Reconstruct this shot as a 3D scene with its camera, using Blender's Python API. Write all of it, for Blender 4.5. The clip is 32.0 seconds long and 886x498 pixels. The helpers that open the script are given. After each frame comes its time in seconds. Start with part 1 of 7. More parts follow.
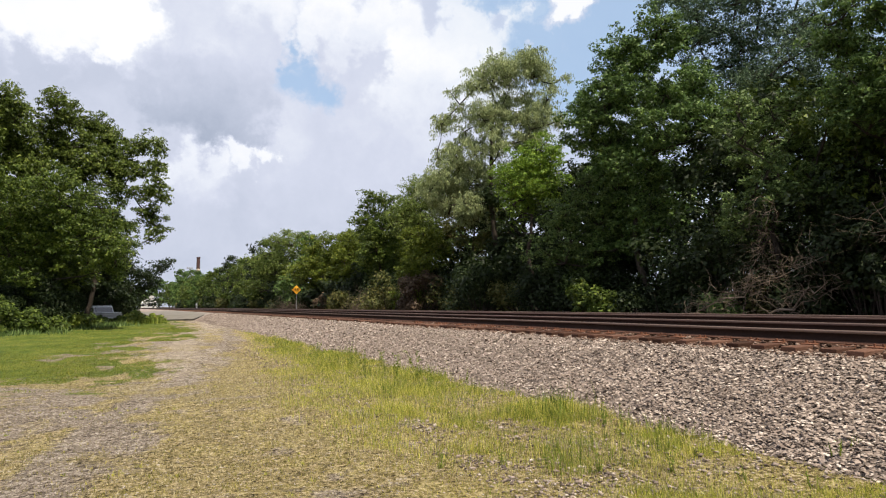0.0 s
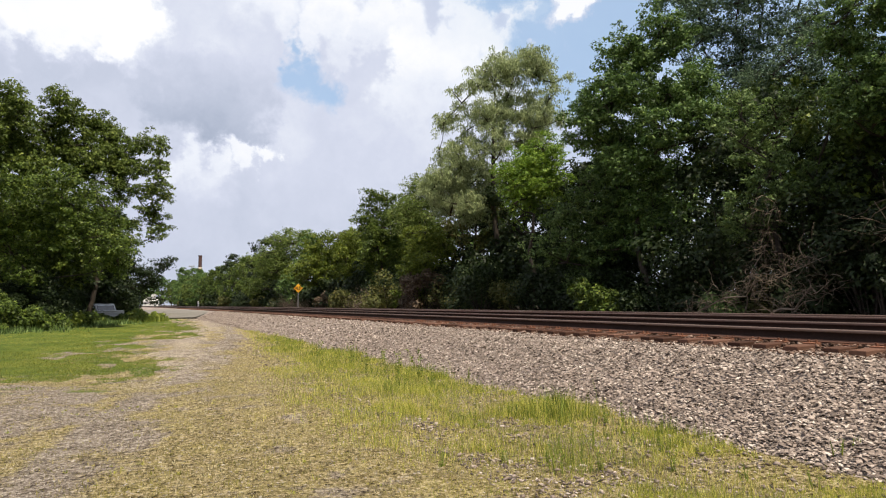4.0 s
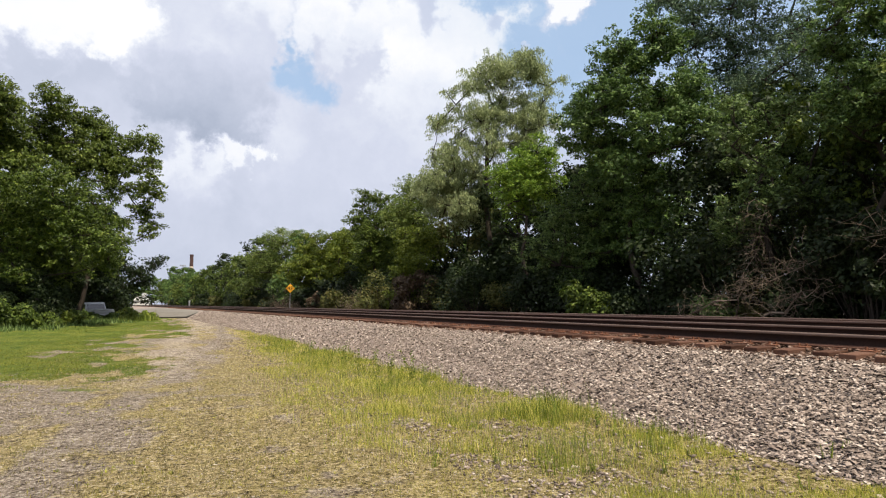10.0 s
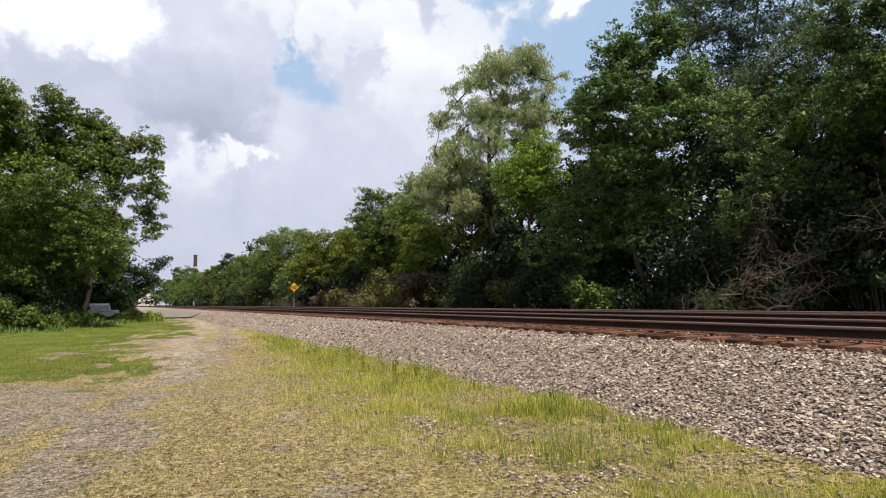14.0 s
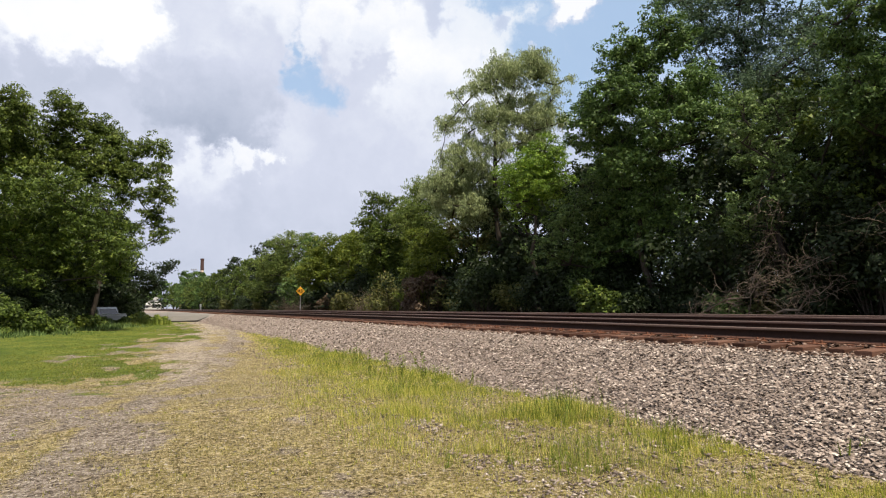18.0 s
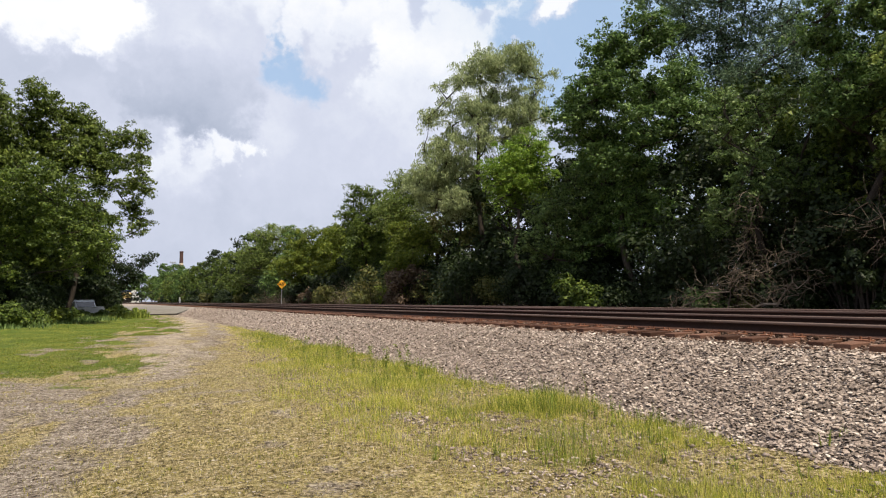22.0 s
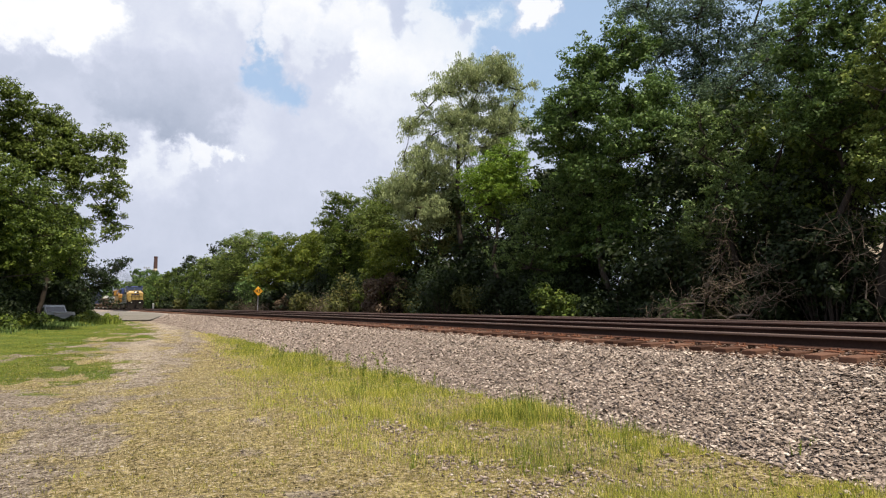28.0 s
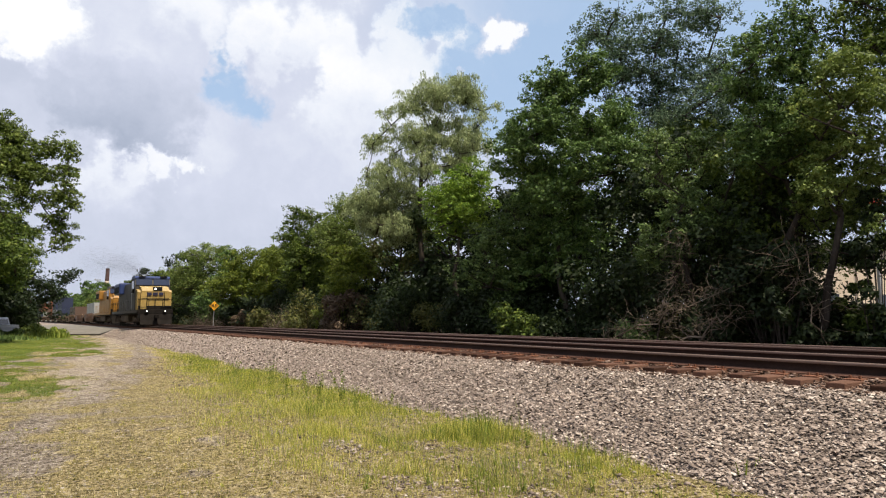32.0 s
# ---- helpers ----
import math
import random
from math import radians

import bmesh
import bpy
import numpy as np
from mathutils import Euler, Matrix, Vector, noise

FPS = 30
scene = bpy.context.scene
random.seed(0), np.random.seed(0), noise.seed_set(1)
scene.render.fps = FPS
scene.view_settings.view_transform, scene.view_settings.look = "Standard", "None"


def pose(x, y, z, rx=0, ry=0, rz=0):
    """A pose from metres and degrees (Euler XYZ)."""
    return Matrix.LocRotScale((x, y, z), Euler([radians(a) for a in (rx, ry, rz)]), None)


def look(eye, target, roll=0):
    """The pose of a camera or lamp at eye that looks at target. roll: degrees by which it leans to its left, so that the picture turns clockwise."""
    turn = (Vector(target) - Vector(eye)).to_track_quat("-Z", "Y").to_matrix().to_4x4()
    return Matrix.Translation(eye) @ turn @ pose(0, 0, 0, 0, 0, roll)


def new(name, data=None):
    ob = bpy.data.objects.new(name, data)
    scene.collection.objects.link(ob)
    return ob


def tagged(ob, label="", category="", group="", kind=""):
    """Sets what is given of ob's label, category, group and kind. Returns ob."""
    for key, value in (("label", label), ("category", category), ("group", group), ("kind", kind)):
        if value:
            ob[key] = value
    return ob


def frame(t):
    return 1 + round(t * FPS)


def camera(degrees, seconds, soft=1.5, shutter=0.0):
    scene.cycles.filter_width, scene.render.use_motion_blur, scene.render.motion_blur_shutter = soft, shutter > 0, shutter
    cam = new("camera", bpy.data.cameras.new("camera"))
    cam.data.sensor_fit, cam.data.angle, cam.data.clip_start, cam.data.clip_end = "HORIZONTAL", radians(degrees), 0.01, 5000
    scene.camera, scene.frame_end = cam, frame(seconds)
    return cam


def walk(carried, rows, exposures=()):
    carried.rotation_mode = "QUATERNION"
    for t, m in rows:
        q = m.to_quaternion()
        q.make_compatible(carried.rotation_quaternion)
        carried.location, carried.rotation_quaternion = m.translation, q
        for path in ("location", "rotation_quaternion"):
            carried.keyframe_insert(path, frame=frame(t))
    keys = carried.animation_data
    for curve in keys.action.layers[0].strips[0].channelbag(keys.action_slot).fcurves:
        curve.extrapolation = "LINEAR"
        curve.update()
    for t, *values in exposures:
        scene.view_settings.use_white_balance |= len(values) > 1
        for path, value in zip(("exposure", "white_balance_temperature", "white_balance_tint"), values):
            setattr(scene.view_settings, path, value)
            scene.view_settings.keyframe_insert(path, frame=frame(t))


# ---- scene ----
# The track runs along +Y and bends gently to the left; x is to the right, the camera stands beside it.
cam = camera(70, 32.0, soft=1.15)

walk(cam, [
    (0.0, pose(0.014, -0.022, 1.512, 95.021, 0.498, -25.107)),
    (0.5, pose(0.015, -0.022, 1.512, 95.051, 0.572, -24.887)),
    (1.0, pose(0.016, -0.022, 1.511, 94.949, 0.436, -24.900)),
    (1.5, pose(0.015, -0.022, 1.511, 94.790, 0.439, -24.916)),
    (2.0, pose(0.015, -0.020, 1.510, 94.948, 0.417, -24.721)),
    (2.5, pose(0.014, -0.018, 1.508, 95.074, 0.488, -24.549)),
    (3.0, pose(0.015, -0.018, 1.507, 95.007, 0.456, -24.440)),
    (3.5, pose(0.016, -0.019, 1.507, 94.895, 0.436, -24.798)),
    (5.5, pose(0.000, -0.025, 1.510, 95.289, 0.372, -25.205)),
    (6.0, pose(-0.001, -0.022, 1.511, 95.524, 0.445, -25.760)),
    (6.5, pose(-0.003, -0.018, 1.512, 95.505, 0.366, -25.644)),
    (7.0, pose(-0.004, -0.016, 1.512, 95.413, 0.613, -25.243)),
    (7.5, pose(-0.003, -0.012, 1.510, 95.363, 0.533, -25.415)),
    (8.0, pose(-0.002, -0.009, 1.509, 95.059, 0.577, -25.484)),
    (8.5, pose(-0.001, -0.010, 1.508, 94.852, 0.211, -25.398)),
    (9.0, pose(-0.004, -0.017, 1.508, 95.068, 0.188, -25.279)),
    (9.5, pose(-0.008, -0.024, 1.505, 95.023, 0.169, -25.935)),
    (10.0, pose(-0.009, -0.023, 1.503, 95.038, -0.071, -25.678)),
    (10.5, pose(-0.007, -0.018, 1.500, 95.005, 0.028, -25.355)),
    (11.0, pose(-0.007, -0.017, 1.498, 95.144, 0.131, -25.217)),
    (11.5, pose(-0.007, -0.020, 1.496, 95.222, 0.129, -25.170)),
    (12.0, pose(-0.007, -0.020, 1.495, 94.968, 0.223, -24.977)),
    (12.5, pose(-0.005, -0.014, 1.495, 95.105, 0.367, -24.943)),
    (13.0, pose(-0.002, -0.006, 1.496, 95.449, 0.507, -24.688)),
    (13.5, pose(-0.001, -0.001, 1.497, 94.838, 0.871, -24.904)),
    (14.0, pose(-0.004, -0.001, 1.496, 94.808, 0.566, -25.337)),
    (14.5, pose(-0.009, -0.002, 1.495, 95.235, 0.899, -25.235)),
    (16.5, pose(-0.009, -0.000, 1.493, 94.912, 1.073, -24.918)),
    (17.0, pose(-0.011, -0.003, 1.492, 95.111, 0.894, -24.457)),
    (17.5, pose(-0.012, -0.005, 1.493, 94.954, 0.786, -24.826)),
    (18.0, pose(-0.013, -0.004, 1.494, 95.143, 0.551, -24.795)),
    (18.5, pose(-0.015, -0.001, 1.493, 95.268, 0.602, -24.729)),
    (19.0, pose(-0.017, 0.003, 1.491, 95.186, 0.586, -24.389)),
    (19.5, pose(-0.018, 0.009, 1.489, 95.015, 0.475, -24.394)),
    (20.0, pose(-0.021, 0.014, 1.487, 94.644, 0.369, -24.795)),
    (20.5, pose(-0.027, 0.019, 1.486, 94.485, 0.397, -25.456)),
    (21.0, pose(-0.035, 0.024, 1.485, 94.480, 0.385, -25.789)),
    (21.5, pose(-0.046, 0.028, 1.485, 94.495, 0.443, -26.107)),
    (22.0, pose(-0.060, 0.035, 1.483, 94.568, 0.422, -26.446)),
    (22.5, pose(-0.072, 0.043, 1.481, 94.673, 0.170, -26.953)),
    (23.0, pose(-0.081, 0.047, 1.477, 94.522, -0.034, -27.396)),
    (23.5, pose(-0.085, 0.049, 1.475, 94.323, -0.183, -26.879)),
    (24.0, pose(-0.087, 0.049, 1.475, 94.356, 0.040, -27.154)),
    (24.5, pose(-0.090, 0.044, 1.475, 94.395, -0.220, -27.428)),
    (25.0, pose(-0.094, 0.037, 1.476, 94.591, 0.004, -27.381)),
    (25.5, pose(-0.094, 0.032, 1.476, 95.146, -0.005, -27.200)),
    (27.5, pose(-0.084, 0.025, 1.480, 95.002, 0.056, -28.052)),
    (28.0, pose(-0.085, 0.024, 1.480, 95.333, -0.109, -28.451)),
    (28.5, pose(-0.084, 0.024, 1.481, 95.541, -0.394, -28.575)),
    (29.0, pose(-0.082, 0.023, 1.482, 95.576, -0.539, -29.314)),
    (29.5, pose(-0.081, 0.019, 1.483, 95.168, -0.517, -29.284)),
    (30.0, pose(-0.080, 0.015, 1.485, 95.553, -0.494, -29.285)),
    (30.5, pose(-0.080, 0.010, 1.487, 95.571, -0.699, -29.145)),
    (31.0, pose(-0.079, 0.003, 1.489, 95.999, -0.781, -30.050)),
    (31.5, pose(-0.078, -0.006, 1.492, 96.225, -0.835, -30.595)),
    (32.0, pose(-0.076, -0.014, 1.494, 96.953, -0.843, -32.015)),
], exposures=[(0.0, 0.42), (32.0, 0.42)])

# ---- sky and sun ----
SUN_AZ, SUN_EL = 168.0, 63.0    # degrees clockwise from +Y, degrees above the horizon


def bearing(az, el):
    a, e = radians(az), radians(el)
    return Vector((math.sin(a) * math.cos(e), math.cos(a) * math.cos(e), math.sin(e)))


sun = new("sun", bpy.data.lights.new("sun", "SUN"))
sun.data.energy, sun.data.angle, sun.data.color = 5.0, radians(0.6), (1.0, 0.9, 0.72)
sun.matrix_world = look((0, 0, 60), Vector((0, 0, 60)) - bearing(SUN_AZ, SUN_EL))

world = bpy.data.worlds.new("sky")
scene.world = world
world.use_nodes = True
wt = world.node_tree
wn, wl = wt.nodes, wt.links
bg = wn["Background"]
bg.inputs["Strength"].default_value = 0.075
sky = wn.new("ShaderNodeTexSky")
sky.sky_type, sky.sun_disc = "NISHITA", False
sky.sun_elevation, sky.sun_rotation = radians(SUN_EL), radians(SUN_AZ)
sky.air_density, sky.dust_density = 1.0, 1.2
tc = wn.new("ShaderNodeTexCoord")


def wmath(op, a, b=None, c=None, clamp=False):
    n = wn.new("ShaderNodeMath")
    n.operation, n.use_clamp = op, clamp
    for i, v in enumerate((a, b, c)):
        if v is None:
            continue
        if isinstance(v, (int, float)):
            n.inputs[i].default_value = v
        else:
            wl.new(v, n.inputs[i])
    return n.outputs[0]


def wnoise(vec, scale, detail, rough=0.55):
    n = wn.new("ShaderNodeTexNoise")
    n.inputs["Scale"].default_value, n.inputs["Detail"].default_value, n.inputs["Roughness"].default_value = scale, detail, rough
    wl.new(vec, n.inputs["Vector"])
    return n


warp = wnoise(tc.outputs["Generated"], 12.0, 9.0, 0.6)
wsub = wn.new("ShaderNodeVectorMath")
wsub.operation = "MULTIPLY_ADD"
wl.new(warp.outputs["Color"], wsub.inputs[0])
wsub.inputs[1].default_value, wsub.inputs[2].default_value = (0.13, 0.13, 0.13), (-0.09, -0.09, -0.09)
wadd = wn.new("ShaderNodeVectorMath")
wadd.operation = "ADD"
frill = wnoise(tc.outputs["Generated"], 34.0, 6.0, 0.6)
wfrill = wn.new("ShaderNodeVectorMath")
wfrill.operation = "MULTIPLY_ADD"
wl.new(frill.outputs["Color"], wfrill.inputs[0])
wfrill.inputs[1].default_value = (0.05, 0.05, 0.05)
wl.new(wsub.outputs[0], wfrill.inputs[2])
wl.new(tc.outputs["Generated"], wadd.inputs[0])
wl.new(wfrill.outputs[0], wadd.inputs[1])


def lump(az, el, radius, sharp=0.6):
    """1 inside a ragged patch of sky round a bearing, 0 outside."""
    d = wn.new("ShaderNodeVectorMath")
    d.operation = "DISTANCE"
    wl.new(wadd.outputs[0], d.inputs[0])
    d.inputs[1].default_value = bearing(az, el)
    m = wn.new("ShaderNodeMapRange")
    m.interpolation_type = "SMOOTHSTEP"
    r = radians(radius)
    m.inputs["From Min"].default_value, m.inputs["From Max"].default_value = r * (2 - 0.8 * sharp), r * 0.8 * sharp
    wl.new(d.outputs["Value"], m.inputs["Value"])
    return m.outputs[0]


def total(parts):
    out = parts[0]
    for p in parts[1:]:
        out = wmath("MAXIMUM", out, p)
    return out


# parts of the cloudy sky as azimuth, elevation, radius and sharpness of rim, from the back to the front
gaps = total([lump(*q) for q in [(12.4, 20.0, 1.7, 0.6), (14.0, 19.0, 1.7, 0.6), (11.5, 21.2, 1.0, 0.6), (10.9, 22.6, 0.8, 0.5), (31.0, 26.5, 1.8, 0.7), (34.6, 22.6, 3.2, 0.7), (36.6, 19.6, 3.4, 0.6), (33.6, 26.0, 1.6, 0.7), (40.9, 22.9, 5.6, 0.75), (46.0, 24.4, 7.2, 0.6), (56.5, 32.3, 21.5, 0.6)]])
puffs = total([lump(*q) for q in [(37.3, 25.6, 1.9, 0.85), (36.2, 26.5, 1.5, 0.8), (38.4, 26.4, 1.4, 0.8), (34.0, 21.9, 0.6, 0.6)]])
heads_west = total([lump(*q) for q in [(-7.0, 22.6, 3.4, 0.9), (-12.0, 22.0, 4.0, 0.9), (-2.4, 22.8, 2.6, 0.9), (-9.5, 20.4, 2.2, 0.9), (-3.8, 21.0, 1.9, 0.9), (-18.0, 24.0, 7.0, 0.8), (-6.0, 27.0, 5.0, 0.8)]])
heads_east = total([lump(*q) for q in [(28.2, 23.9, 2.4, 0.9), (25.8, 21.8, 2.6, 0.9), (30.2, 22.4, 2.2, 0.9), (23.4, 19.6, 2.2, 0.88), (21.4, 17.8, 2.0, 0.8), (26.8, 19.0, 2.6, 0.8), (22.6, 22.8, 2.0, 0.85), (30.6, 19.2, 2.6, 0.8), (24.0, 16.4, 2.4, 0.6), (31.6, 24.6, 1.0, 0.85), (33.0, 25.6, 1.1, 0.85), (28.6, 26.6, 1.9, 0.85)]])
heads_top = total([lump(*q) for q in [(15.4, 24.6, 2.6, 0.85), (18.4, 23.8, 2.2, 0.85), (13.2, 23.4, 1.6, 0.85), (20.6, 25.6, 2.6, 0.8), (16.4, 22.2, 1.5, 0.85), (9.0, 25.8, 3.0, 0.6)]])
heads_low = total([lump(*q) for q in [(3.0, 11.6, 1.7, 0.8), (5.2, 12.2, 1.5, 0.85), (7.6, 12.9, 1.3, 0.85), (1.0, 10.9, 1.6, 0.7), (4.2, 9.9, 2.0, 0.4), (9.0, 13.3, 0.9, 0.8)]])
belly = total([lump(*q) for q in [(2.4, 18.4, 2.6, 0.88), (5.2, 19.6, 2.6, 0.85), (8.2, 18.6, 2.4, 0.8), (4.4, 16.2, 3.0, 0.8), (7.4, 16.0, 2.4, 0.75), (0.8, 16.6, 2.2, 0.8), (8.4, 21.2, 1.8, 0.7)]])
bank = total([lump(*q) for q in [(-8.6, 17.0, 2.6, 0.85), (-4.2, 17.4, 2.2, 0.85), (-1.2, 18.3, 1.3, 0.9), (-13.0, 16.6, 3.4, 0.8), (-6.4, 15.0, 3.0, 0.7), (-1.8, 15.4, 2.4, 0.7)]])
fine = wnoise(tc.outputs["Generated"], 11.0, 8.0, 0.6).outputs["Fac"]
broad = wnoise(tc.outputs["Generated"], 3.2, 6.0, 0.55).outputs["Fac"]
lumps = wnoise(wadd.outputs[0], 7.0, 6.0, 0.6).outputs["Fac"]
cover = wmath("SUBTRACT", 1.0, wmath("MULTIPLY", wmath("MULTIPLY", gaps, 0.82), wmath("SUBTRACT", 1.0, puffs)), clamp=True)
height = wn.new("ShaderNodeSeparateXYZ")
wl.new(wadd.outputs[0], height.inputs[0])
grain = wmath("ADD", wmath("MULTIPLY_ADD", fine, 0.34, -0.17), wmath("ADD", wmath("MULTIPLY_ADD", broad, 0.24, -0.12), wmath("MULTIPLY_ADD", lumps, 0.44, -0.22)))


def span_of(lo, hi, a, b):
    """A shade that runs from a to b between two heights of the sky."""
    m = wn.new("ShaderNodeMapRange")
    for key, v in (("From Min", lo), ("From Max", hi), ("To Min", a), ("To Max", b)):
        m.inputs[key].default_value = v
    wl.new(height.outputs["Z"], m.inputs["Value"])
    return m.outputs[0]


def over(below, mask, shade, relief=1.0):
    """Lays a bank of cloud of a given shade over what lies behind it."""
    top = wmath("MULTIPLY_ADD", grain, relief, shade)
    return wmath("ADD", wmath("MULTIPLY", below, wmath("SUBTRACT", 1.0, mask)), wmath("MULTIPLY", top, mask))


tone = wmath("MULTIPLY_ADD", grain, 0.9, span_of(0.02, 0.3, 0.42, 0.63))
tone = over(tone, heads_top, span_of(0.36, 0.42, 0.74, 0.95), 0.8)
tone = over(tone, heads_east, span_of(0.26, 0.36, 0.62, 0.98), 0.8)
tone = over(tone, heads_west, 1.0, 0.5)
tone = over(tone, bank, span_of(0.22, 0.31, 0.56, 0.46), 0.8)
tone = over(tone, belly, span_of(0.24, 0.37, 0.12, 0.66), 0.9)
tone = over(tone, heads_low, span_of(0.14, 0.22, 0.58, 0.9), 0.9)
tone = wmath("MAXIMUM", tone, wmath("MULTIPLY", puffs, 0.95), clamp=True)
ramp = wn.new("ShaderNodeValToRGB")
el = ramp.color_ramp.elements
el[0].position, el[0].color = 0.0, (4.0, 4.55, 5.8, 1)
el[1].position, el[1].color = 1.0, (10.2, 10.2, 10.3, 1)
el.new(0.3).color = (5.2, 5.7, 7.0, 1)
el.new(0.6).color = (6.75, 7.15, 8.5, 1)
el.new(0.82).color = (8.5, 8.85, 9.7, 1)
wl.new(tone, ramp.inputs["Fac"])
mixer = wn.new("ShaderNodeMix")
mixer.data_type = "RGBA"
wl.new(cover, mixer.inputs["Factor"])
haze = wn.new("ShaderNodeMix")
haze.data_type = "RGBA"
haze.inputs["Factor"].default_value = 0.6
haze.inputs[7].default_value = (5.2, 7.6, 10.8, 1)
wl.new(sky.outputs["Color"], haze.inputs[6])
wl.new(haze.outputs[2], mixer.inputs[6])
wl.new(ramp.outputs["Color"], mixer.inputs[7])
wl.new(mixer.outputs[2], bg.inputs["Color"])


# ---- materials ----
def mat(name, stops, scale=3.0, fine_scale=40.0, rough=0.85, metal=0.0, bump=0.15, spread=None, coat=0.0, emit=0.0, translucent=0.0, stretch=(1, 1, 1), space="Object"):
    """A surface of two scales of noise over a ramp of colours. spread: 'island' or 'object' adds a random shade to each piece."""
    m = bpy.data.materials.new(name)
    m.use_nodes = True
    t = m.node_tree
    n, l = t.nodes, t.links
    p = n["Principled BSDF"]
    co = n.new("ShaderNodeTexCoord")
    mp = n.new("ShaderNodeMapping")
    mp.inputs["Scale"].default_value = stretch
    l.new(co.outputs[space], mp.inputs["Vector"])
    a, b = n.new("ShaderNodeTexNoise"), n.new("ShaderNodeTexNoise")
    for q, s, d in ((a, scale, 4.0), (b, fine_scale, 5.0)):
        q.inputs["Scale"].default_value, q.inputs["Detail"].default_value, q.inputs["Roughness"].default_value = s, d, 0.65
        l.new(mp.outputs[0], q.inputs["Vector"])
    mx = n.new("ShaderNodeMath")
    mx.operation = "MULTIPLY_ADD"
    l.new(a.outputs["Fac"], mx.inputs[0])
    mx.inputs[1].default_value = 0.55
    half = n.new("ShaderNodeMath")
    half.operation = "MULTIPLY_ADD"
    half.inputs[1].default_value = 0.45
    half.inputs[2].default_value = 0.0
    l.new(b.outputs["Fac"], half.inputs[0])
    l.new(half.outputs[0], mx.inputs[2])
    fac = mx.outputs[0]
    if spread:
        src = n.new("ShaderNodeNewGeometry" if spread == "island" else "ShaderNodeObjectInfo")
        rnd = src.outputs["Random Per Island" if spread == "island" else "Random"]
        ad = n.new("ShaderNodeMath")
        ad.operation = "MULTIPLY_ADD"
        l.new(rnd, ad.inputs[0])
        ad.inputs[1].default_value = 0.75
        sc = n.new("ShaderNodeMath")
        sc.operation = "MULTIPLY_ADD"
        sc.inputs[1].default_value, sc.inputs[2].default_value = 0.9, -0.33
        l.new(fac, sc.inputs[0])
        l.new(sc.outputs[0], ad.inputs[2])
        fac = ad.outputs[0]
    cr = n.new("ShaderNodeValToRGB")
    e = cr.color_ramp.elements
    lo, hi = (0.05, 0.95) if spread else (0.3, 0.7)
    k = len(stops) - 1
    e[0].position, e[0].color = lo, (*stops[0], 1)
    e[1].position, e[1].color = hi, (*stops[-1], 1)
    for i in range(1, k):
        w = e.new(lo + (hi - lo) * i / k)
        w.color = (*stops[i], 1)
    l.new(fac, cr.inputs["Fac"])
    l.new(cr.outputs["Color"], p.inputs["Base Color"])
    p.inputs["Roughness"].default_value, p.inputs["Metallic"].default_value = rough, metal
    p.inputs["Coat Weight"].default_value = coat
    if rough >= 0.85:
        p.inputs["Specular IOR Level"].default_value = 0.15
    if bump:
        bp = n.new("ShaderNodeBump")
        bp.inputs["Strength"].default_value, bp.inputs["Distance"].default_value = bump, 0.02
        l.new(b.outputs["Fac"], bp.inputs["Height"])
        l.new(bp.outputs[0], p.inputs["Normal"])
    if emit:
        l.new(cr.outputs["Color"], p.inputs["Emission Color"])
        p.inputs["Emission Strength"].default_value = emit
    if translucent:
        p.inputs["Specular IOR Level"].default_value = 0.25
        tr, mixs = n.new("ShaderNodeBsdfTranslucent"), n.new("ShaderNodeMixShader")
        l.new(cr.outputs["Color"], tr.inputs["Color"])
        mixs.inputs[0].default_value = translucent
        l.new(p.outputs[0], mixs.inputs[1])
        l.new(tr.outputs[0], mixs.inputs[2])
        l.new(mixs.outputs[0], n["Material Output"].inputs["Surface"])
    return m


def leafmat(name, dark, light, warm):
    return mat(name, [dark, tuple((a + b) / 2 for a, b in zip(dark, light)), light, warm], scale=0.5, fine_scale=3.0, rough=0.55, bump=0, spread="island", translucent=0.28)


M_MAPLE = leafmat("maple_leaves", (0.015, 0.028, 0.004), (0.094, 0.142, 0.021), (0.2, 0.238, 0.041))
M_BRIGHT = leafmat("bright_leaves", (0.06, 0.115, 0.012), (0.175, 0.28, 0.03), (0.3, 0.4, 0.055))
M_ELM = leafmat("elm_leaves", (0.013, 0.029, 0.007), (0.108, 0.185, 0.046), (0.218, 0.305, 0.08))
M_LOCUST = leafmat("locust_leaves", (0.022, 0.042, 0.026), (0.108, 0.168, 0.095), (0.2, 0.265, 0.135))
M_WILLOW = leafmat("willow_leaves", (0.12, 0.155, 0.07), (0.33, 0.385, 0.175), (0.45, 0.48, 0.245))
M_YELLOW = leafmat("yellowish_leaves", (0.054, 0.08, 0.009), (0.132, 0.172, 0.018), (0.215, 0.235, 0.032))
M_OLIVE = leafmat("olive_leaves", (0.05, 0.062, 0.015), (0.115, 0.12, 0.03), (0.2, 0.16, 0.055))
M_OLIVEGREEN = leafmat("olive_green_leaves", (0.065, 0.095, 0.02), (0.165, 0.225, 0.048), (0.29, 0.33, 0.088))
# leaf green darkened so that its colour carries the deep shade among trees
M_SHADE = leafmat("shade_dark_leaves", (0.0064, 0.0144, 0.004), (0.0216, 0.0368, 0.0088), (0.0416, 0.0576, 0.0144))
M_FRESH = leafmat("fresh_leaves", (0.02, 0.04, 0.0115), (0.13, 0.2, 0.055), (0.25, 0.32, 0.105))
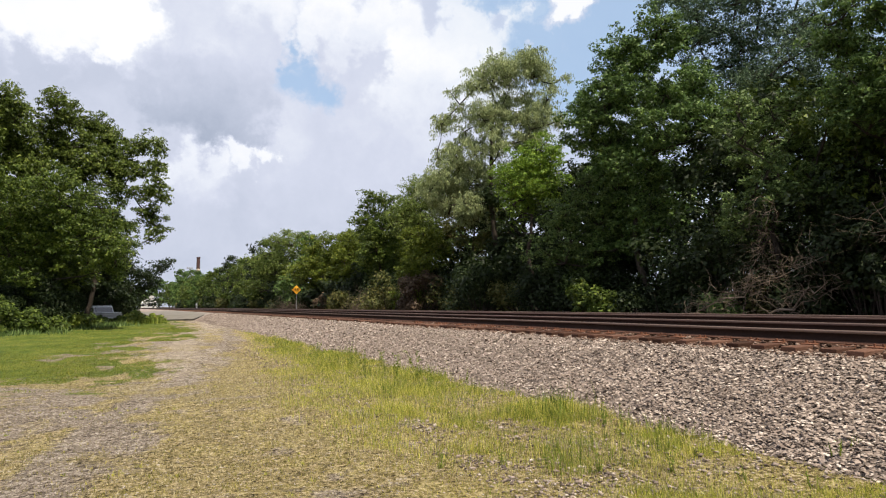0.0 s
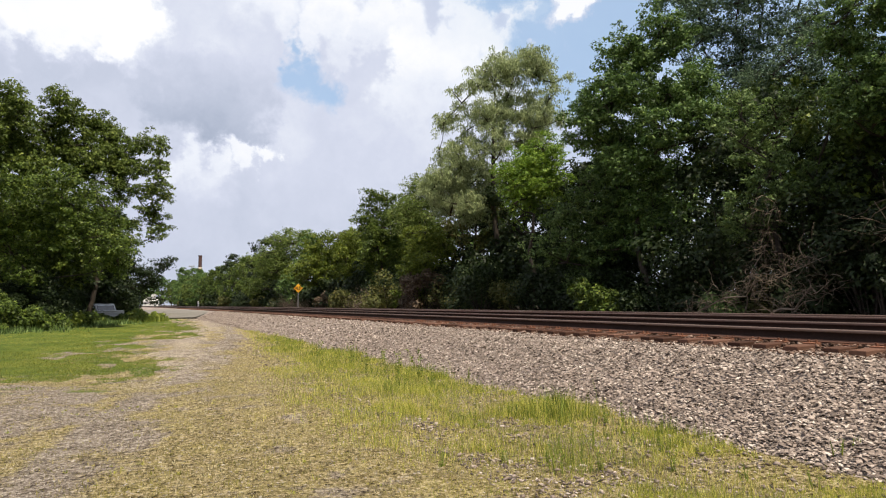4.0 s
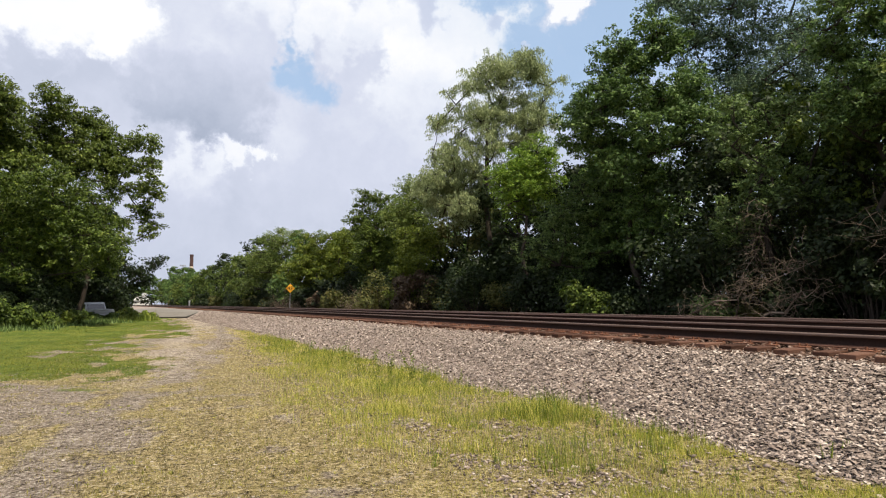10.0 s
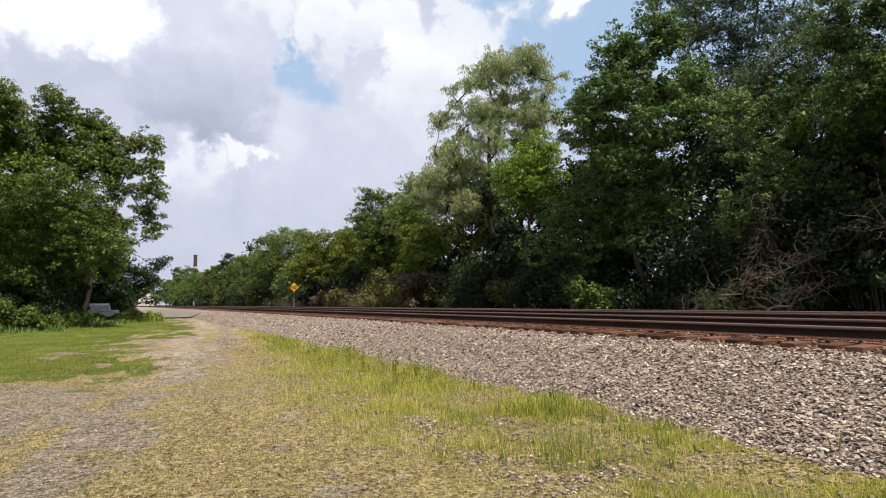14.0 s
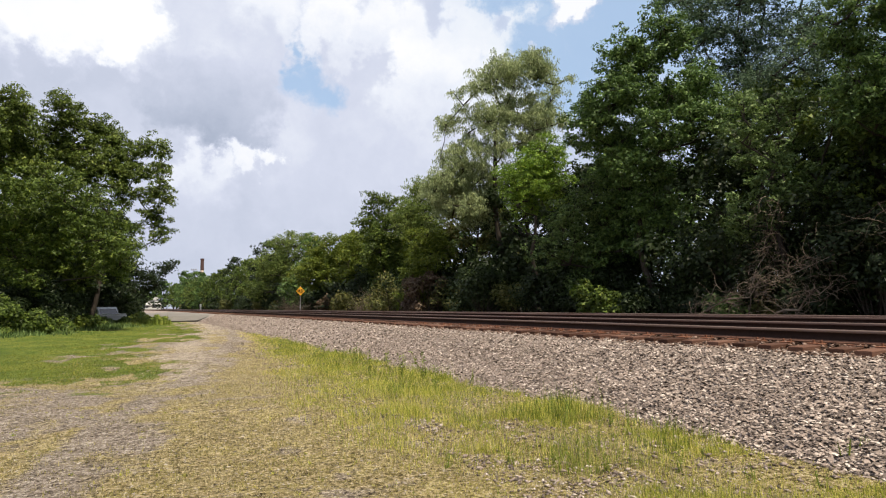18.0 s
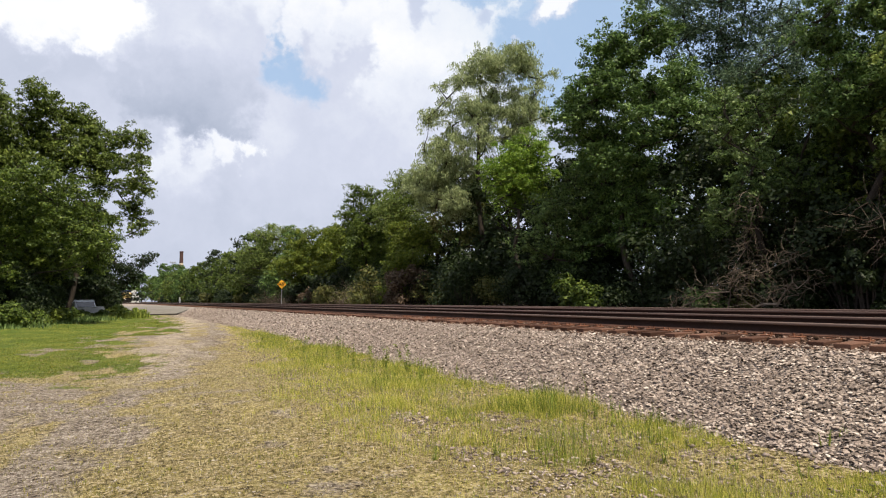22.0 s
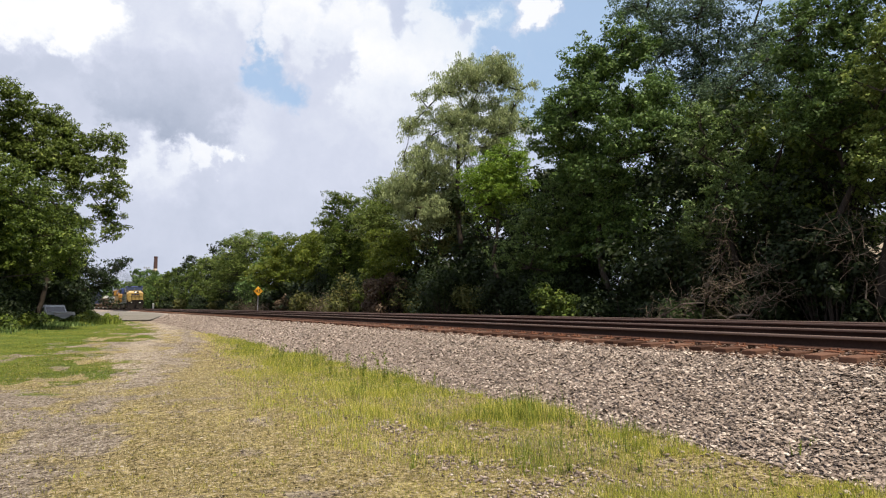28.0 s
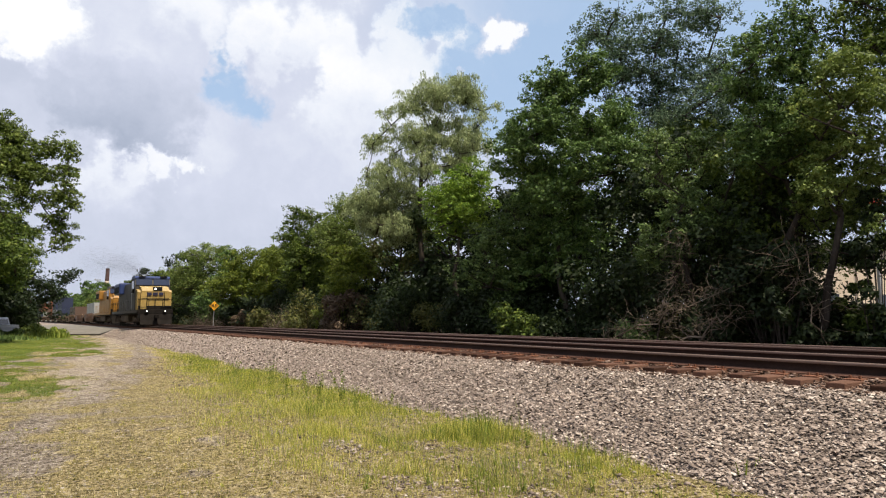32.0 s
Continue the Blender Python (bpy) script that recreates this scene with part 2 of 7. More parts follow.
M_WITHERED = leafmat("withered_leaves", (0.05, 0.034, 0.022), (0.12, 0.08, 0.05), (0.2, 0.15, 0.09))
M_COTTON = leafmat("cottonwood_leaves", (0.016, 0.027, 0.004), (0.115, 0.162, 0.025), (0.24, 0.28, 0.062))
M_BARK = mat("bark", [(0.02, 0.016, 0.013), (0.042, 0.034, 0.028), (0.08, 0.067, 0.055)], 2.0, 25.0, 0.95, bump=0.6, stretch=(1, 1, 0.25))
M_TWIG = mat("dead_twigs", [(0.065, 0.048, 0.035), (0.135, 0.103, 0.077), (0.245, 0.2, 0.155)], 1.5, 20.0, 0.95, bump=0.3, spread="island")
M_GRASS = mat("verge_grass", [(0.07, 0.115, 0.014), (0.26, 0.3, 0.037), (0.47, 0.445, 0.082), (0.72, 0.59, 0.21)], 0.6, 6.0, 0.7, bump=0, spread="island", translucent=0.3)
M_LAWN = mat("lawn_grass", [(0.075, 0.102, 0.014), (0.155, 0.18, 0.023), (0.28, 0.27, 0.048)], 0.3, 4.0, 0.7, bump=0, spread="island", translucent=0.3)
M_TURF = mat("turf_grass", [(0.09, 0.1, 0.018), (0.2, 0.19, 0.04), (0.34, 0.29, 0.08), (0.5, 0.41, 0.16)], 0.6, 6.0, 0.8, bump=0, spread="island", translucent=0.25)
M_LAWNDRY = mat("yellowed_lawn", [(0.11, 0.125, 0.018), (0.21, 0.21, 0.035), (0.32, 0.29, 0.065)], 0.3, 4.0, 0.7, bump=0, spread="island", translucent=0.3)
M_DRY = mat("dry_grass", [(0.09, 0.078, 0.036), (0.225, 0.188, 0.095), (0.36, 0.305, 0.175), (0.54, 0.47, 0.31)], 0.6, 6.0, 0.8, bump=0, spread="island", translucent=0.2)
M_WEED = leafmat("weed_leaves", (0.075, 0.115, 0.015), (0.175, 0.225, 0.03), (0.3, 0.31, 0.06))
M_STONE = mat("ballast_stone", [(0.055, 0.043, 0.037), (0.135, 0.106, 0.09), (0.23, 0.18, 0.152), (0.32, 0.256, 0.218), (0.62, 0.54, 0.475)], 3.0, 60.0, 0.9, bump=0.3, spread="island")
M_BED = mat("ballast_bed", [(0.11, 0.09, 0.08), (0.25, 0.205, 0.18), (0.4, 0.335, 0.29)], 4.0, 22.0, 0.95, bump=1.0)
M_BEDRUST = mat("rust_stained_bed", [(0.03, 0.02, 0.015), (0.075, 0.045, 0.032), (0.14, 0.088, 0.062)], 3.0, 20.0, 0.95, bump=1.0)
M_RUSTSTONE = mat("rust_stained_stone", [(0.05, 0.03, 0.022), (0.12, 0.072, 0.052), (0.2, 0.13, 0.1), (0.3, 0.22, 0.18)], 3.0, 60.0, 0.95, bump=0.3, spread="island")
M_PEBBLE = mat("pebbles", [(0.1, 0.085, 0.07), (0.22, 0.19, 0.155), (0.45, 0.4, 0.34)], 3.0, 60.0, 0.9, bump=0.2, spread="island")
M_RAILHEAD = mat("rail_head", [(0.1, 0.062, 0.05), (0.19, 0.13, 0.105)], 1.0, 30.0, 0.6, 0.3, 0.05, stretch=(1, 0.05, 1))
# rust taken near black: the shade under the rail head is painted in
M_RAIL = mat("shaded_rusty_rail", [(0.012, 0.007, 0.0055), (0.024, 0.0135, 0.0105), (0.042, 0.024, 0.018)], 1.2, 30.0, 0.9, 0.0, 0.3)
# paler rust, with the light on the upturned foot put into the colour
M_FOOT = mat("lit_rust_foot", [(0.075, 0.037, 0.025), (0.145, 0.075, 0.052), (0.205, 0.115, 0.083)], 2.0, 30.0, 0.95, 0.0, 0.3)
M_RUST = mat("rusty_plate", [(0.08, 0.035, 0.02), (0.17, 0.075, 0.045), (0.24, 0.12, 0.08)], 3.0, 50.0, 0.95, 0.0, 0.3)
M_TIE = mat("tie_wood", [(0.036, 0.017, 0.011), (0.088, 0.044, 0.03), (0.155, 0.083, 0.058)], 2.0, 18.0, 0.95, 0.0, 0.6, "object", stretch=(0.15, 1, 1))
M_ASPHALT = mat("old_asphalt", [(0.1, 0.092, 0.082), (0.16, 0.147, 0.13), (0.22, 0.2, 0.175)], 0.5, 14.0, 0.95, bump=0.4)
M_KERB = mat("dark_pad_edge", [(0.02, 0.017, 0.015), (0.045, 0.04, 0.035), (0.08, 0.07, 0.06)], 1.5, 20.0, 0.95, bump=0.4)
M_YSIGN = mat("sign_yellow", [(0.8, 0.36, 0.01), (0.9, 0.45, 0.02)], 2.0, 30.0, 0.5, bump=0.02)
M_BLACK = mat("black_paint", [(0.006, 0.006, 0.006), (0.016, 0.016, 0.016)], 2.0, 30.0, 0.85, bump=0.02)
M_GALV = mat("galvanised_steel", [(0.3, 0.3, 0.31), (0.45, 0.45, 0.46)], 3.0, 40.0, 0.5, 0.6, 0.05)
M_WHITE = mat("white_paint", [(0.68, 0.67, 0.64), (0.82, 0.81, 0.79)], 1.0, 20.0, 0.6, bump=0.05)
M_SIDING = mat("white_siding", [(0.45, 0.44, 0.41), (0.6, 0.59, 0.56)], 1.0, 20.0, 0.7, bump=0.05)
M_LIT = mat("train_lights", [(1.0, 0.96, 0.85), (1.0, 0.98, 0.92)], 1.0, 5.0, 0.3, bump=0, emit=4.0)
M_CHIM = mat("chimney_brick", [(0.05, 0.032, 0.03), (0.085, 0.05, 0.045), (0.13, 0.085, 0.075)], 0.3, 4.0, 0.9, bump=0.2)
M_BEIGE = mat("beige_wall", [(0.5, 0.4, 0.3), (0.62, 0.52, 0.41), (0.7, 0.6, 0.5)], 0.5, 10.0, 0.85, bump=0.1)
M_ROOFG = mat("grey_roof", [(0.06, 0.06, 0.065), (0.1, 0.1, 0.105)], 0.6, 12.0, 0.8, bump=0.1)
M_RED = mat("red_paint", [(0.5, 0.02, 0.02), (0.65, 0.04, 0.03)], 1.0, 12.0, 0.5, bump=0.03)
M_GLASS = mat("dark_window_glass", [(0.01, 0.012, 0.016), (0.03, 0.035, 0.045)], 0.6, 3.0, 0.08, 0.0, 0, coat=1.0)
M_SCREEN = mat("tinted_windscreen", [(0.012, 0.02, 0.05), (0.024, 0.035, 0.08)], 0.6, 3.0, 0.25, 0.0, 0)
M_LBLUE = mat("loco_blue", [(0.016, 0.03, 0.1), (0.028, 0.05, 0.17)], 0.5, 12.0, 0.45, bump=0.03)
M_MARK = mat("loco_mark_navy", [(0.012, 0.012, 0.035), (0.02, 0.02, 0.055)], 0.5, 12.0, 0.5, bump=0.03)
M_LGREY = mat("loco_grey", [(0.02, 0.018, 0.017), (0.04, 0.036, 0.033), (0.072, 0.063, 0.056)], 0.4, 8.0, 0.6, bump=0.05)
M_LYEL = mat("loco_yellow", [(0.19, 0.115, 0.03), (0.34, 0.228, 0.066), (0.46, 0.34, 0.125)], 0.4, 8.0, 0.5, bump=0.04)
M_ARM = mat("loco_orange_yellow", [(0.17, 0.078, 0.01), (0.29, 0.135, 0.017), (0.4, 0.21, 0.035)], 0.4, 8.0, 0.5, bump=0.04)
M_TRUCK = mat("truck_steel", [(0.005, 0.004, 0.003), (0.011, 0.009, 0.008), (0.024, 0.019, 0.016)], 1.5, 20.0, 0.95, 0.0, 0.3)
M_DIRT = mat("road_dirt", [(0.03, 0.023, 0.017), (0.085, 0.066, 0.05), (0.17, 0.135, 0.1)], 1.2, 12.0, 0.95, bump=0.2)
M_WELL = mat("well_car_brown", [(0.08, 0.045, 0.03), (0.15, 0.08, 0.045), (0.21, 0.12, 0.07)], 0.5, 8.0, 0.8, bump=0.1)
M_SILVER = mat("silver_paint", [(0.3, 0.31, 0.32), (0.42, 0.43, 0.44)], 1.0, 20.0, 0.4, 0.3, 0.03)
M_CWHITE = mat("container_white", [(0.22, 0.22, 0.21), (0.34, 0.34, 0.33), (0.42, 0.41, 0.4)], 0.4, 8.0, 0.55, bump=0.04)
M_CBLUE = mat("container_blue", [(0.006, 0.01, 0.026), (0.014, 0.021, 0.055), (0.028, 0.038, 0.085)], 0.4, 8.0, 0.55, bump=0.04)
M_CORANGE = mat("container_orange", [(0.1, 0.035, 0.018), (0.17, 0.058, 0.028), (0.22, 0.085, 0.042)], 0.4, 8.0, 0.55, bump=0.04)
M_CGREY = mat("container_grey", [(0.09, 0.09, 0.095), (0.17, 0.17, 0.175)], 0.4, 8.0, 0.55, bump=0.04)
M_CTAN = mat("container_tan", [(0.06, 0.035, 0.024), (0.11, 0.066, 0.045)], 0.4, 8.0, 0.6, bump=0.04)
M_TYRE = mat("tyre_rubber", [(0.012, 0.012, 0.012), (0.03, 0.03, 0.03)], 2.0, 20.0, 0.9, bump=0.1)


# ---- mesh helpers ----
def fast_mesh(name, V, F, material, smooth=False):
    V, F = np.asarray(V, np.float32), np.asarray(F, np.int32)
    me = bpy.data.meshes.new(name)
    k = F.shape[1]
    me.vertices.add(len(V))
    me.vertices.foreach_set("co", V.ravel())
    me.loops.add(F.size)
    me.loops.foreach_set("vertex_index", F.ravel())
    me.polygons.add(len(F))
    me.polygons.foreach_set("loop_start", np.arange(0, F.size, k, dtype=np.int32))
    me.update(calc_edges=True)
    me.materials.append(material)
    if smooth:
        me.polygons.foreach_set("use_smooth", np.ones(len(F), bool))
    return me


def scatter(base_v, base_f, pos, rots, scale):
    """Copies of a small mesh as one pair of arrays. rots: n x 3 x 3, scale: n x 3."""
    base_v, base_f = np.asarray(base_v, float), np.asarray(base_f)
    v = np.einsum("nij,nkj->nki", rots, base_v[None] * scale[:, None, :]) + pos[:, None, :]
    f = base_f[None] + (np.arange(len(pos)) * len(base_v))[:, None, None]
    return v.reshape(-1, 3), f.reshape(-1, base_f.shape[1])


def turns(rng, n, tilt=math.pi):
    """Random turns: any heading, leaning by up to tilt."""
    a, b, c = rng.uniform(0, 2 * math.pi, n), rng.uniform(-tilt, tilt, n), rng.uniform(0, 2 * math.pi, n)
    za, zc = np.zeros((n, 3, 3)), np.zeros((n, 3, 3))
    for z, q in ((za, a), (zc, c)):
        z[:, 0, 0], z[:, 0, 1], z[:, 1, 0], z[:, 1, 1], z[:, 2, 2] = np.cos(q), -np.sin(q), np.sin(q), np.cos(q), 1
    xb = np.zeros((n, 3, 3))
    xb[:, 0, 0], xb[:, 1, 1], xb[:, 1, 2], xb[:, 2, 1], xb[:, 2, 2] = 1, np.cos(b), -np.sin(b), np.sin(b), np.cos(b)
    return za @ xb @ zc


def part(name, bm, material, parent, label="", smooth=False):
    """Links a bmesh as one mesh object under a thing or a part."""
    me = bpy.data.meshes.new(name)
    bm.to_mesh(me)
    bm.free()
    me.materials.append(material)
    if smooth:
        me.polygons.foreach_set("use_smooth", np.ones(len(me.polygons), bool))
    ob = new(name, me)
    ob.parent = parent
    if label:
        ob["label"] = label
    return ob


def piece(name, me, parent, loc=(0, 0, 0), rz=0.0, label=""):
    ob = new(name, me)
    ob.parent = parent
    ob.location, ob.rotation_euler = loc, (0, 0, rz)
    if label:
        ob["label"] = label
    return ob


def box(bm, x0, x1, y0, y1, z0, z1, bevel=0.0):
    """Adds a block, with its edges rounded, to a bmesh."""
    r = bmesh.ops.create_cube(bm, size=1.0, matrix=Matrix.LocRotScale(((x0 + x1) / 2, (y0 + y1) / 2, (z0 + z1) / 2), None, (x1 - x0, y1 - y0, z1 - z0)))
    if bevel:
        es = list({e for v in r["verts"] for e in v.link_edges})
        bmesh.ops.bevel(bm, geom=es, offset=bevel, segments=2, affect="EDGES", profile=0.6)
    return bm


def block(*a, bevel=0.0):
    return box(bmesh.new(), *a, bevel=bevel)


def rod(bm, p, q, r, r2=None, n=8):
    p, q = Vector(p), Vector(q)
    m = Matrix.Translation((p + q) / 2) @ (q - p).to_track_quat("Z", "Y").to_matrix().to_4x4()
    bmesh.ops.create_cone(bm, cap_ends=True, segments=n, radius1=r, radius2=r if r2 is None else r2, depth=(q - p).length, matrix=m)
    return bm


def prism(bm, outline, x0, x1):
    """Extrudes a (y, z) outline from x0 to x1."""
    a = [bm.verts.new((x0, y, z)) for y, z in outline]
    b = [bm.verts.new((x1, y, z)) for y, z in outline]
    n = len(outline)
    bm.faces.new(a[::-1])
    bm.faces.new(b)
    for i in range(n):
        bm.faces.new((a[i], a[(i + 1) % n], b[(i + 1) % n], b[i]))
    bmesh.ops.recalc_face_normals(bm, faces=bm.faces[:])
    return bm


# ---- plan ----
NEAR_RAIL, GAUGE = 8.5, 1.435       # lateral place of the nearest rail
TRACKS = (NEAR_RAIL + GAUGE / 2, 12.70 + GAUGE / 2)
BEND = 3600.0


def bend(y):
    """How far the line has swung to the left at a distance y."""
    return -np.where(np.asarray(y) > 0, np.asarray(y, float) ** 2, 0.0) / (2 * BEND)


def rough(x, y):
    """Gentle swells of the ground."""
    return 0.03 * np.sin(x * 0.9 + 1.3 * np.sin(y * 0.31)) + 0.025 * np.sin(y * 0.7 + x * 0.4) + 0.012 * np.sin(x * 3.1 + y * 2.3)


def ground_z(x, y):
    r = np.asarray(x, float) - bend(y)
    swell = np.clip((6.3 - r) / 1.5, 0, 1) * np.clip((np.asarray(y, float) + 40) / 30, 0, 1)
    z = rough(np.asarray(x, float), np.asarray(y, float)) * swell
    return z + 1.0 * np.clip((r - 15.2) / 1.0, 0, 1) - 0.25 * np.clip((r - 6.2) / 1.0, 0, 1) * np.clip((15.2 - r) / 1.0, 0, 1)


def vnoise(x, y, size, seed_, octaves=3):
    """Value noise between 0 and 1 with lumps of a given size in metres."""
    x, y = np.asarray(x, float), np.asarray(y, float)
    out, amp, tot = 0.0, 1.0, 0.0
    for o in range(octaves):
        px, py = x / size, y / size
        ix, iy = np.floor(px), np.floor(py)
        fx, fy = px - ix, py - iy
        fx, fy = fx * fx * (3 - 2 * fx), fy * fy * (3 - 2 * fy)
        c = []
        for i, j in ((0, 0), (1, 0), (0, 1), (1, 1)):
            h = np.sin((ix + i) * 12.9898 + (iy + j) * 78.233 + seed_ * 3.7 + o * 1.9) * 4375.8545
            c.append(h - np.floor(h))
        out = out + amp * ((c[0] * (1 - fx) + c[1] * fx) * (1 - fy) + (c[2] * (1 - fx) + c[3] * fx) * fy)
        tot += amp
        amp, size = amp * 0.55, size * 0.5
    return out / tot


def ease(v, a, b):
    t = np.clip((v - a) / (b - a), 0, 1)
    return t * t * (3 - 2 * t)


def rim_x(y):
    """Right rim of the lawn."""
    return np.interp(y, [12.3, 13.4, 14.0, 15.4, 18.2, 20, 25, 30, 32.5, 39, 57, 70], [-9, -2.2, -0.9, -0.1, 0.2, -0.3, -0.5, 0.5, 1.7, 2.5, 3.4, 3.6])


def lawn_cover(x, y):
    """How much of the ground is green lawn, 0 to 1."""
    slope = (rim_x(y + 0.3) - rim_x(y - 0.3)) / 0.6
    d = (rim_x(y) - x) / np.sqrt(1 + slope ** 2)
    d = d + 2.4 * (vnoise(x * 0.8, y * 0.5, 0.8, 3) - 0.5) + 1.6 * (vnoise(x, y, 3.0, 4) - 0.5) + 2.4 * (vnoise(x, y, 0.3, 22) - 0.5)
    bare = ease(vnoise(x, y * 0.6, 0.8, 8), 0.5, 0.62) * ease(d, 4.2, 0.6)
    return ease(d, -1.3, 1.1) * (1 - 0.9 * bare)


def turf_cover(x, y):
    """How much of the worn ground is matted dry turf, 0 to 1."""
    lane = np.interp(y, [3, 6, 8.7, 10.7, 13.6, 18, 30, 45], [-1.3, -0.8, -0.6, -0.2, 0.5, 1.45, 3.5, 5.2])
    d = x - lane + 1.6 * (vnoise(x, y, 1.0, 5) - 0.5)
    track = ease(vnoise(x, y, 0.45, 6), 0.2, 0.5)
    left = (0.6 * ease(vnoise(x, y * 0.7, 1.2, 7), 0.46, 0.62) + 0.45 * ease(vnoise(x, y, 0.3, 47), 0.5, 0.64)) * ease(lane - x, 0.0, 0.5)
    return np.maximum(ease(d, -0.5, 1.2) * (0.35 + 0.65 * track), left)


def verge_cover(x, y):
    """How densely the yellow-green grass grows along the foot of the ballast, 0 to 1."""
    inner = np.interp(y, [2, 5, 8, 11, 16.6, 23, 38], [2.0, 1.7, 1.4, 1.6, 2.2, 3.1, 4.7])
    outer = np.interp(y, [2, 6, 16, 21, 30, 42], [5.6, 5.75, 5.85, 5.75, 5.7, 5.7])
    w = vnoise(x, y, 0.7, 11)
    grow = ease(x - inner + 1.2 * (w - 0.5), 0.0, 2.3) ** 1.2
    end = ease(outer - x + 0.9 * (vnoise(x, y, 0.5, 12) - 0.5), -0.05, 0.3)
    holes = ease(vnoise(x, y, 0.8, 13), 0.32, 0.56) * ease(vnoise(x, y, 0.25, 14), 0.28, 0.52)
    return grow * end * (0.2 + 0.8 * holes) * ease(y, 44, 36) * (1 - 0.75 * stony(x, y))


def stony(x, y):
    """Where ballast stones lie bare among the verge grass, 0 to 1."""
    return ease(vnoise(x, y, 0.45, 30), 0.6, 0.67) * ease(x, 4.9, 4.0) * ease(x, 2.4, 2.9) * ease(y, 10, 7)


def sand_cover(x, y):
    """Pale bare sand along the middle of the path, 0 to 1."""
    middle = np.interp(y, [11, 15, 19, 25, 33, 45, 67], [-0.6, 0.6, 0.9, 1.3, 2.0, 3.6, 5.4])
    d = np.abs(x - middle) - np.interp(y, [11, 19, 33, 67], [0.2, 1.0, 0.9, 1.2])
    return ease(-d + 2.4 * (vnoise(x, y * 0.5, 0.6, 41) - 0.5) + 0.9 * (vnoise(x, y * 0.5, 2.2, 42) - 0.5) + 1.4 * (vnoise(x, y, 0.25, 43) - 0.5), -0.2, 0.7) * ease(y, 11, 15)


def span(stops):
    """Coordinates with a step of their own in each stretch: (from, to, step) ..."""
    out = []
    for a, b, s in stops:
        out += list(np.arange(a, b, s))
    return np.array(out + [stops[-1][1]])


def sheet(xs, ys, zf):
    X, Y = np.meshgrid(xs, ys)
    Z = zf(X, Y)
    V = np.stack([X, Y, Z], -1).reshape(-1, 3)
    nx = len(xs)
    i = np.arange((len(ys) - 1) * (nx - 1))
    i = i + i // (nx - 1)
    return V, np.stack([i, i + 1, i + nx + 1, i + nx], 1)


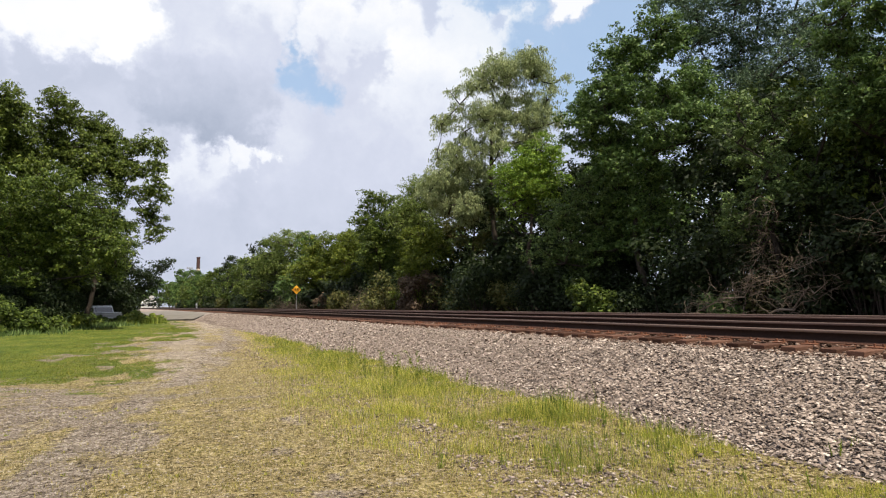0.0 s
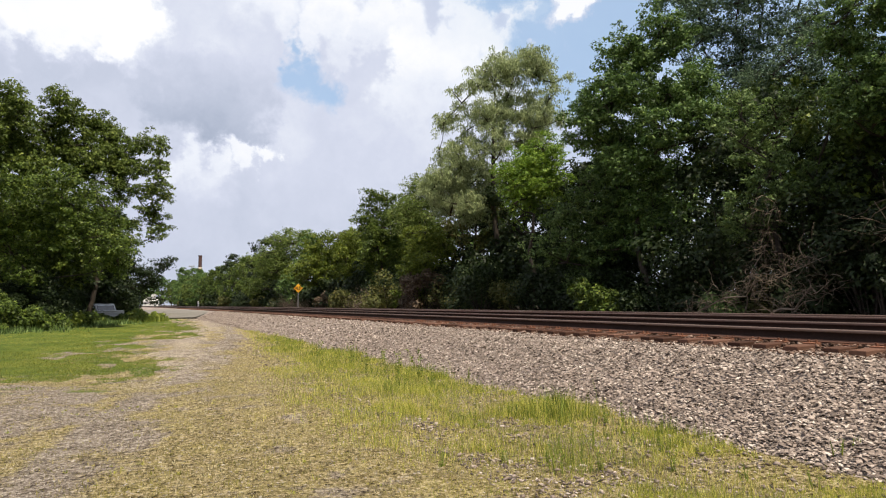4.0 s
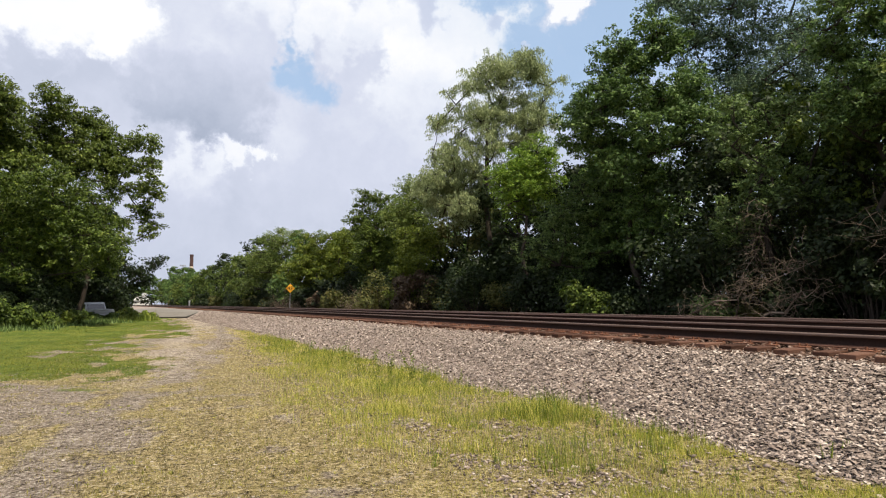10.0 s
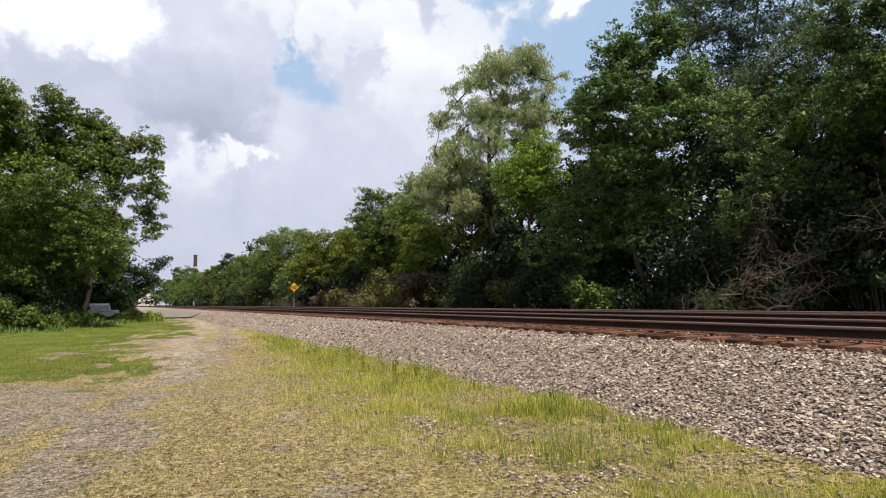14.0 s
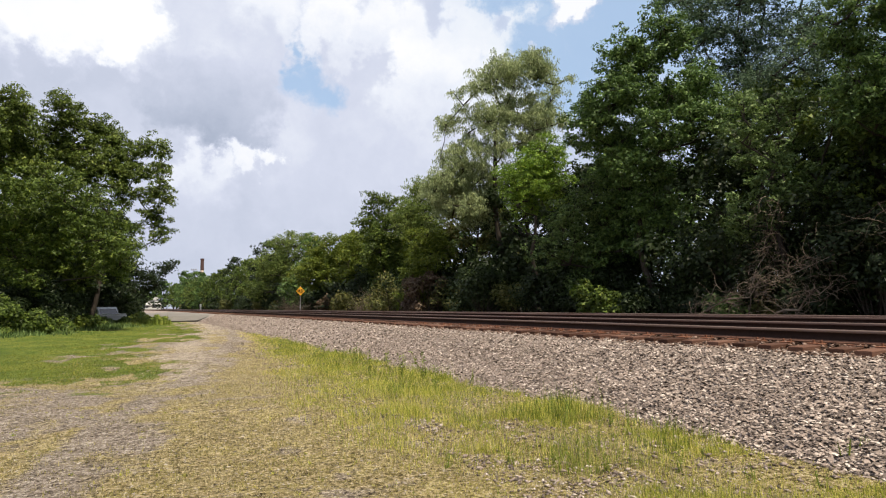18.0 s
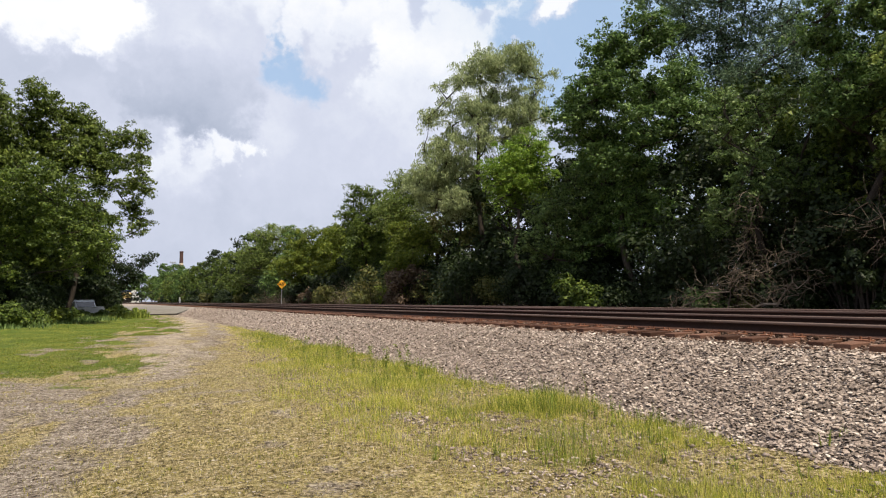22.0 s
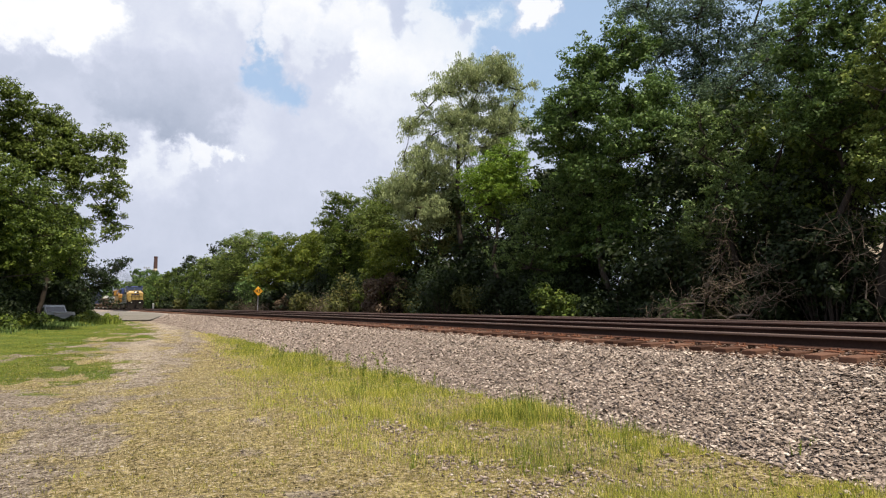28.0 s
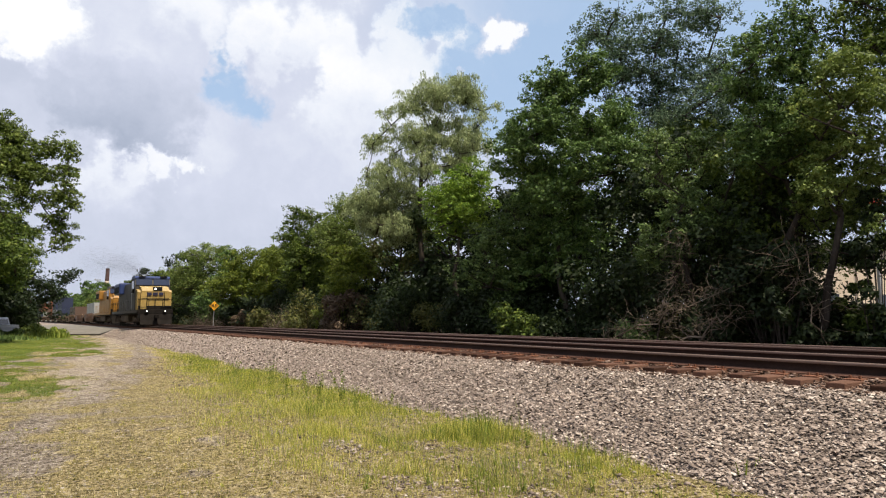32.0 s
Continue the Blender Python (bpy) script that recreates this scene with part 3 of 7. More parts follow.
def ground_material():
    """Bare gravel path, dry turf and green lawn, by place and noise."""
    m = bpy.data.materials.new("ground_soil")
    m.use_nodes = True
    t = m.node_tree
    n, l = t.nodes, t.links
    p = n["Principled BSDF"]
    p.inputs["Roughness"].default_value = 0.95
    p.inputs["Specular IOR Level"].default_value = 0.1
    co = n.new("ShaderNodeTexCoord")
    sep = n.new("ShaderNodeSeparateXYZ")
    l.new(co.outputs["Object"], sep.inputs[0])

    def noise_(scale, detail=5.0, r=0.65):
        q = n.new("ShaderNodeTexNoise")
        q.inputs["Scale"].default_value, q.inputs["Detail"].default_value, q.inputs["Roughness"].default_value = scale, detail, r
        l.new(co.outputs["Object"], q.inputs["Vector"])
        return q.outputs["Fac"]

    def op(kind, a, b=0.0, c=0.0, clamp=False):
        q = n.new("ShaderNodeMath")
        q.operation, q.use_clamp = kind, clamp
        for i, v in enumerate((a, b, c)):
            if isinstance(v, (int, float)):
                q.inputs[i].default_value = v
            else:
                l.new(v, q.inputs[i])
        return q.outputs[0]

    def tint(fac, a, b):
        q = n.new("ShaderNodeMix")
        q.data_type = "RGBA"
        l.new(fac, q.inputs["Factor"])
        for i, v in ((6, a), (7, b)):
            if isinstance(v, tuple):
                q.inputs[i].default_value = (*v, 1)
            else:
                l.new(v, q.inputs[i])
        return q.outputs[2]

    def step(v, a, b):
        q = n.new("ShaderNodeMapRange")
        q.interpolation_type = "SMOOTHSTEP"
        q.inputs["From Min"].default_value, q.inputs["From Max"].default_value = a, b
        l.new(v, q.inputs["Value"])
        return q.outputs[0]

    x, y = sep.outputs["X"], sep.outputs["Y"]

    def cover(name):
        q = n.new("ShaderNodeAttribute")
        q.attribute_name = name
        return q.outputs["Fac"]

    def cells(scale, seed_=0.0):
        q = n.new("ShaderNodeTexVoronoi")
        q.inputs["Scale"].default_value = scale
        mv = n.new("ShaderNodeMapping")
        mv.inputs["Location"].default_value = (seed_, seed_ * 2, 0)
        l.new(co.outputs["Object"], mv.inputs["Vector"])
        l.new(mv.outputs[0], q.inputs["Vector"])
        hue = n.new("ShaderNodeSeparateColor")
        l.new(q.outputs["Color"], hue.inputs[0])
        return hue.outputs[0], q.outputs["Distance"]

    mid_, small, tiny = noise_(1.6), noise_(9.0), noise_(55.0, 6.0, 0.75)
    clod = noise_(20.0, 4.0, 0.7)
    grain, gap = cells(48.0)
    lumpy, _ = cells(17.0, 5.0)

    def shades(v, stops):
        q = n.new("ShaderNodeValToRGB")
        e = q.color_ramp.elements
        e[0].position, e[0].color = stops[0][0], (*stops[0][1], 1)
        e[1].position, e[1].color = stops[-1][0], (*stops[-1][1], 1)
        for pos_, c in stops[1:-1]:
            e.new(pos_).color = (*c, 1)
        l.new(v, q.inputs["Fac"])
        return q.outputs["Color"]

    blend = op("ADD", op("ADD", op("MULTIPLY", clod, 0.5), op("MULTIPLY", tiny, 0.3)), op("ADD", op("MULTIPLY", grain, 0.14), op("MULTIPLY", lumpy, 0.06)))
    blend = op("ADD", blend, op("ADD", op("MULTIPLY_ADD", small, 0.3, -0.15), op("MULTIPLY_ADD", mid_, 0.16, -0.08)))
    gravel = shades(blend, [(0.38, (0.0395, 0.0276, 0.0195)), (0.44, (0.125, 0.0992, 0.0772)), (0.5, (0.215, 0.174, 0.138)), (0.55, (0.294, 0.244, 0.2)), (0.62, (0.478, 0.419, 0.358))])
    turf = shades(blend, [(0.38, (0.0375, 0.027, 0.0118)), (0.44, (0.14, 0.109, 0.0464)), (0.5, (0.259, 0.203, 0.0946)), (0.55, (0.362, 0.29, 0.158)), (0.62, (0.544, 0.445, 0.306))])
    mossy = shades(blend, [(0.38, (0.0315, 0.0266, 0.00889)), (0.45, (0.146, 0.116, 0.0414)), (0.54, (0.311, 0.253, 0.104)), (0.62, (0.493, 0.406, 0.231))])
    turf = tint(step(op("ADD", op("MULTIPLY", mid_, 0.6), op("MULTIPLY", small, 0.4)), 0.46, 0.56), turf, mossy)
    lawn = tint(step(op("ADD", op("MULTIPLY", tiny, 0.5), op("MULTIPLY", small, 0.5)), 0.38, 0.62), tint(step(mid_, 0.4, 0.6), (0.028, 0.052, 0.009), (0.07, 0.095, 0.015)), tint(step(noise_(0.5), 0.42, 0.6), (0.1, 0.14, 0.02), (0.21, 0.22, 0.04)))
    ragged = op("MULTIPLY_ADD", op("ADD", op("MULTIPLY", small, 0.45), op("ADD", op("MULTIPLY", clod, 0.3), op("MULTIPLY", tiny, 0.25))), 2.0, -1.0)
    dry = step(op("ADD", cover("turf"), ragged), 0.3, 0.72)
    green = step(op("ADD", cover("lawn"), ragged), 0.4, 0.6)
    rank = step(op("ADD", cover("verge"), ragged), 0.3, 0.7)
    sand = shades(blend, [(0.38, (0.1, 0.078, 0.058)), (0.46, (0.26, 0.212, 0.165)), (0.54, (0.375, 0.312, 0.248)), (0.62, (0.56, 0.488, 0.41))])
    pale = step(op("ADD", cover("sand"), op("MULTIPLY", ragged, 1.8)), 0.4, 1.3)
    col = tint(green, tint(rank, tint(pale, tint(dry, gravel, turf), sand), mossy), lawn)
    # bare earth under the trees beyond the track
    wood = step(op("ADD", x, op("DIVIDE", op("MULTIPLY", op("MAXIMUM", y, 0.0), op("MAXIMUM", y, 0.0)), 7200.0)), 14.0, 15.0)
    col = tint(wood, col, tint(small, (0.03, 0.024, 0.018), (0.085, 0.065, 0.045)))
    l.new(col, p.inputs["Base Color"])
    bp = n.new("ShaderNodeBump")
    bp.inputs["Strength"].default_value, bp.inputs["Distance"].default_value = 1.0, 0.03
    l.new(op("ADD", op("SUBTRACT", tiny, op("MULTIPLY", gap, 0.25)), op("ADD", op("MULTIPLY", small, 1.5), op("MULTIPLY", clod, 1.6))), bp.inputs["Height"])
    l.new(bp.outputs[0], p.inputs["Normal"])
    return m


gx = span([(-2500, -300, 220), (-300, -60, 40), (-60, -12, 4), (-12, -6, 0.4), (-6, 7, 0.12), (7, 18, 0.5), (18, 60, 4), (60, 300, 40), (300, 2500, 220)])
gy = span([(-1500, -100, 140), (-100, -8, 8), (-8, 2.5, 0.5), (2.5, 24, 0.12), (24, 50, 0.3), (50, 100, 1.0), (100, 500, 10), (500, 3500, 250)])
V, F = sheet(gx, gy, ground_z)
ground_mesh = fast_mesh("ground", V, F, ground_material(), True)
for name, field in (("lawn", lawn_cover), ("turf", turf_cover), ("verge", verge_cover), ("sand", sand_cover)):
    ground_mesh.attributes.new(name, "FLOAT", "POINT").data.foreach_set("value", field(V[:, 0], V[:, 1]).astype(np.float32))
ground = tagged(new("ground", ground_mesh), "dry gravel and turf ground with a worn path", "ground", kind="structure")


# ---- ballast bed ----
def bed_z(r):
    """Height of the ballast by its lateral place."""
    return np.interp(r, [5.35, 5.6, 7.35, 7.75, 8.2, 8.36, 9.0, 15.1, 16.9], [-0.35, -0.03, 0.69, 0.805, 0.86, 0.91, 0.93, 0.97, 0.84])


ys = span([(-60, 0, 4), (0, 60, 0.5), (60, 420, 5), (420, 1100, 20)])
rs = span([(5.35, 8.6, 0.08), (8.6, 15.0, 0.5), (15.0, 16.9, 0.25)])
R_, Y_ = np.meshgrid(rs, ys)
Z_ = bed_z(R_) - 0.02 + 0.012 * np.sin(R_ * 21 + Y_ * 9) * np.sin(Y_ * 13)
V = np.stack([R_ + bend(Y_), Y_, Z_], -1).reshape(-1, 3)
_, F = sheet(rs, ys, lambda a, b: a * 0)
bed_mesh = fast_mesh("ballast_bed", V, F, M_BED, True)
bed_mesh.materials.append(M_BEDRUST)
bed_mesh.polygons.foreach_set("material_index", (np.tile((rs[:-1] > 7.9), len(ys) - 1)).astype(np.int32))
bed = tagged(new("ballast_bed", bed_mesh), "sloping railway bed of grey and pink crushed stone", "ballast", kind="structure")

STONE_V = np.array([(-1, -0.35, -0.1), (0.2, -0.95, 0.15), (1.05, 0.1, -0.15), (-0.15, 0.9, 0.1), (0.15, -0.1, 0.85), (-0.1, 0.1, -0.8)]) * 0.5
GRIT_F = np.array([(0, 1, 4), (1, 2, 4), (2, 3, 4), (3, 0, 4)])
STONE_F = np.array([(0, 1, 4), (1, 2, 4), (2, 3, 4), (3, 0, 4), (1, 0, 5), (2, 1, 5), (3, 2, 5), (0, 3, 5)])


def stones(name, n, r0, r1, y0, y1, size, seed, zf, material, label, sink=0.1, power=1.0, faces=None):
    rng = np.random.default_rng(seed)
    r, y = rng.uniform(r0, r1, n), y0 + (y1 - y0) * rng.uniform(0, 1, n) ** power
    s = size * np.minimum(rng.lognormal(0, 0.34, n), 1.8)
    z = zf(r, y) + s * (0.35 - sink)
    pos = np.stack([r + bend(y), y, z], 1)
    sc = s[:, None] * np.stack([rng.uniform(0.85, 1.8, n), rng.uniform(0.6, 1.3, n), rng.uniform(0.32, 0.8, n)], 1)
    v, f = scatter(STONE_V, STONE_F if faces is None else faces, pos, turns(rng, n, 0.7), sc)
    return tagged(new(name, fast_mesh(name, v, f, material)), label, "gravel", kind="stuff")


stones("crushed_stone", 74000, 5.4, 8.0, 2.4, 20, 0.033, 1, lambda r, y: bed_z(r), M_STONE, "loose angular grey and pink ballast stones", sink=0.2, power=1.45, faces=GRIT_F)
stones("crushed_stone", 32000, 5.4, 8.05, 19, 75, 0.05, 2, lambda r, y: bed_z(r), M_STONE, "loose angular grey and pink ballast stones", sink=0.25, power=1.4, faces=GRIT_F)
stones("crushed_stone", 5500, 7.75, 8.45, 2.4, 22, 0.04, 6, lambda r, y: bed_z(r), M_RUSTSTONE, "rust-stained stones between the tie ends", power=1.4)
stones("crushed_stone", 6000, 8.4, 15.0, -2, 60, 0.06, 3, lambda r, y: bed_z(r), M_RUSTSTONE, "loose ballast stones lying between the rails", power=1.3)
stones("scattered_stone", 5000, 2.7, 5.7, 2.2, 30, 0.034, 4, lambda r, y: ground_z(r, y), M_STONE, "ballast stones scattered in the grass", power=1.4)
stones("scattered_stone", 4500, 2.5, 4.7, 2.4, 10, 0.03, 7, lambda r, y: ground_z(r, y) - 0.1 * (stony(r, y) < 0.3), M_STONE, "pale ballast stones in bare patches of the verge")
stones("pebble", 22000, -2.8, 4.8, 3.0, 17, 0.017, 5, lambda r, y: ground_z(r, y), M_PEBBLE, "small pale pebbles on the worn path", sink=0.35, power=1.5, faces=GRIT_F)

# ---- rails and ties ----
PROFILE = np.array([(-0.075, -0.18), (0.075, -0.18), (0.075, -0.165), (0.012, -0.145), (0.01, -0.05), (0.036, -0.04), (0.036, -0.008), (0.028, 0.0), (-0.028, 0.0), (-0.036, -0.008), (-0.036, -0.04), (-0.01, -0.05), (-0.012, -0.145), (-0.075, -0.165)])


def rail_mesh(r, z):
    yy = span([(-60, 0, 6), (0, 100, 4), (100, 420, 8), (420, 1100, 17)])
    k = len(PROFILE)
    V = np.concatenate([np.stack([r + bend(y) + PROFILE[:, 0], np.full(k, y), z + PROFILE[:, 1]], 1) for y in yy])
    i = np.arange((len(yy) - 1) * k)
    j = (i // k) * k + (i % k + 1) % k
    me = fast_mesh("rail", V, np.stack([i, j, j + k, i + k], 1), M_RAIL)
    me.materials.append(M_RAILHEAD)
    me.materials.append(M_FOOT)
    # worn head, light-painted foot, shade-painted web
    head = np.where(np.isin(i % k, (5, 6, 7, 8, 9)), 1, np.where(np.isin(i % k, (1, 2, 12, 13)), 2, 0)).astype(np.int32)
    me.polygons.foreach_set("material_index", head)
    return me


def tie_shape():
    bm = block(-1.3, 1.3, -0.11, 0.11, -0.17, 0.0, bevel=0.012)
    me = bpy.data.meshes.new("tie")
    bm.to_mesh(me)
    bm.free()
    me.materials.append(M_TIE)
    return me


def plate_shape():
    bm = block(-0.18, 0.18, -0.1, 0.1, 0.0, 0.018, bevel=0.004)
    for sx in (-0.1, 0.1):
        for sy in (-0.055, 0.055):
            box(bm, sx - 0.014, sx + 0.014, sy - 0.012, sy + 0.012, 0.018, 0.055)
    me = bpy.data.meshes.new("tie_plate")
    bm.to_mesh(me)
    bm.free()
    me.materials.append(M_RUST)
    return me


TIE, PLATE = tie_shape(), plate_shape()
RAIL_Z = ((1.12, 1.17), (1.19, 1.20))
for ti, centre in enumerate(TRACKS):
    z0, z1 = RAIL_Z[ti]
    track = tagged(new("railway_track"), ("near" if ti == 0 else "far") + " railway track of rusty steel rails on wooden ties", "railway track", "parallel tracks")
    for k, z in ((-1, z0), (1, z1)):
        piece("rail", rail_mesh(centre + k * GAUGE / 2, z), track, label="rusty rail with a worn grey head")
    cant = math.atan2(z1 - z0, GAUGE)
    rng = np.random.default_rng(40 + ti)
    rest = []
    for i in range(300):
        y = -3 + i * 0.465 + rng.uniform(-0.04, 0.04)
        at = (centre + float(bend(y)) + rng.uniform(-0.09, 0.07), y, (z0 + z1) / 2 - 0.198)
        if i < (150 if ti == 0 else 60):
            tie = piece("tie", TIE, track, at)
            tie.rotation_euler = (0, -cant, rng.uniform(-0.02, 0.02))
            if i < 50:
                for k in (-1, 1):
                    piece("tie_plate", PLATE, tie, (k * GAUGE / 2, 0, 0))
        else:
            rest.append(at)
    bm = block(-1.3, 1.3, -0.11, 0.11, -0.17, 0.0)
    bv, bf = np.array([v.co[:] for v in bm.verts]), np.array([[v.index for v in f.verts] for f in bm.faces])
    bm.free()
    rest = np.array(rest)
    v, f = scatter(bv, bf, rest, np.repeat(np.eye(3)[None], len(rest), 0), np.ones((len(rest), 3)))
    far = piece("distant_ties", fast_mesh("distant_ties", v, f, M_TIE), track)
    far["kind"] = "stuff"


# ---- trees ----
def tubes(segs, n=5):
    """Tapered limbs from (p, q, r0, r1) as one pair of arrays."""
    V, F = [], []
    a = np.linspace(0, 2 * math.pi, n, endpoint=False)
    ring = np.stack([np.cos(a), np.sin(a)], 1)
    for k, (p, q, r0, r1) in enumerate(segs):
        d = q - p
        d = d / (np.linalg.norm(d) + 1e-9)
        u = np.cross(d, (0.31, 0.95, 0.05))
        u /= np.linalg.norm(u) + 1e-9
        w = np.cross(d, u)
        off = ring[:, :1] * u + ring[:, 1:] * w
        V += [p + off * r0, q + off * r1]
        i = np.arange(n)
        j = (i + 1) % n
        F.append(np.stack([i, j, j + n, i + n], 1) + k * 2 * n)
    return np.concatenate(V), np.concatenate(F)


LEAF_V = np.array([(0, -0.5, 0), (0.32, 0.0, 0.1), (0, 0.55, 0.02), (-0.32, 0.0, 0.1)])
LEAF_F = np.array([(0, 1, 2, 3)])
LEAFLET_V = np.array([(-0.34, -0.3, 0.05), (0.34, -0.38, 0.05), (0.04, 0.62, 0.0)])     # leaves in a crown
LEAFLET_F = np.array([(0, 1, 2)])


def leaf_cloud(rng, centres, radii, n, size, droop=0.0, squash=0.75):
    """Leaves over the outer shells of many clumps."""
    w = radii ** 2
    k = rng.choice(len(centres), n, p=w / w.sum())
    d = rng.normal(0, 1, (n, 3))
    d /= np.linalg.norm(d, axis=1, keepdims=True)
    d[:, 2] = np.where((d[:, 2] < -0.2) & (rng.uniform(0, 1, n) < 0.5), -d[:, 2], d[:, 2])
    rad = radii[k] * rng.uniform(0.2, 1.0, n) ** 0.5 * rng.uniform(0.85, 1.12, n)
    pos = centres[k] + d * rad[:, None] * np.array((1, 1, squash))
    s = size * rng.uniform(0.6, 1.35, n)
    if droop:
        pos[:, 2] -= droop * rng.uniform(0, 1, n) ** 2
        rots = turns(rng, n, 0.9)
        down = np.array([[1, 0, 0], [0, 0, 1], [0, -1, 0]], float)
        rots = rots @ down
        sc = np.stack([s * 0.75, s * 1.35, s * 0.6], 1)
    else:
        nz = d + rng.normal(0, 0.45, (n, 3)) + np.array((0, 0, 0.35))
        nz /= np.linalg.norm(nz, axis=1, keepdims=True)
        ax = np.cross(nz, rng.normal(0, 1, (n, 3)))
        ax /= np.linalg.norm(ax, axis=1, keepdims=True)
        rots = np.stack([ax, np.cross(nz, ax), nz], 2)
        sc = np.repeat(s[:, None], 3, 1)
    return scatter(LEAFLET_V, LEAFLET_F, pos, rots, sc)


def tree(name, label, x, y, height, width, base, leaf, n, size, seed, droop=0.0, clumps=46, top=0.62, flat=0.9):
    """A tapered trunk with limbs and a ragged crown of leaves. base: height at which the crown begins; top: how full the crown is towards its tip."""
    rng = np.random.default_rng(seed)
    z = float(ground_z(x, y)) - 0.15
    thing = tagged(new(name), label, "tree", "trackside trees")
    thing.location = (x, y, z)
    r = 0.017 * height + 0.05
    segs, pts = [], []
    p = np.zeros(3)
    steps = 7
    tip = 0.86 * height
    for i in range(steps):
        q = np.array([rng.normal(0, 0.012) * height, rng.normal(0, 0.012) * height, tip * (i + 1) / steps])
        segs.append((p, q, r * (1 - i / (steps + 0.6)), r * (1 - (i + 1) / (steps + 0.6))))
        pts.append(q)
        p = q
    spine = np.array([np.zeros(3)] + pts)
    centres, radii = [], []
    arms = []
    for i in range(11):
        s = base * 0.95 + (tip - base * 0.95) * (i + rng.uniform(0, 0.8)) / 11.5
        root = np.array([np.interp(s, spine[:, 2], spine[:, j]) for j in range(3)])
        a = i * 2.4 + rng.uniform(-0.5, 0.5)
        out = width * 0.34 * math.sin(math.pi * min(0.93, 0.25 + 0.75 * s / height)) ** 0.5
        knee = root + np.array((math.cos(a), math.sin(a), rng.uniform(0.5, 1.1))) * out * 0.5
        end = knee + np.array((math.cos(a + rng.normal(0, 0.4)), math.sin(a + rng.normal(0, 0.4)), rng.uniform(0.2, 0.9))) * out * 0.5
        rr = r * (0.5 - 0.3 * s / height)
        segs += [(root, knee, rr, rr * 0.65), (knee, end, rr * 0.65, rr * 0.3)]
        arms += [knee, (knee + end) / 2, end]
    arms = np.array(arms + pts[3:])
    for i in range(clumps):
        h = base + (height - base) * (0.04 + 0.96 * rng.uniform(0, 1) ** 0.85)
        f = (h - base) / (height - base)
        prof = math.sin(math.pi * min(1.0, 0.16 + 0.84 * f) ** (1.0 if f < top else 1.15)) ** 0.6
        a = rng.uniform(0, 2 * math.pi)
        out = width / 2 * prof * rng.uniform(0.08, 0.8) ** 0.5
        s = max(0.0, h - 0.28 * out - rng.uniform(0.3, 1.4))
        root = np.array([np.interp(s, spine[:, 2], spine[:, j]) for j in range(3)])
        c = np.array([root[0] + math.cos(a) * out, root[1] + math.sin(a) * out, h])
        root = arms[np.argmin(np.linalg.norm(arms - c + np.array((0, 0, 0.5)), axis=1))]
        mid = (root + c) / 2 + rng.normal(0, 0.05 * width, 3) * 0.6
        rr = r * 0.16 * (1 - 0.5 * f)
        segs += [(root, mid, rr, rr * 0.6), (mid, c, rr * 0.6, rr * 0.15)]
        for _ in range(2):
            e = c + rng.normal(0, 0.035 * width, 3)
            segs.append((c - (c - mid) * 0.4, e, rr * 0.3, rr * 0.06))
        centres.append(c)
        radii.append(width * rng.uniform(0.085, 0.16) * (1.0 - 0.25 * f))
    v, fcs = tubes(segs)
    piece("trunk", fast_mesh("trunk", v, fcs, M_BARK, True), thing, label="grey-brown trunk with limbs")
    centres, radii = np.array(centres), np.array(radii)
    centres[:, 2] = np.minimum(centres[:, 2], height - radii * 0.7)
    k = 6
    fine_r = np.repeat(radii, k) * rng.uniform(0.32, 0.62, len(radii) * k)
    fine_c = np.repeat(centres, k, 0) + np.clip(rng.normal(0, 1, (len(radii) * k, 3)), -1.15, 1.15) * np.repeat(radii, k)[:, None] * np.array((0.62, 0.62, 0.45))
    v, fcs = leaf_cloud(rng, fine_c, fine_r, int(n * 0.84), size * 1.09, droop, flat)
    piece("crown", fast_mesh("crown", v, fcs, leaf), thing)
    return thing


def bush(name, label, x, y, height, width, leaf, n, size, seed, depth=None):
    """A low mound of stems and leaves."""
    rng = np.random.default_rng(seed)
    thing = tagged(new(name), label, "bush", "undergrowth")
    thing.location = (x, y, float(ground_z(x, y)) - 0.08)
    depth = depth or width
    k = 16
    a, q = rng.uniform(0, 2 * math.pi, k), rng.uniform(0.1, 1, k) ** 0.5
    c = np.stack([np.cos(a) * q * width * 0.42, np.sin(a) * q * depth * 0.42, height * rng.uniform(0.15, 0.82, k) * (1.1 - 0.5 * q)], 1)
    rad = np.full(k, 0.2 * min(width, height * 1.4)) * rng.uniform(0.7, 1.2, k)
    segs = [(np.array((p[0] * 0.3, p[1] * 0.3, 0.0)), p, 0.03, 0.008) for p in c]
    v, f = tubes(segs, 4)
    piece("stem", fast_mesh("stem", v, f, M_BARK), thing)
    v, f = leaf_cloud(rng, c, rad, int(n * 0.84), size * 1.09, 0.0, 0.95)
    v[:, 2] = np.maximum(v[:, 2], 0.0)
    piece("foliage", fast_mesh("foliage", v, f, leaf), thing)
    return thing


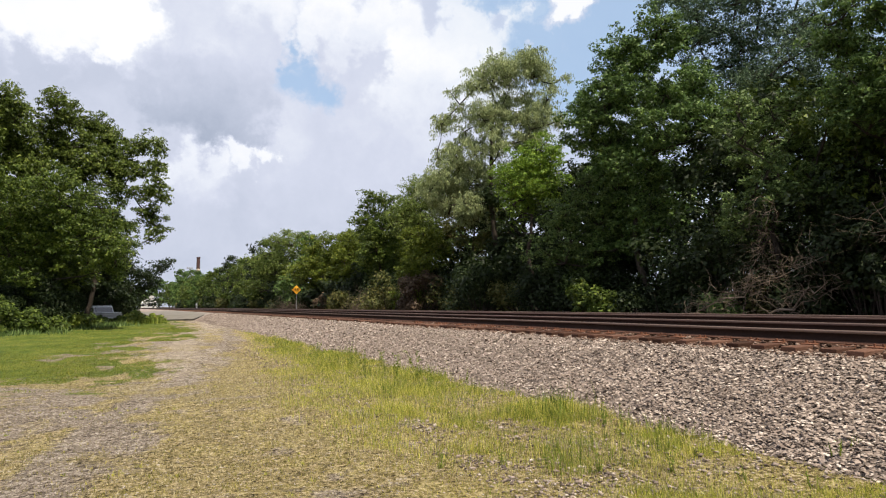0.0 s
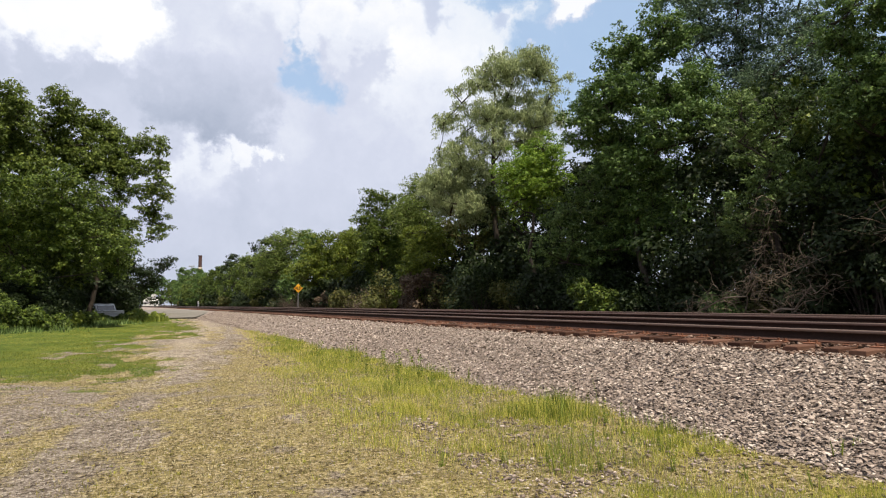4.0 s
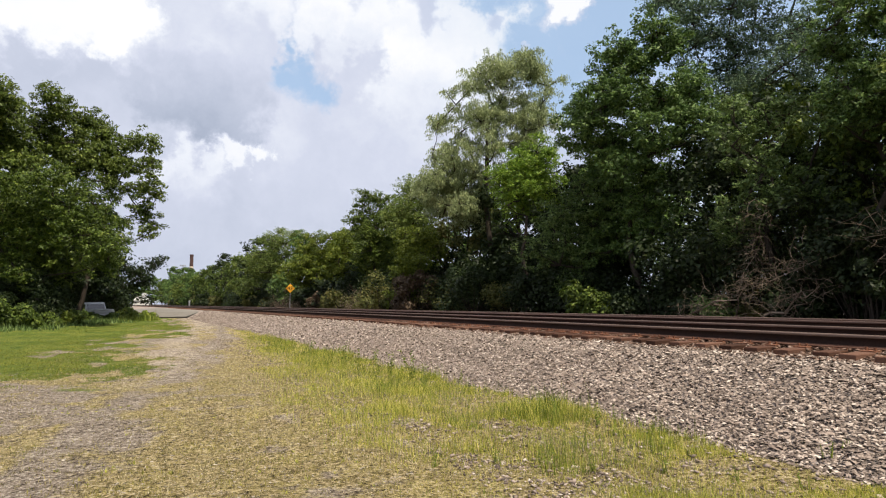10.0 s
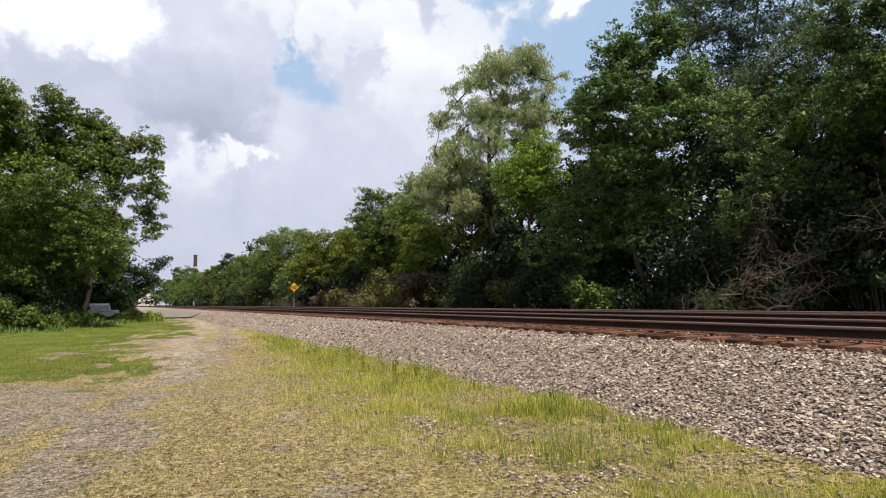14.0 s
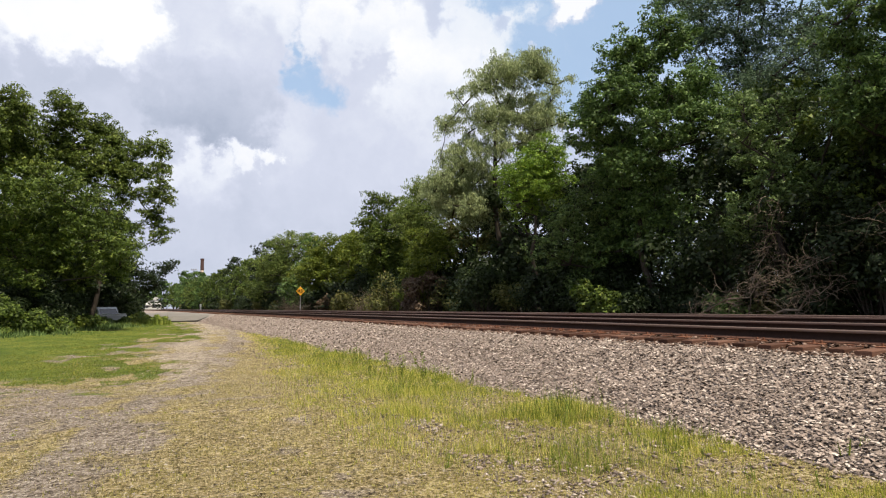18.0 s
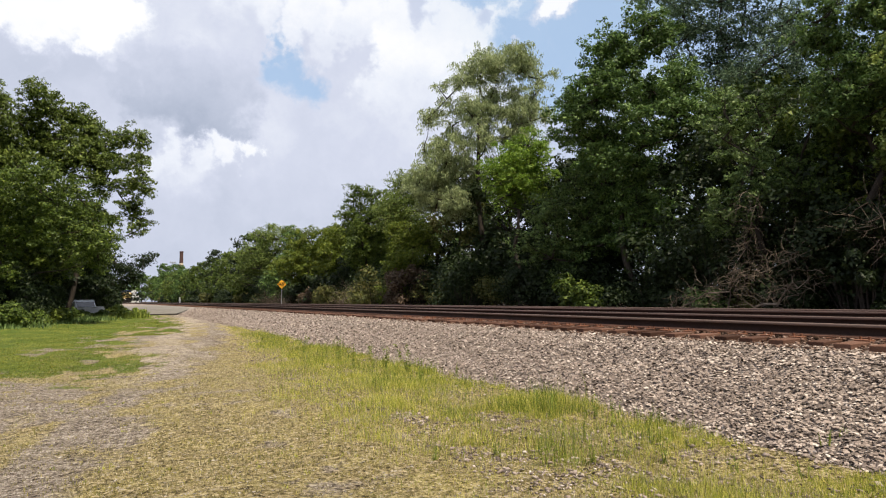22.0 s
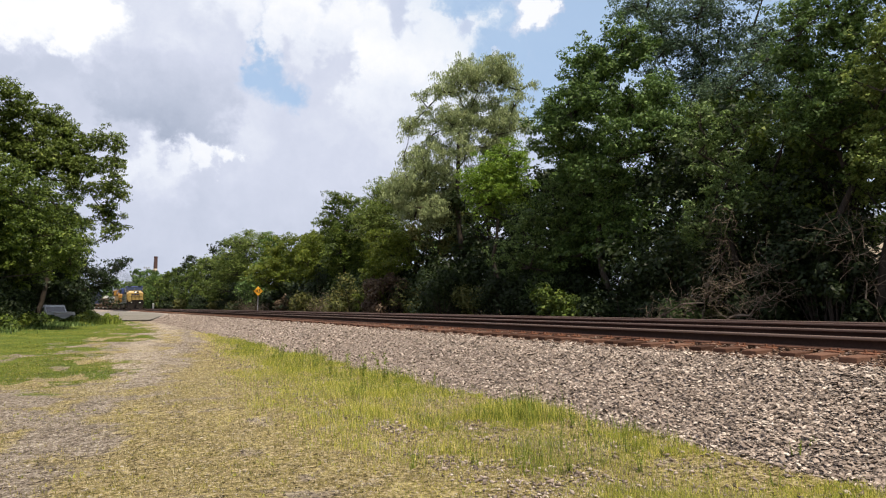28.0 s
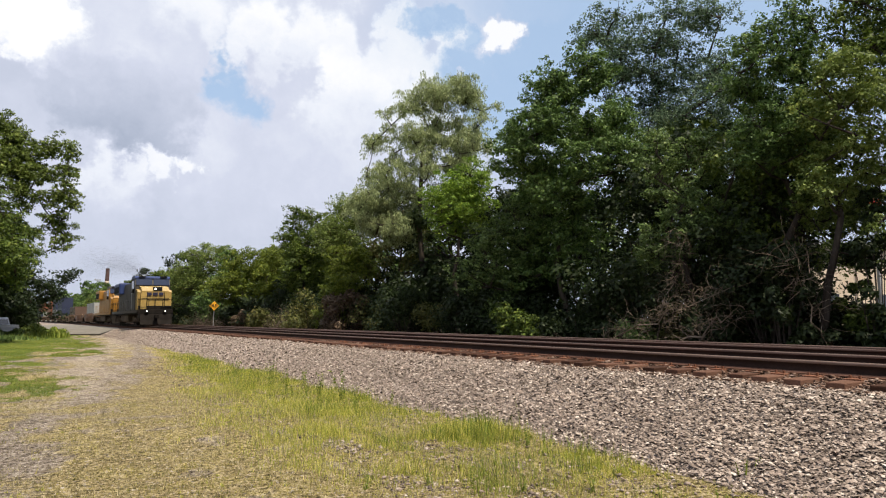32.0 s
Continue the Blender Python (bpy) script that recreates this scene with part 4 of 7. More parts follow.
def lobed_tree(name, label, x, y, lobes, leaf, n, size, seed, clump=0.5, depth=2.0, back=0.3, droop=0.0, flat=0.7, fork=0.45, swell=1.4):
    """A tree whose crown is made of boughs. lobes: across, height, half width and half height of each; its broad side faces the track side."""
    rng = np.random.default_rng(seed)
    base = float(ground_z(x, y)) - 0.15
    thing = tagged(new(name), label, "tree", "trackside trees")
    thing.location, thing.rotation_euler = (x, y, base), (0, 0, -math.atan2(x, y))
    L = np.array(lobes, float)
    L[:, 1] -= base
    L[:, 2:] = np.maximum(L[:, 2:] * swell - 0.55 * clump, 0.35 * L[:, 2:])
    more = L.copy()     # smaller boughs between the main ones
    more[:, 0] += rng.normal(0, 0.75, len(L)) * L[:, 2]
    more[:, 1] -= np.abs(rng.normal(0, 0.6, len(L))) * L[:, 3]
    more[:, 2:] *= 0.75
    L = np.concatenate([L, more])
    top, mid_u = L[:, 1].max(), float(np.median(L[:, 0]))
    r = 0.01 * top + 0.05
    hf = fork * top
    p, segs, twigs, spine = np.array((mid_u * 0.5, 0.0, 0.0)), [], [], []
    for k in range(5):
        q = np.array((mid_u * (0.5 + 0.1 * (k + 1)) + rng.normal(0, 0.12), rng.normal(0, 0.12), hf * (k + 1) / 5))
        segs.append((p, q, r * (1 - 0.09 * k), r * (0.91 - 0.09 * k)))
        spine.append(q)
        p = q
    nodes = [spine[2], spine[3], spine[4]]
    centres, radii, weight = [], [], []
    for u, h, ru, rz in L[np.argsort(L[:, 1])]:
        for rear in ((False, True) if back else (False,)):
            w = rng.uniform(-0.5, 0.35) * depth if not rear else rng.uniform(0.55, 1.1) * depth
            w += 1.1 * depth * max(0.0, 0.55 - h / top)       # the crown overhangs its foot
            c = np.array((u * (0.85 if rear else 1.0), w, h - (0.1 * h if rear else 0.0)))
            N = np.array(nodes)
            away = np.linalg.norm(N - c, axis=1) + 2.5 * np.maximum(0, N[:, 2] - c[2] + 0.3)
            root = N[int(np.argmin(away))]
            bow = (root + c) / 2 + np.array((0, 0, -0.06 * np.linalg.norm(c - root))) + rng.normal(0, 0.08, 3)
            rr = 0.018 + 0.028 * math.sqrt(ru * rz)
            segs += [(root, bow, rr * 1.5, rr), (bow, c, rr, rr * 0.55)]
            nodes += [bow, c]
            rw = 0.8 * max(ru, rz) + 0.2
            m = max(5, int((1.6 if rear else 4.2) * ru * rz / clump ** 2))
            d = rng.normal(0, 1, (m, 3))
            d /= np.linalg.norm(d, axis=1, keepdims=True)
            e = c + d * np.array((ru, rw, rz)) * (rng.uniform(0.05, 1.0, m) ** 0.5)[:, None]
            e[:2] = root + (c - root) * np.array([[0.55], [0.78]]) + rng.normal(0, 0.12, (2, 3))
            twigs += [(c + (q - c) * 0.1, q, rr * 0.45, 0.008) for q in e[::2]]
            centres.append(e)
            radii.append(clump * rng.uniform(0.55, 1.15, m))
            weight.append(np.full(m, back if rear else 1.0))
    v, f = tubes(segs)
    tv, tf = tubes(twigs, 3)
    piece("trunk", fast_mesh("trunk", np.concatenate([v, tv]), np.concatenate([f, tf + len(v)]), M_BARK, True), thing, label="grey-brown trunk with limbs")
    centres, radii = np.concatenate(centres), np.concatenate(radii)
    k = 3
    fine_r = np.repeat(radii, k) * rng.uniform(0.5, 1.0, len(radii) * k)
    fine_c = np.repeat(centres, k, 0) + np.clip(rng.normal(0, 1, (len(radii) * k, 3)), -1.3, 1.3) * np.repeat(radii, k)[:, None] * np.array((0.8, 0.8, 0.5))
    v, f = leaf_cloud(rng, fine_c, fine_r, n, size, droop, flat)
    piece("crown", fast_mesh("crown", v, f, leaf), thing)
    return thing


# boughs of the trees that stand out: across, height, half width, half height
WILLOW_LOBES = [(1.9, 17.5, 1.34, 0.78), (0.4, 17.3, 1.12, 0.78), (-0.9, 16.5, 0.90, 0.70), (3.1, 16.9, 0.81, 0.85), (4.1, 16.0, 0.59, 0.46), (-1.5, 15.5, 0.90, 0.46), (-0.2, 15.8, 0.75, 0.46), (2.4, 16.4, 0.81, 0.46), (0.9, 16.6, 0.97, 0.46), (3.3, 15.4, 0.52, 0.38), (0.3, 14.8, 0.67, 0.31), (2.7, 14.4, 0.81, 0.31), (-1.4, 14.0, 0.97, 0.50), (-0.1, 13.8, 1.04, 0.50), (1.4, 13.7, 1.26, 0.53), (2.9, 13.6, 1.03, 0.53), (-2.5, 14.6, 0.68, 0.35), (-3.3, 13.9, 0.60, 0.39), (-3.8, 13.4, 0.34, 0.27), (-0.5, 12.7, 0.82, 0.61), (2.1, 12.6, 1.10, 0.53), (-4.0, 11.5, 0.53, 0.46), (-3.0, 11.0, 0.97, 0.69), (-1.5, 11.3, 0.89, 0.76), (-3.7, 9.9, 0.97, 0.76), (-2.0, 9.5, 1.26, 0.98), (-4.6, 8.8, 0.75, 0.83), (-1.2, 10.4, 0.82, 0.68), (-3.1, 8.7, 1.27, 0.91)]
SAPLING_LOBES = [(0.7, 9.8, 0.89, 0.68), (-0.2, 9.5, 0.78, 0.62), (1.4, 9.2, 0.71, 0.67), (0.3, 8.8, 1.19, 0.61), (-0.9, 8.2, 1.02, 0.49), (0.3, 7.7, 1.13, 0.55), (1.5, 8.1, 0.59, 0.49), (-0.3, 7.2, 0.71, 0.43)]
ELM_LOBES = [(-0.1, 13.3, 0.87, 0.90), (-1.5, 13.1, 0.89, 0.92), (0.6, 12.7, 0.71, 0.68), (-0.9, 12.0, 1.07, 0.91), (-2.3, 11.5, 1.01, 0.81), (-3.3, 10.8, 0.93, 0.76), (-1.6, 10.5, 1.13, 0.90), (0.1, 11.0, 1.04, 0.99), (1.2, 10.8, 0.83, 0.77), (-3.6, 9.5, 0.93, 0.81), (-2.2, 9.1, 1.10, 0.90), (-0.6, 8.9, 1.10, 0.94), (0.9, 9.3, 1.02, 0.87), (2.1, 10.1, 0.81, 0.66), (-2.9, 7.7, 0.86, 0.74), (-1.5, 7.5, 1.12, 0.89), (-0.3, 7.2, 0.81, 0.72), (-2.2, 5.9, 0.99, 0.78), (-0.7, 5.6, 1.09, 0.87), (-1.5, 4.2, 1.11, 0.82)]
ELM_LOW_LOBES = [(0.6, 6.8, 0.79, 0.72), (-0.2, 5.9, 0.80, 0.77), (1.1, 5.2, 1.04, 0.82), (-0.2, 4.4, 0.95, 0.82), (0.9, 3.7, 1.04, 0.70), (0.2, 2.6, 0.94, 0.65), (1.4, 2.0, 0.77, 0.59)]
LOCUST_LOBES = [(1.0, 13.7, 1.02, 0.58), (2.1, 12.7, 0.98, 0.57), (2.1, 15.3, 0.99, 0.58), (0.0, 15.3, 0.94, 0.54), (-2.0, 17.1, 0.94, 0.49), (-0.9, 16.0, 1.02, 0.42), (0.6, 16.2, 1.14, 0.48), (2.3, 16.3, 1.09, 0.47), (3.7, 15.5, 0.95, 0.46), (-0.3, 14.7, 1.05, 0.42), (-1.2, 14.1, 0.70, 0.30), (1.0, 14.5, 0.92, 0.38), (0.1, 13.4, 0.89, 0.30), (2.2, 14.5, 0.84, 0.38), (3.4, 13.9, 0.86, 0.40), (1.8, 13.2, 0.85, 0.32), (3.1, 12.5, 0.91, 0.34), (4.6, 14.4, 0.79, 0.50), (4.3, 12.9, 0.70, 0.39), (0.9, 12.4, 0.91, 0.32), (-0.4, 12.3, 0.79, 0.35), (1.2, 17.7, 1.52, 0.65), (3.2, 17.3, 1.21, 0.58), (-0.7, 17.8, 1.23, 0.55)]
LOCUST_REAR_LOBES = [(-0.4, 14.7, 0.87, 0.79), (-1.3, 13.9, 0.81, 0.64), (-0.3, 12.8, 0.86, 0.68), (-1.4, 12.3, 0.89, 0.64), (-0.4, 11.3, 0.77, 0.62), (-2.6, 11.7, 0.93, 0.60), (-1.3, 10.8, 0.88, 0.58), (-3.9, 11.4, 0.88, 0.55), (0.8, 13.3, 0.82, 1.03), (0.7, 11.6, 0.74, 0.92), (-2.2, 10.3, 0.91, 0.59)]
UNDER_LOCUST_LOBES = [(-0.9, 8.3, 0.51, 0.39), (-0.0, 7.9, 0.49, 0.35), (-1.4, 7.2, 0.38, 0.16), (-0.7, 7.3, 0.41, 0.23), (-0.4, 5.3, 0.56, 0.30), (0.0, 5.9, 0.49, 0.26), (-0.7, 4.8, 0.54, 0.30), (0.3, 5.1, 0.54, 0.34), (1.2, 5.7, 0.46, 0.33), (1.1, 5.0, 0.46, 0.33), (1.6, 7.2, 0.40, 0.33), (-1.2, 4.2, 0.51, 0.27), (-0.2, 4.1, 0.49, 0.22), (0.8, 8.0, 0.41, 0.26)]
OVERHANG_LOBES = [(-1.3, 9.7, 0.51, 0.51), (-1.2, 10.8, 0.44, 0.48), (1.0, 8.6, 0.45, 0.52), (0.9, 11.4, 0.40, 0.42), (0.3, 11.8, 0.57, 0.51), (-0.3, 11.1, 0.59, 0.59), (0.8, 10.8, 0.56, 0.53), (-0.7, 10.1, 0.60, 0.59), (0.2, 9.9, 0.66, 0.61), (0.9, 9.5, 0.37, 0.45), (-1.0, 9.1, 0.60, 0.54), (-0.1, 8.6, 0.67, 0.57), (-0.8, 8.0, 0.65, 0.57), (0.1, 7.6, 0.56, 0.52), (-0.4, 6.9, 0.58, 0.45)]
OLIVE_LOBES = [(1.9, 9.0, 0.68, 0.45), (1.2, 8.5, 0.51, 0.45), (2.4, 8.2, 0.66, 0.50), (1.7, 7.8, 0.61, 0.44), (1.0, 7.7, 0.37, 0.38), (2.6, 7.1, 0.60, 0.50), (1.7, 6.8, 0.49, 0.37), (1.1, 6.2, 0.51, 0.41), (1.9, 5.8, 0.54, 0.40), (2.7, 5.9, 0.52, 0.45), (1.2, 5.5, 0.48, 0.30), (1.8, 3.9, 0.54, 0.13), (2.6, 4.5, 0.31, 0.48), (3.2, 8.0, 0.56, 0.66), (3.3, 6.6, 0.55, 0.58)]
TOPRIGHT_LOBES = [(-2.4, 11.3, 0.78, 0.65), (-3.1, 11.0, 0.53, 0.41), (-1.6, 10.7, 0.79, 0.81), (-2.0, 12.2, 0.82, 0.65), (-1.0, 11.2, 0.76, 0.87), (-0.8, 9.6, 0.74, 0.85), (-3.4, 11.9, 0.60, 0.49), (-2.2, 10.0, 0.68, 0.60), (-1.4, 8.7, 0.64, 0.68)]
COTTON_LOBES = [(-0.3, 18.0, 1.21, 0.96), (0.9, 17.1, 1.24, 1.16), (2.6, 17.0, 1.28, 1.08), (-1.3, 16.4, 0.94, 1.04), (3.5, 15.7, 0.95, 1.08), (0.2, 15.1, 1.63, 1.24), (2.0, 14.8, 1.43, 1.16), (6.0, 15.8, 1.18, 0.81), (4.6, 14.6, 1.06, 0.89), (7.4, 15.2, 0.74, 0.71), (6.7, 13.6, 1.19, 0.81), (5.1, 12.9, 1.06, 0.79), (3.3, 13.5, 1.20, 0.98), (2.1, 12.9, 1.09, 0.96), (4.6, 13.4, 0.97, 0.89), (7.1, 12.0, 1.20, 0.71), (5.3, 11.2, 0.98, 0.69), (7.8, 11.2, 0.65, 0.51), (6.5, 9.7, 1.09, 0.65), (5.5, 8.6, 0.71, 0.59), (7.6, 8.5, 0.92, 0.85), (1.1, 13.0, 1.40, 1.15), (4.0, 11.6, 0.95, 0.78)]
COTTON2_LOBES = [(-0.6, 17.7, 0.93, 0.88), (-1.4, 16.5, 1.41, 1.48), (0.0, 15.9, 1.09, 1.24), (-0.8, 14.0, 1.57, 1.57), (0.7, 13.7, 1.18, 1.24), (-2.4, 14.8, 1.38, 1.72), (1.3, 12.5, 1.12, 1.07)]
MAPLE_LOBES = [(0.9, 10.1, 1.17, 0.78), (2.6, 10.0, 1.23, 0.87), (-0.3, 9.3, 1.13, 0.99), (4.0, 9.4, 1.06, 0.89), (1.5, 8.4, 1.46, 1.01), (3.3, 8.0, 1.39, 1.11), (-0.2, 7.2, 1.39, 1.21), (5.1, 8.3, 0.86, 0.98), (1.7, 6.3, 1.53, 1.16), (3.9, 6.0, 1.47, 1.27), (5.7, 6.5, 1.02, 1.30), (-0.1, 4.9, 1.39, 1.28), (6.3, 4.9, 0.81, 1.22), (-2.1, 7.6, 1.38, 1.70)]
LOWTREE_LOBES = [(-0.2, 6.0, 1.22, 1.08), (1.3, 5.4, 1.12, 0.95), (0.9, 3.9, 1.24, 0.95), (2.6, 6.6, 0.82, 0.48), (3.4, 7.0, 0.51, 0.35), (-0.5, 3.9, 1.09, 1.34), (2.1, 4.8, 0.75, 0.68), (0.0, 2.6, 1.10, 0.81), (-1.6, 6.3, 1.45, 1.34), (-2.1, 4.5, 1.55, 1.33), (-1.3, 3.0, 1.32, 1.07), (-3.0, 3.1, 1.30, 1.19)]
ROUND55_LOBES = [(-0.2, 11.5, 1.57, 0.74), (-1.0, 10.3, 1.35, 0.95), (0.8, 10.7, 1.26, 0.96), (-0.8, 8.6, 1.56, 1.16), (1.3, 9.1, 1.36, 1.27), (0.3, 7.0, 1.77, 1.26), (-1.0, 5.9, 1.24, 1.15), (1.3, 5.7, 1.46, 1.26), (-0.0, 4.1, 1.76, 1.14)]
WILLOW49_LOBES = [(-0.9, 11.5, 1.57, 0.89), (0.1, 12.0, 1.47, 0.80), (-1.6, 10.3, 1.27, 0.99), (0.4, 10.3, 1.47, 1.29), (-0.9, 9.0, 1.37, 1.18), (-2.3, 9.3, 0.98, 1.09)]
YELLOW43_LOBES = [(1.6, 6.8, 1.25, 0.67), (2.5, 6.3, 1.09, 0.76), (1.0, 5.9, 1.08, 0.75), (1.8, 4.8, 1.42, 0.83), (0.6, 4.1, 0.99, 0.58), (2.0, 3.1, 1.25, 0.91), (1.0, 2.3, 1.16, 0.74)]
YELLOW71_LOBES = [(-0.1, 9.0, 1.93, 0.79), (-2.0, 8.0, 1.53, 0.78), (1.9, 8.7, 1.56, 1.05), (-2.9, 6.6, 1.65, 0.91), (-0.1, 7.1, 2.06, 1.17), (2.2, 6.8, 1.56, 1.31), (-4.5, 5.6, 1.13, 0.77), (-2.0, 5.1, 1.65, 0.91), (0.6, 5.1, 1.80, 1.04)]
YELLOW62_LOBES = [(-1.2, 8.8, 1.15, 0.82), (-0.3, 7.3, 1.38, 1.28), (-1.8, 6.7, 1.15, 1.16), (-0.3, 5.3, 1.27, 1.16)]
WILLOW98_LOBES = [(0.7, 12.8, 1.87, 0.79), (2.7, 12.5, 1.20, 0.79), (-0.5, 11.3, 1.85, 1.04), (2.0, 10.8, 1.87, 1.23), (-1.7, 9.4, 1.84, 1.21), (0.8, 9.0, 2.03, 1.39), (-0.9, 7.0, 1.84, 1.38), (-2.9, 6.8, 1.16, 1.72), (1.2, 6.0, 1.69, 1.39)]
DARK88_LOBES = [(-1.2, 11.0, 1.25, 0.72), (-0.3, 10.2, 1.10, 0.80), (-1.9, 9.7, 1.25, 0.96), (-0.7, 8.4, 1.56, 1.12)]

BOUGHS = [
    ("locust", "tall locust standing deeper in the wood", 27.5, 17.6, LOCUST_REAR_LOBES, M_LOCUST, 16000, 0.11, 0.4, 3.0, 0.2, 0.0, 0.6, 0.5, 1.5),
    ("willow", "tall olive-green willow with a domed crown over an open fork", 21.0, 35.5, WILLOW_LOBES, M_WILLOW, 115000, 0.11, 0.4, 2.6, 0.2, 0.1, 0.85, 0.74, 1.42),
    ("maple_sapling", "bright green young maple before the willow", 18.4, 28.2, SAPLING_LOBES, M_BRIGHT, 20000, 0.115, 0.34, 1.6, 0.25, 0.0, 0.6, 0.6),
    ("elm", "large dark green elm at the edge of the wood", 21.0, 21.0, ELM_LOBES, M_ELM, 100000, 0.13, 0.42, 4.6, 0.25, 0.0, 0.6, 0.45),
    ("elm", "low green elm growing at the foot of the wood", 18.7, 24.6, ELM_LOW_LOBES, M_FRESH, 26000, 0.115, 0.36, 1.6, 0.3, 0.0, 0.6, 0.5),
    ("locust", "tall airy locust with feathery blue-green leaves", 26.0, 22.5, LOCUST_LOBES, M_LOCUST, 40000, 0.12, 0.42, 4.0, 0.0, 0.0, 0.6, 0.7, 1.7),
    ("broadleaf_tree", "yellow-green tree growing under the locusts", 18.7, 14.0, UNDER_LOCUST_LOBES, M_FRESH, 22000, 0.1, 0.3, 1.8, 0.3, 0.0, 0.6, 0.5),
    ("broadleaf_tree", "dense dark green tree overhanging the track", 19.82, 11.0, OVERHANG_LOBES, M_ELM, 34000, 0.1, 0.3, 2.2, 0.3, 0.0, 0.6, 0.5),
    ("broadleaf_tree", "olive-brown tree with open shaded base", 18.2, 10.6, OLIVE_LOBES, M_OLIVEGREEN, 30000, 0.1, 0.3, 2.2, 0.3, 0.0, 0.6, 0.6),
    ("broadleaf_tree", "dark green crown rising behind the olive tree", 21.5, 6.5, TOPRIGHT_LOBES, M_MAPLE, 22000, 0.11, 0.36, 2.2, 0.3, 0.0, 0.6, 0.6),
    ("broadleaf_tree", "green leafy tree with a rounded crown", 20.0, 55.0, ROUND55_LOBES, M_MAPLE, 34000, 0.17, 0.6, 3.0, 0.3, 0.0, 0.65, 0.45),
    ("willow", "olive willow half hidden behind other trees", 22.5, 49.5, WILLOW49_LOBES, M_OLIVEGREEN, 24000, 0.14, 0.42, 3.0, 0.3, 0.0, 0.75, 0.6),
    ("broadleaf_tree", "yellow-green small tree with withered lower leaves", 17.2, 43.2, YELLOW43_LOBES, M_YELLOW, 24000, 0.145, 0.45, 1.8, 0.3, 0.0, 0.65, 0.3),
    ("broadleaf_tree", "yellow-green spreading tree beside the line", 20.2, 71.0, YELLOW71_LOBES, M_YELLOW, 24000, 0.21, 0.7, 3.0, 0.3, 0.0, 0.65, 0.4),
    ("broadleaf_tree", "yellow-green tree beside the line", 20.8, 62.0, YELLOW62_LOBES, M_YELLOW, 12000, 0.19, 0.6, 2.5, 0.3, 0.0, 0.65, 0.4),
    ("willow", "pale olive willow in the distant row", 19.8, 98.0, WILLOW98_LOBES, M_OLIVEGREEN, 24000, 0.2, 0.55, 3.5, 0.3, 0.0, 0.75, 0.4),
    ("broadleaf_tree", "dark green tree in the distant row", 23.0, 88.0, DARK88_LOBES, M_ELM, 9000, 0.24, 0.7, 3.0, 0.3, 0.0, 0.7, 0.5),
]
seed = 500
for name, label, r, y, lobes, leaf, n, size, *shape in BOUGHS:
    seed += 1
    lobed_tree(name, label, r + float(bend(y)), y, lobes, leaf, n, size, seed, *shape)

# plainer trees between and behind them: name, label, lateral, y, height, width, crown base, leaf, count, leaf size, droop, clumps
# the darkest leaf here stands in for shade inside the wood
ROW = [
    ("broadleaf_tree", "dark tree standing close behind the elm", 23.0, 17.0, 9.0, 8.0, 2.5, M_SHADE, 16000, 0.19, 0.0, 80),
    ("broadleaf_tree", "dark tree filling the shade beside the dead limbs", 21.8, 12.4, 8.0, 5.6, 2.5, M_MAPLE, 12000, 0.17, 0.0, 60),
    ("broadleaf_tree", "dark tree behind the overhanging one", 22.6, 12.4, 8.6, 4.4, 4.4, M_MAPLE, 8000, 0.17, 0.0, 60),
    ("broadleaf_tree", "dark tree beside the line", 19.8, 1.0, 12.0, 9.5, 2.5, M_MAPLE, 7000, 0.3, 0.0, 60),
    ("broadleaf_tree", "dark tree filling the gap behind the sapling", 23.0, 29.0, 8.6, 8.5, 2.0, M_SHADE, 15000, 0.22, 0.0, 80),
    ("broadleaf_tree", "shaded tree under the tall willow", 22.4, 35.0, 9.0, 8.0, 1.5, M_SHADE, 15000, 0.22, 0.0, 80),
    ("broadleaf_tree", "shaded tree between the willows", 22.6, 42.0, 9.2, 7.0, 1.0, M_OLIVE, 11000, 0.23, 0.0, 80),
    ("broadleaf_tree", "dark tree behind the rounded one", 23.6, 55.0, 9.0, 8.0, 1.0, M_MAPLE, 9000, 0.28, 0.0, 80),
    ("broadleaf_tree", "dark tree behind the yellow-green ones", 24.5, 66.0, 7.8, 9.0, 1.0, M_MAPLE, 9000, 0.3, 0.0, 80),
    ("broadleaf_tree", "dark tree behind the yellow-green ones", 24.5, 76.0, 7.8, 9.0, 1.0, M_ELM, 9000, 0.3, 0.0, 80),
    ("broadleaf_tree", "green tree in the distant row", 20.4, 84.0, 7.2, 8.0, 0.6, M_ELM, 10000, 0.28, 0.0, 110),
    ("broadleaf_tree", "green tree in the distant row", 20.5, 108.0, 9.6, 9.0, 0.6, M_MAPLE, 9000, 0.34, 0.0, 60),
]

seed = 100
for name, label, r, y, h, w, b, leaf, n, size, droop, clumps in ROW:
    seed += 1
    tree(name, label, r + float(bend(y)), y, h, w, b, leaf, n, size, seed, droop, clumps)
rng = np.random.default_rng(7)
# the wood goes on along the line into the distance
# the last kind is the leaf darkened for shade
far_kinds = [M_MAPLE, M_MAPLE, M_ELM, M_COTTON, M_SHADE]
y = 112.0
while y < 330:
    seed += 1
    r = 19.5 + rng.uniform(-1.0, 3.5) + max(0.0, y - 220) * 0.04 + (1.5 if 120 < y < 200 else 0.0)
    tree("trackside_tree", "green broadleaf tree in the distant row beside the line", r + float(bend(y)), y, rng.uniform(9.5, 13.0), rng.uniform(8.0, 11.0), 0.6, far_kinds[int(rng.integers(0, 5))], 9000 if y < 220 else 5000, 0.3 if y < 220 else 0.42, seed, 0.0, 70)
    y += rng.uniform(7.0, 11.0) * (1 + y / 400)
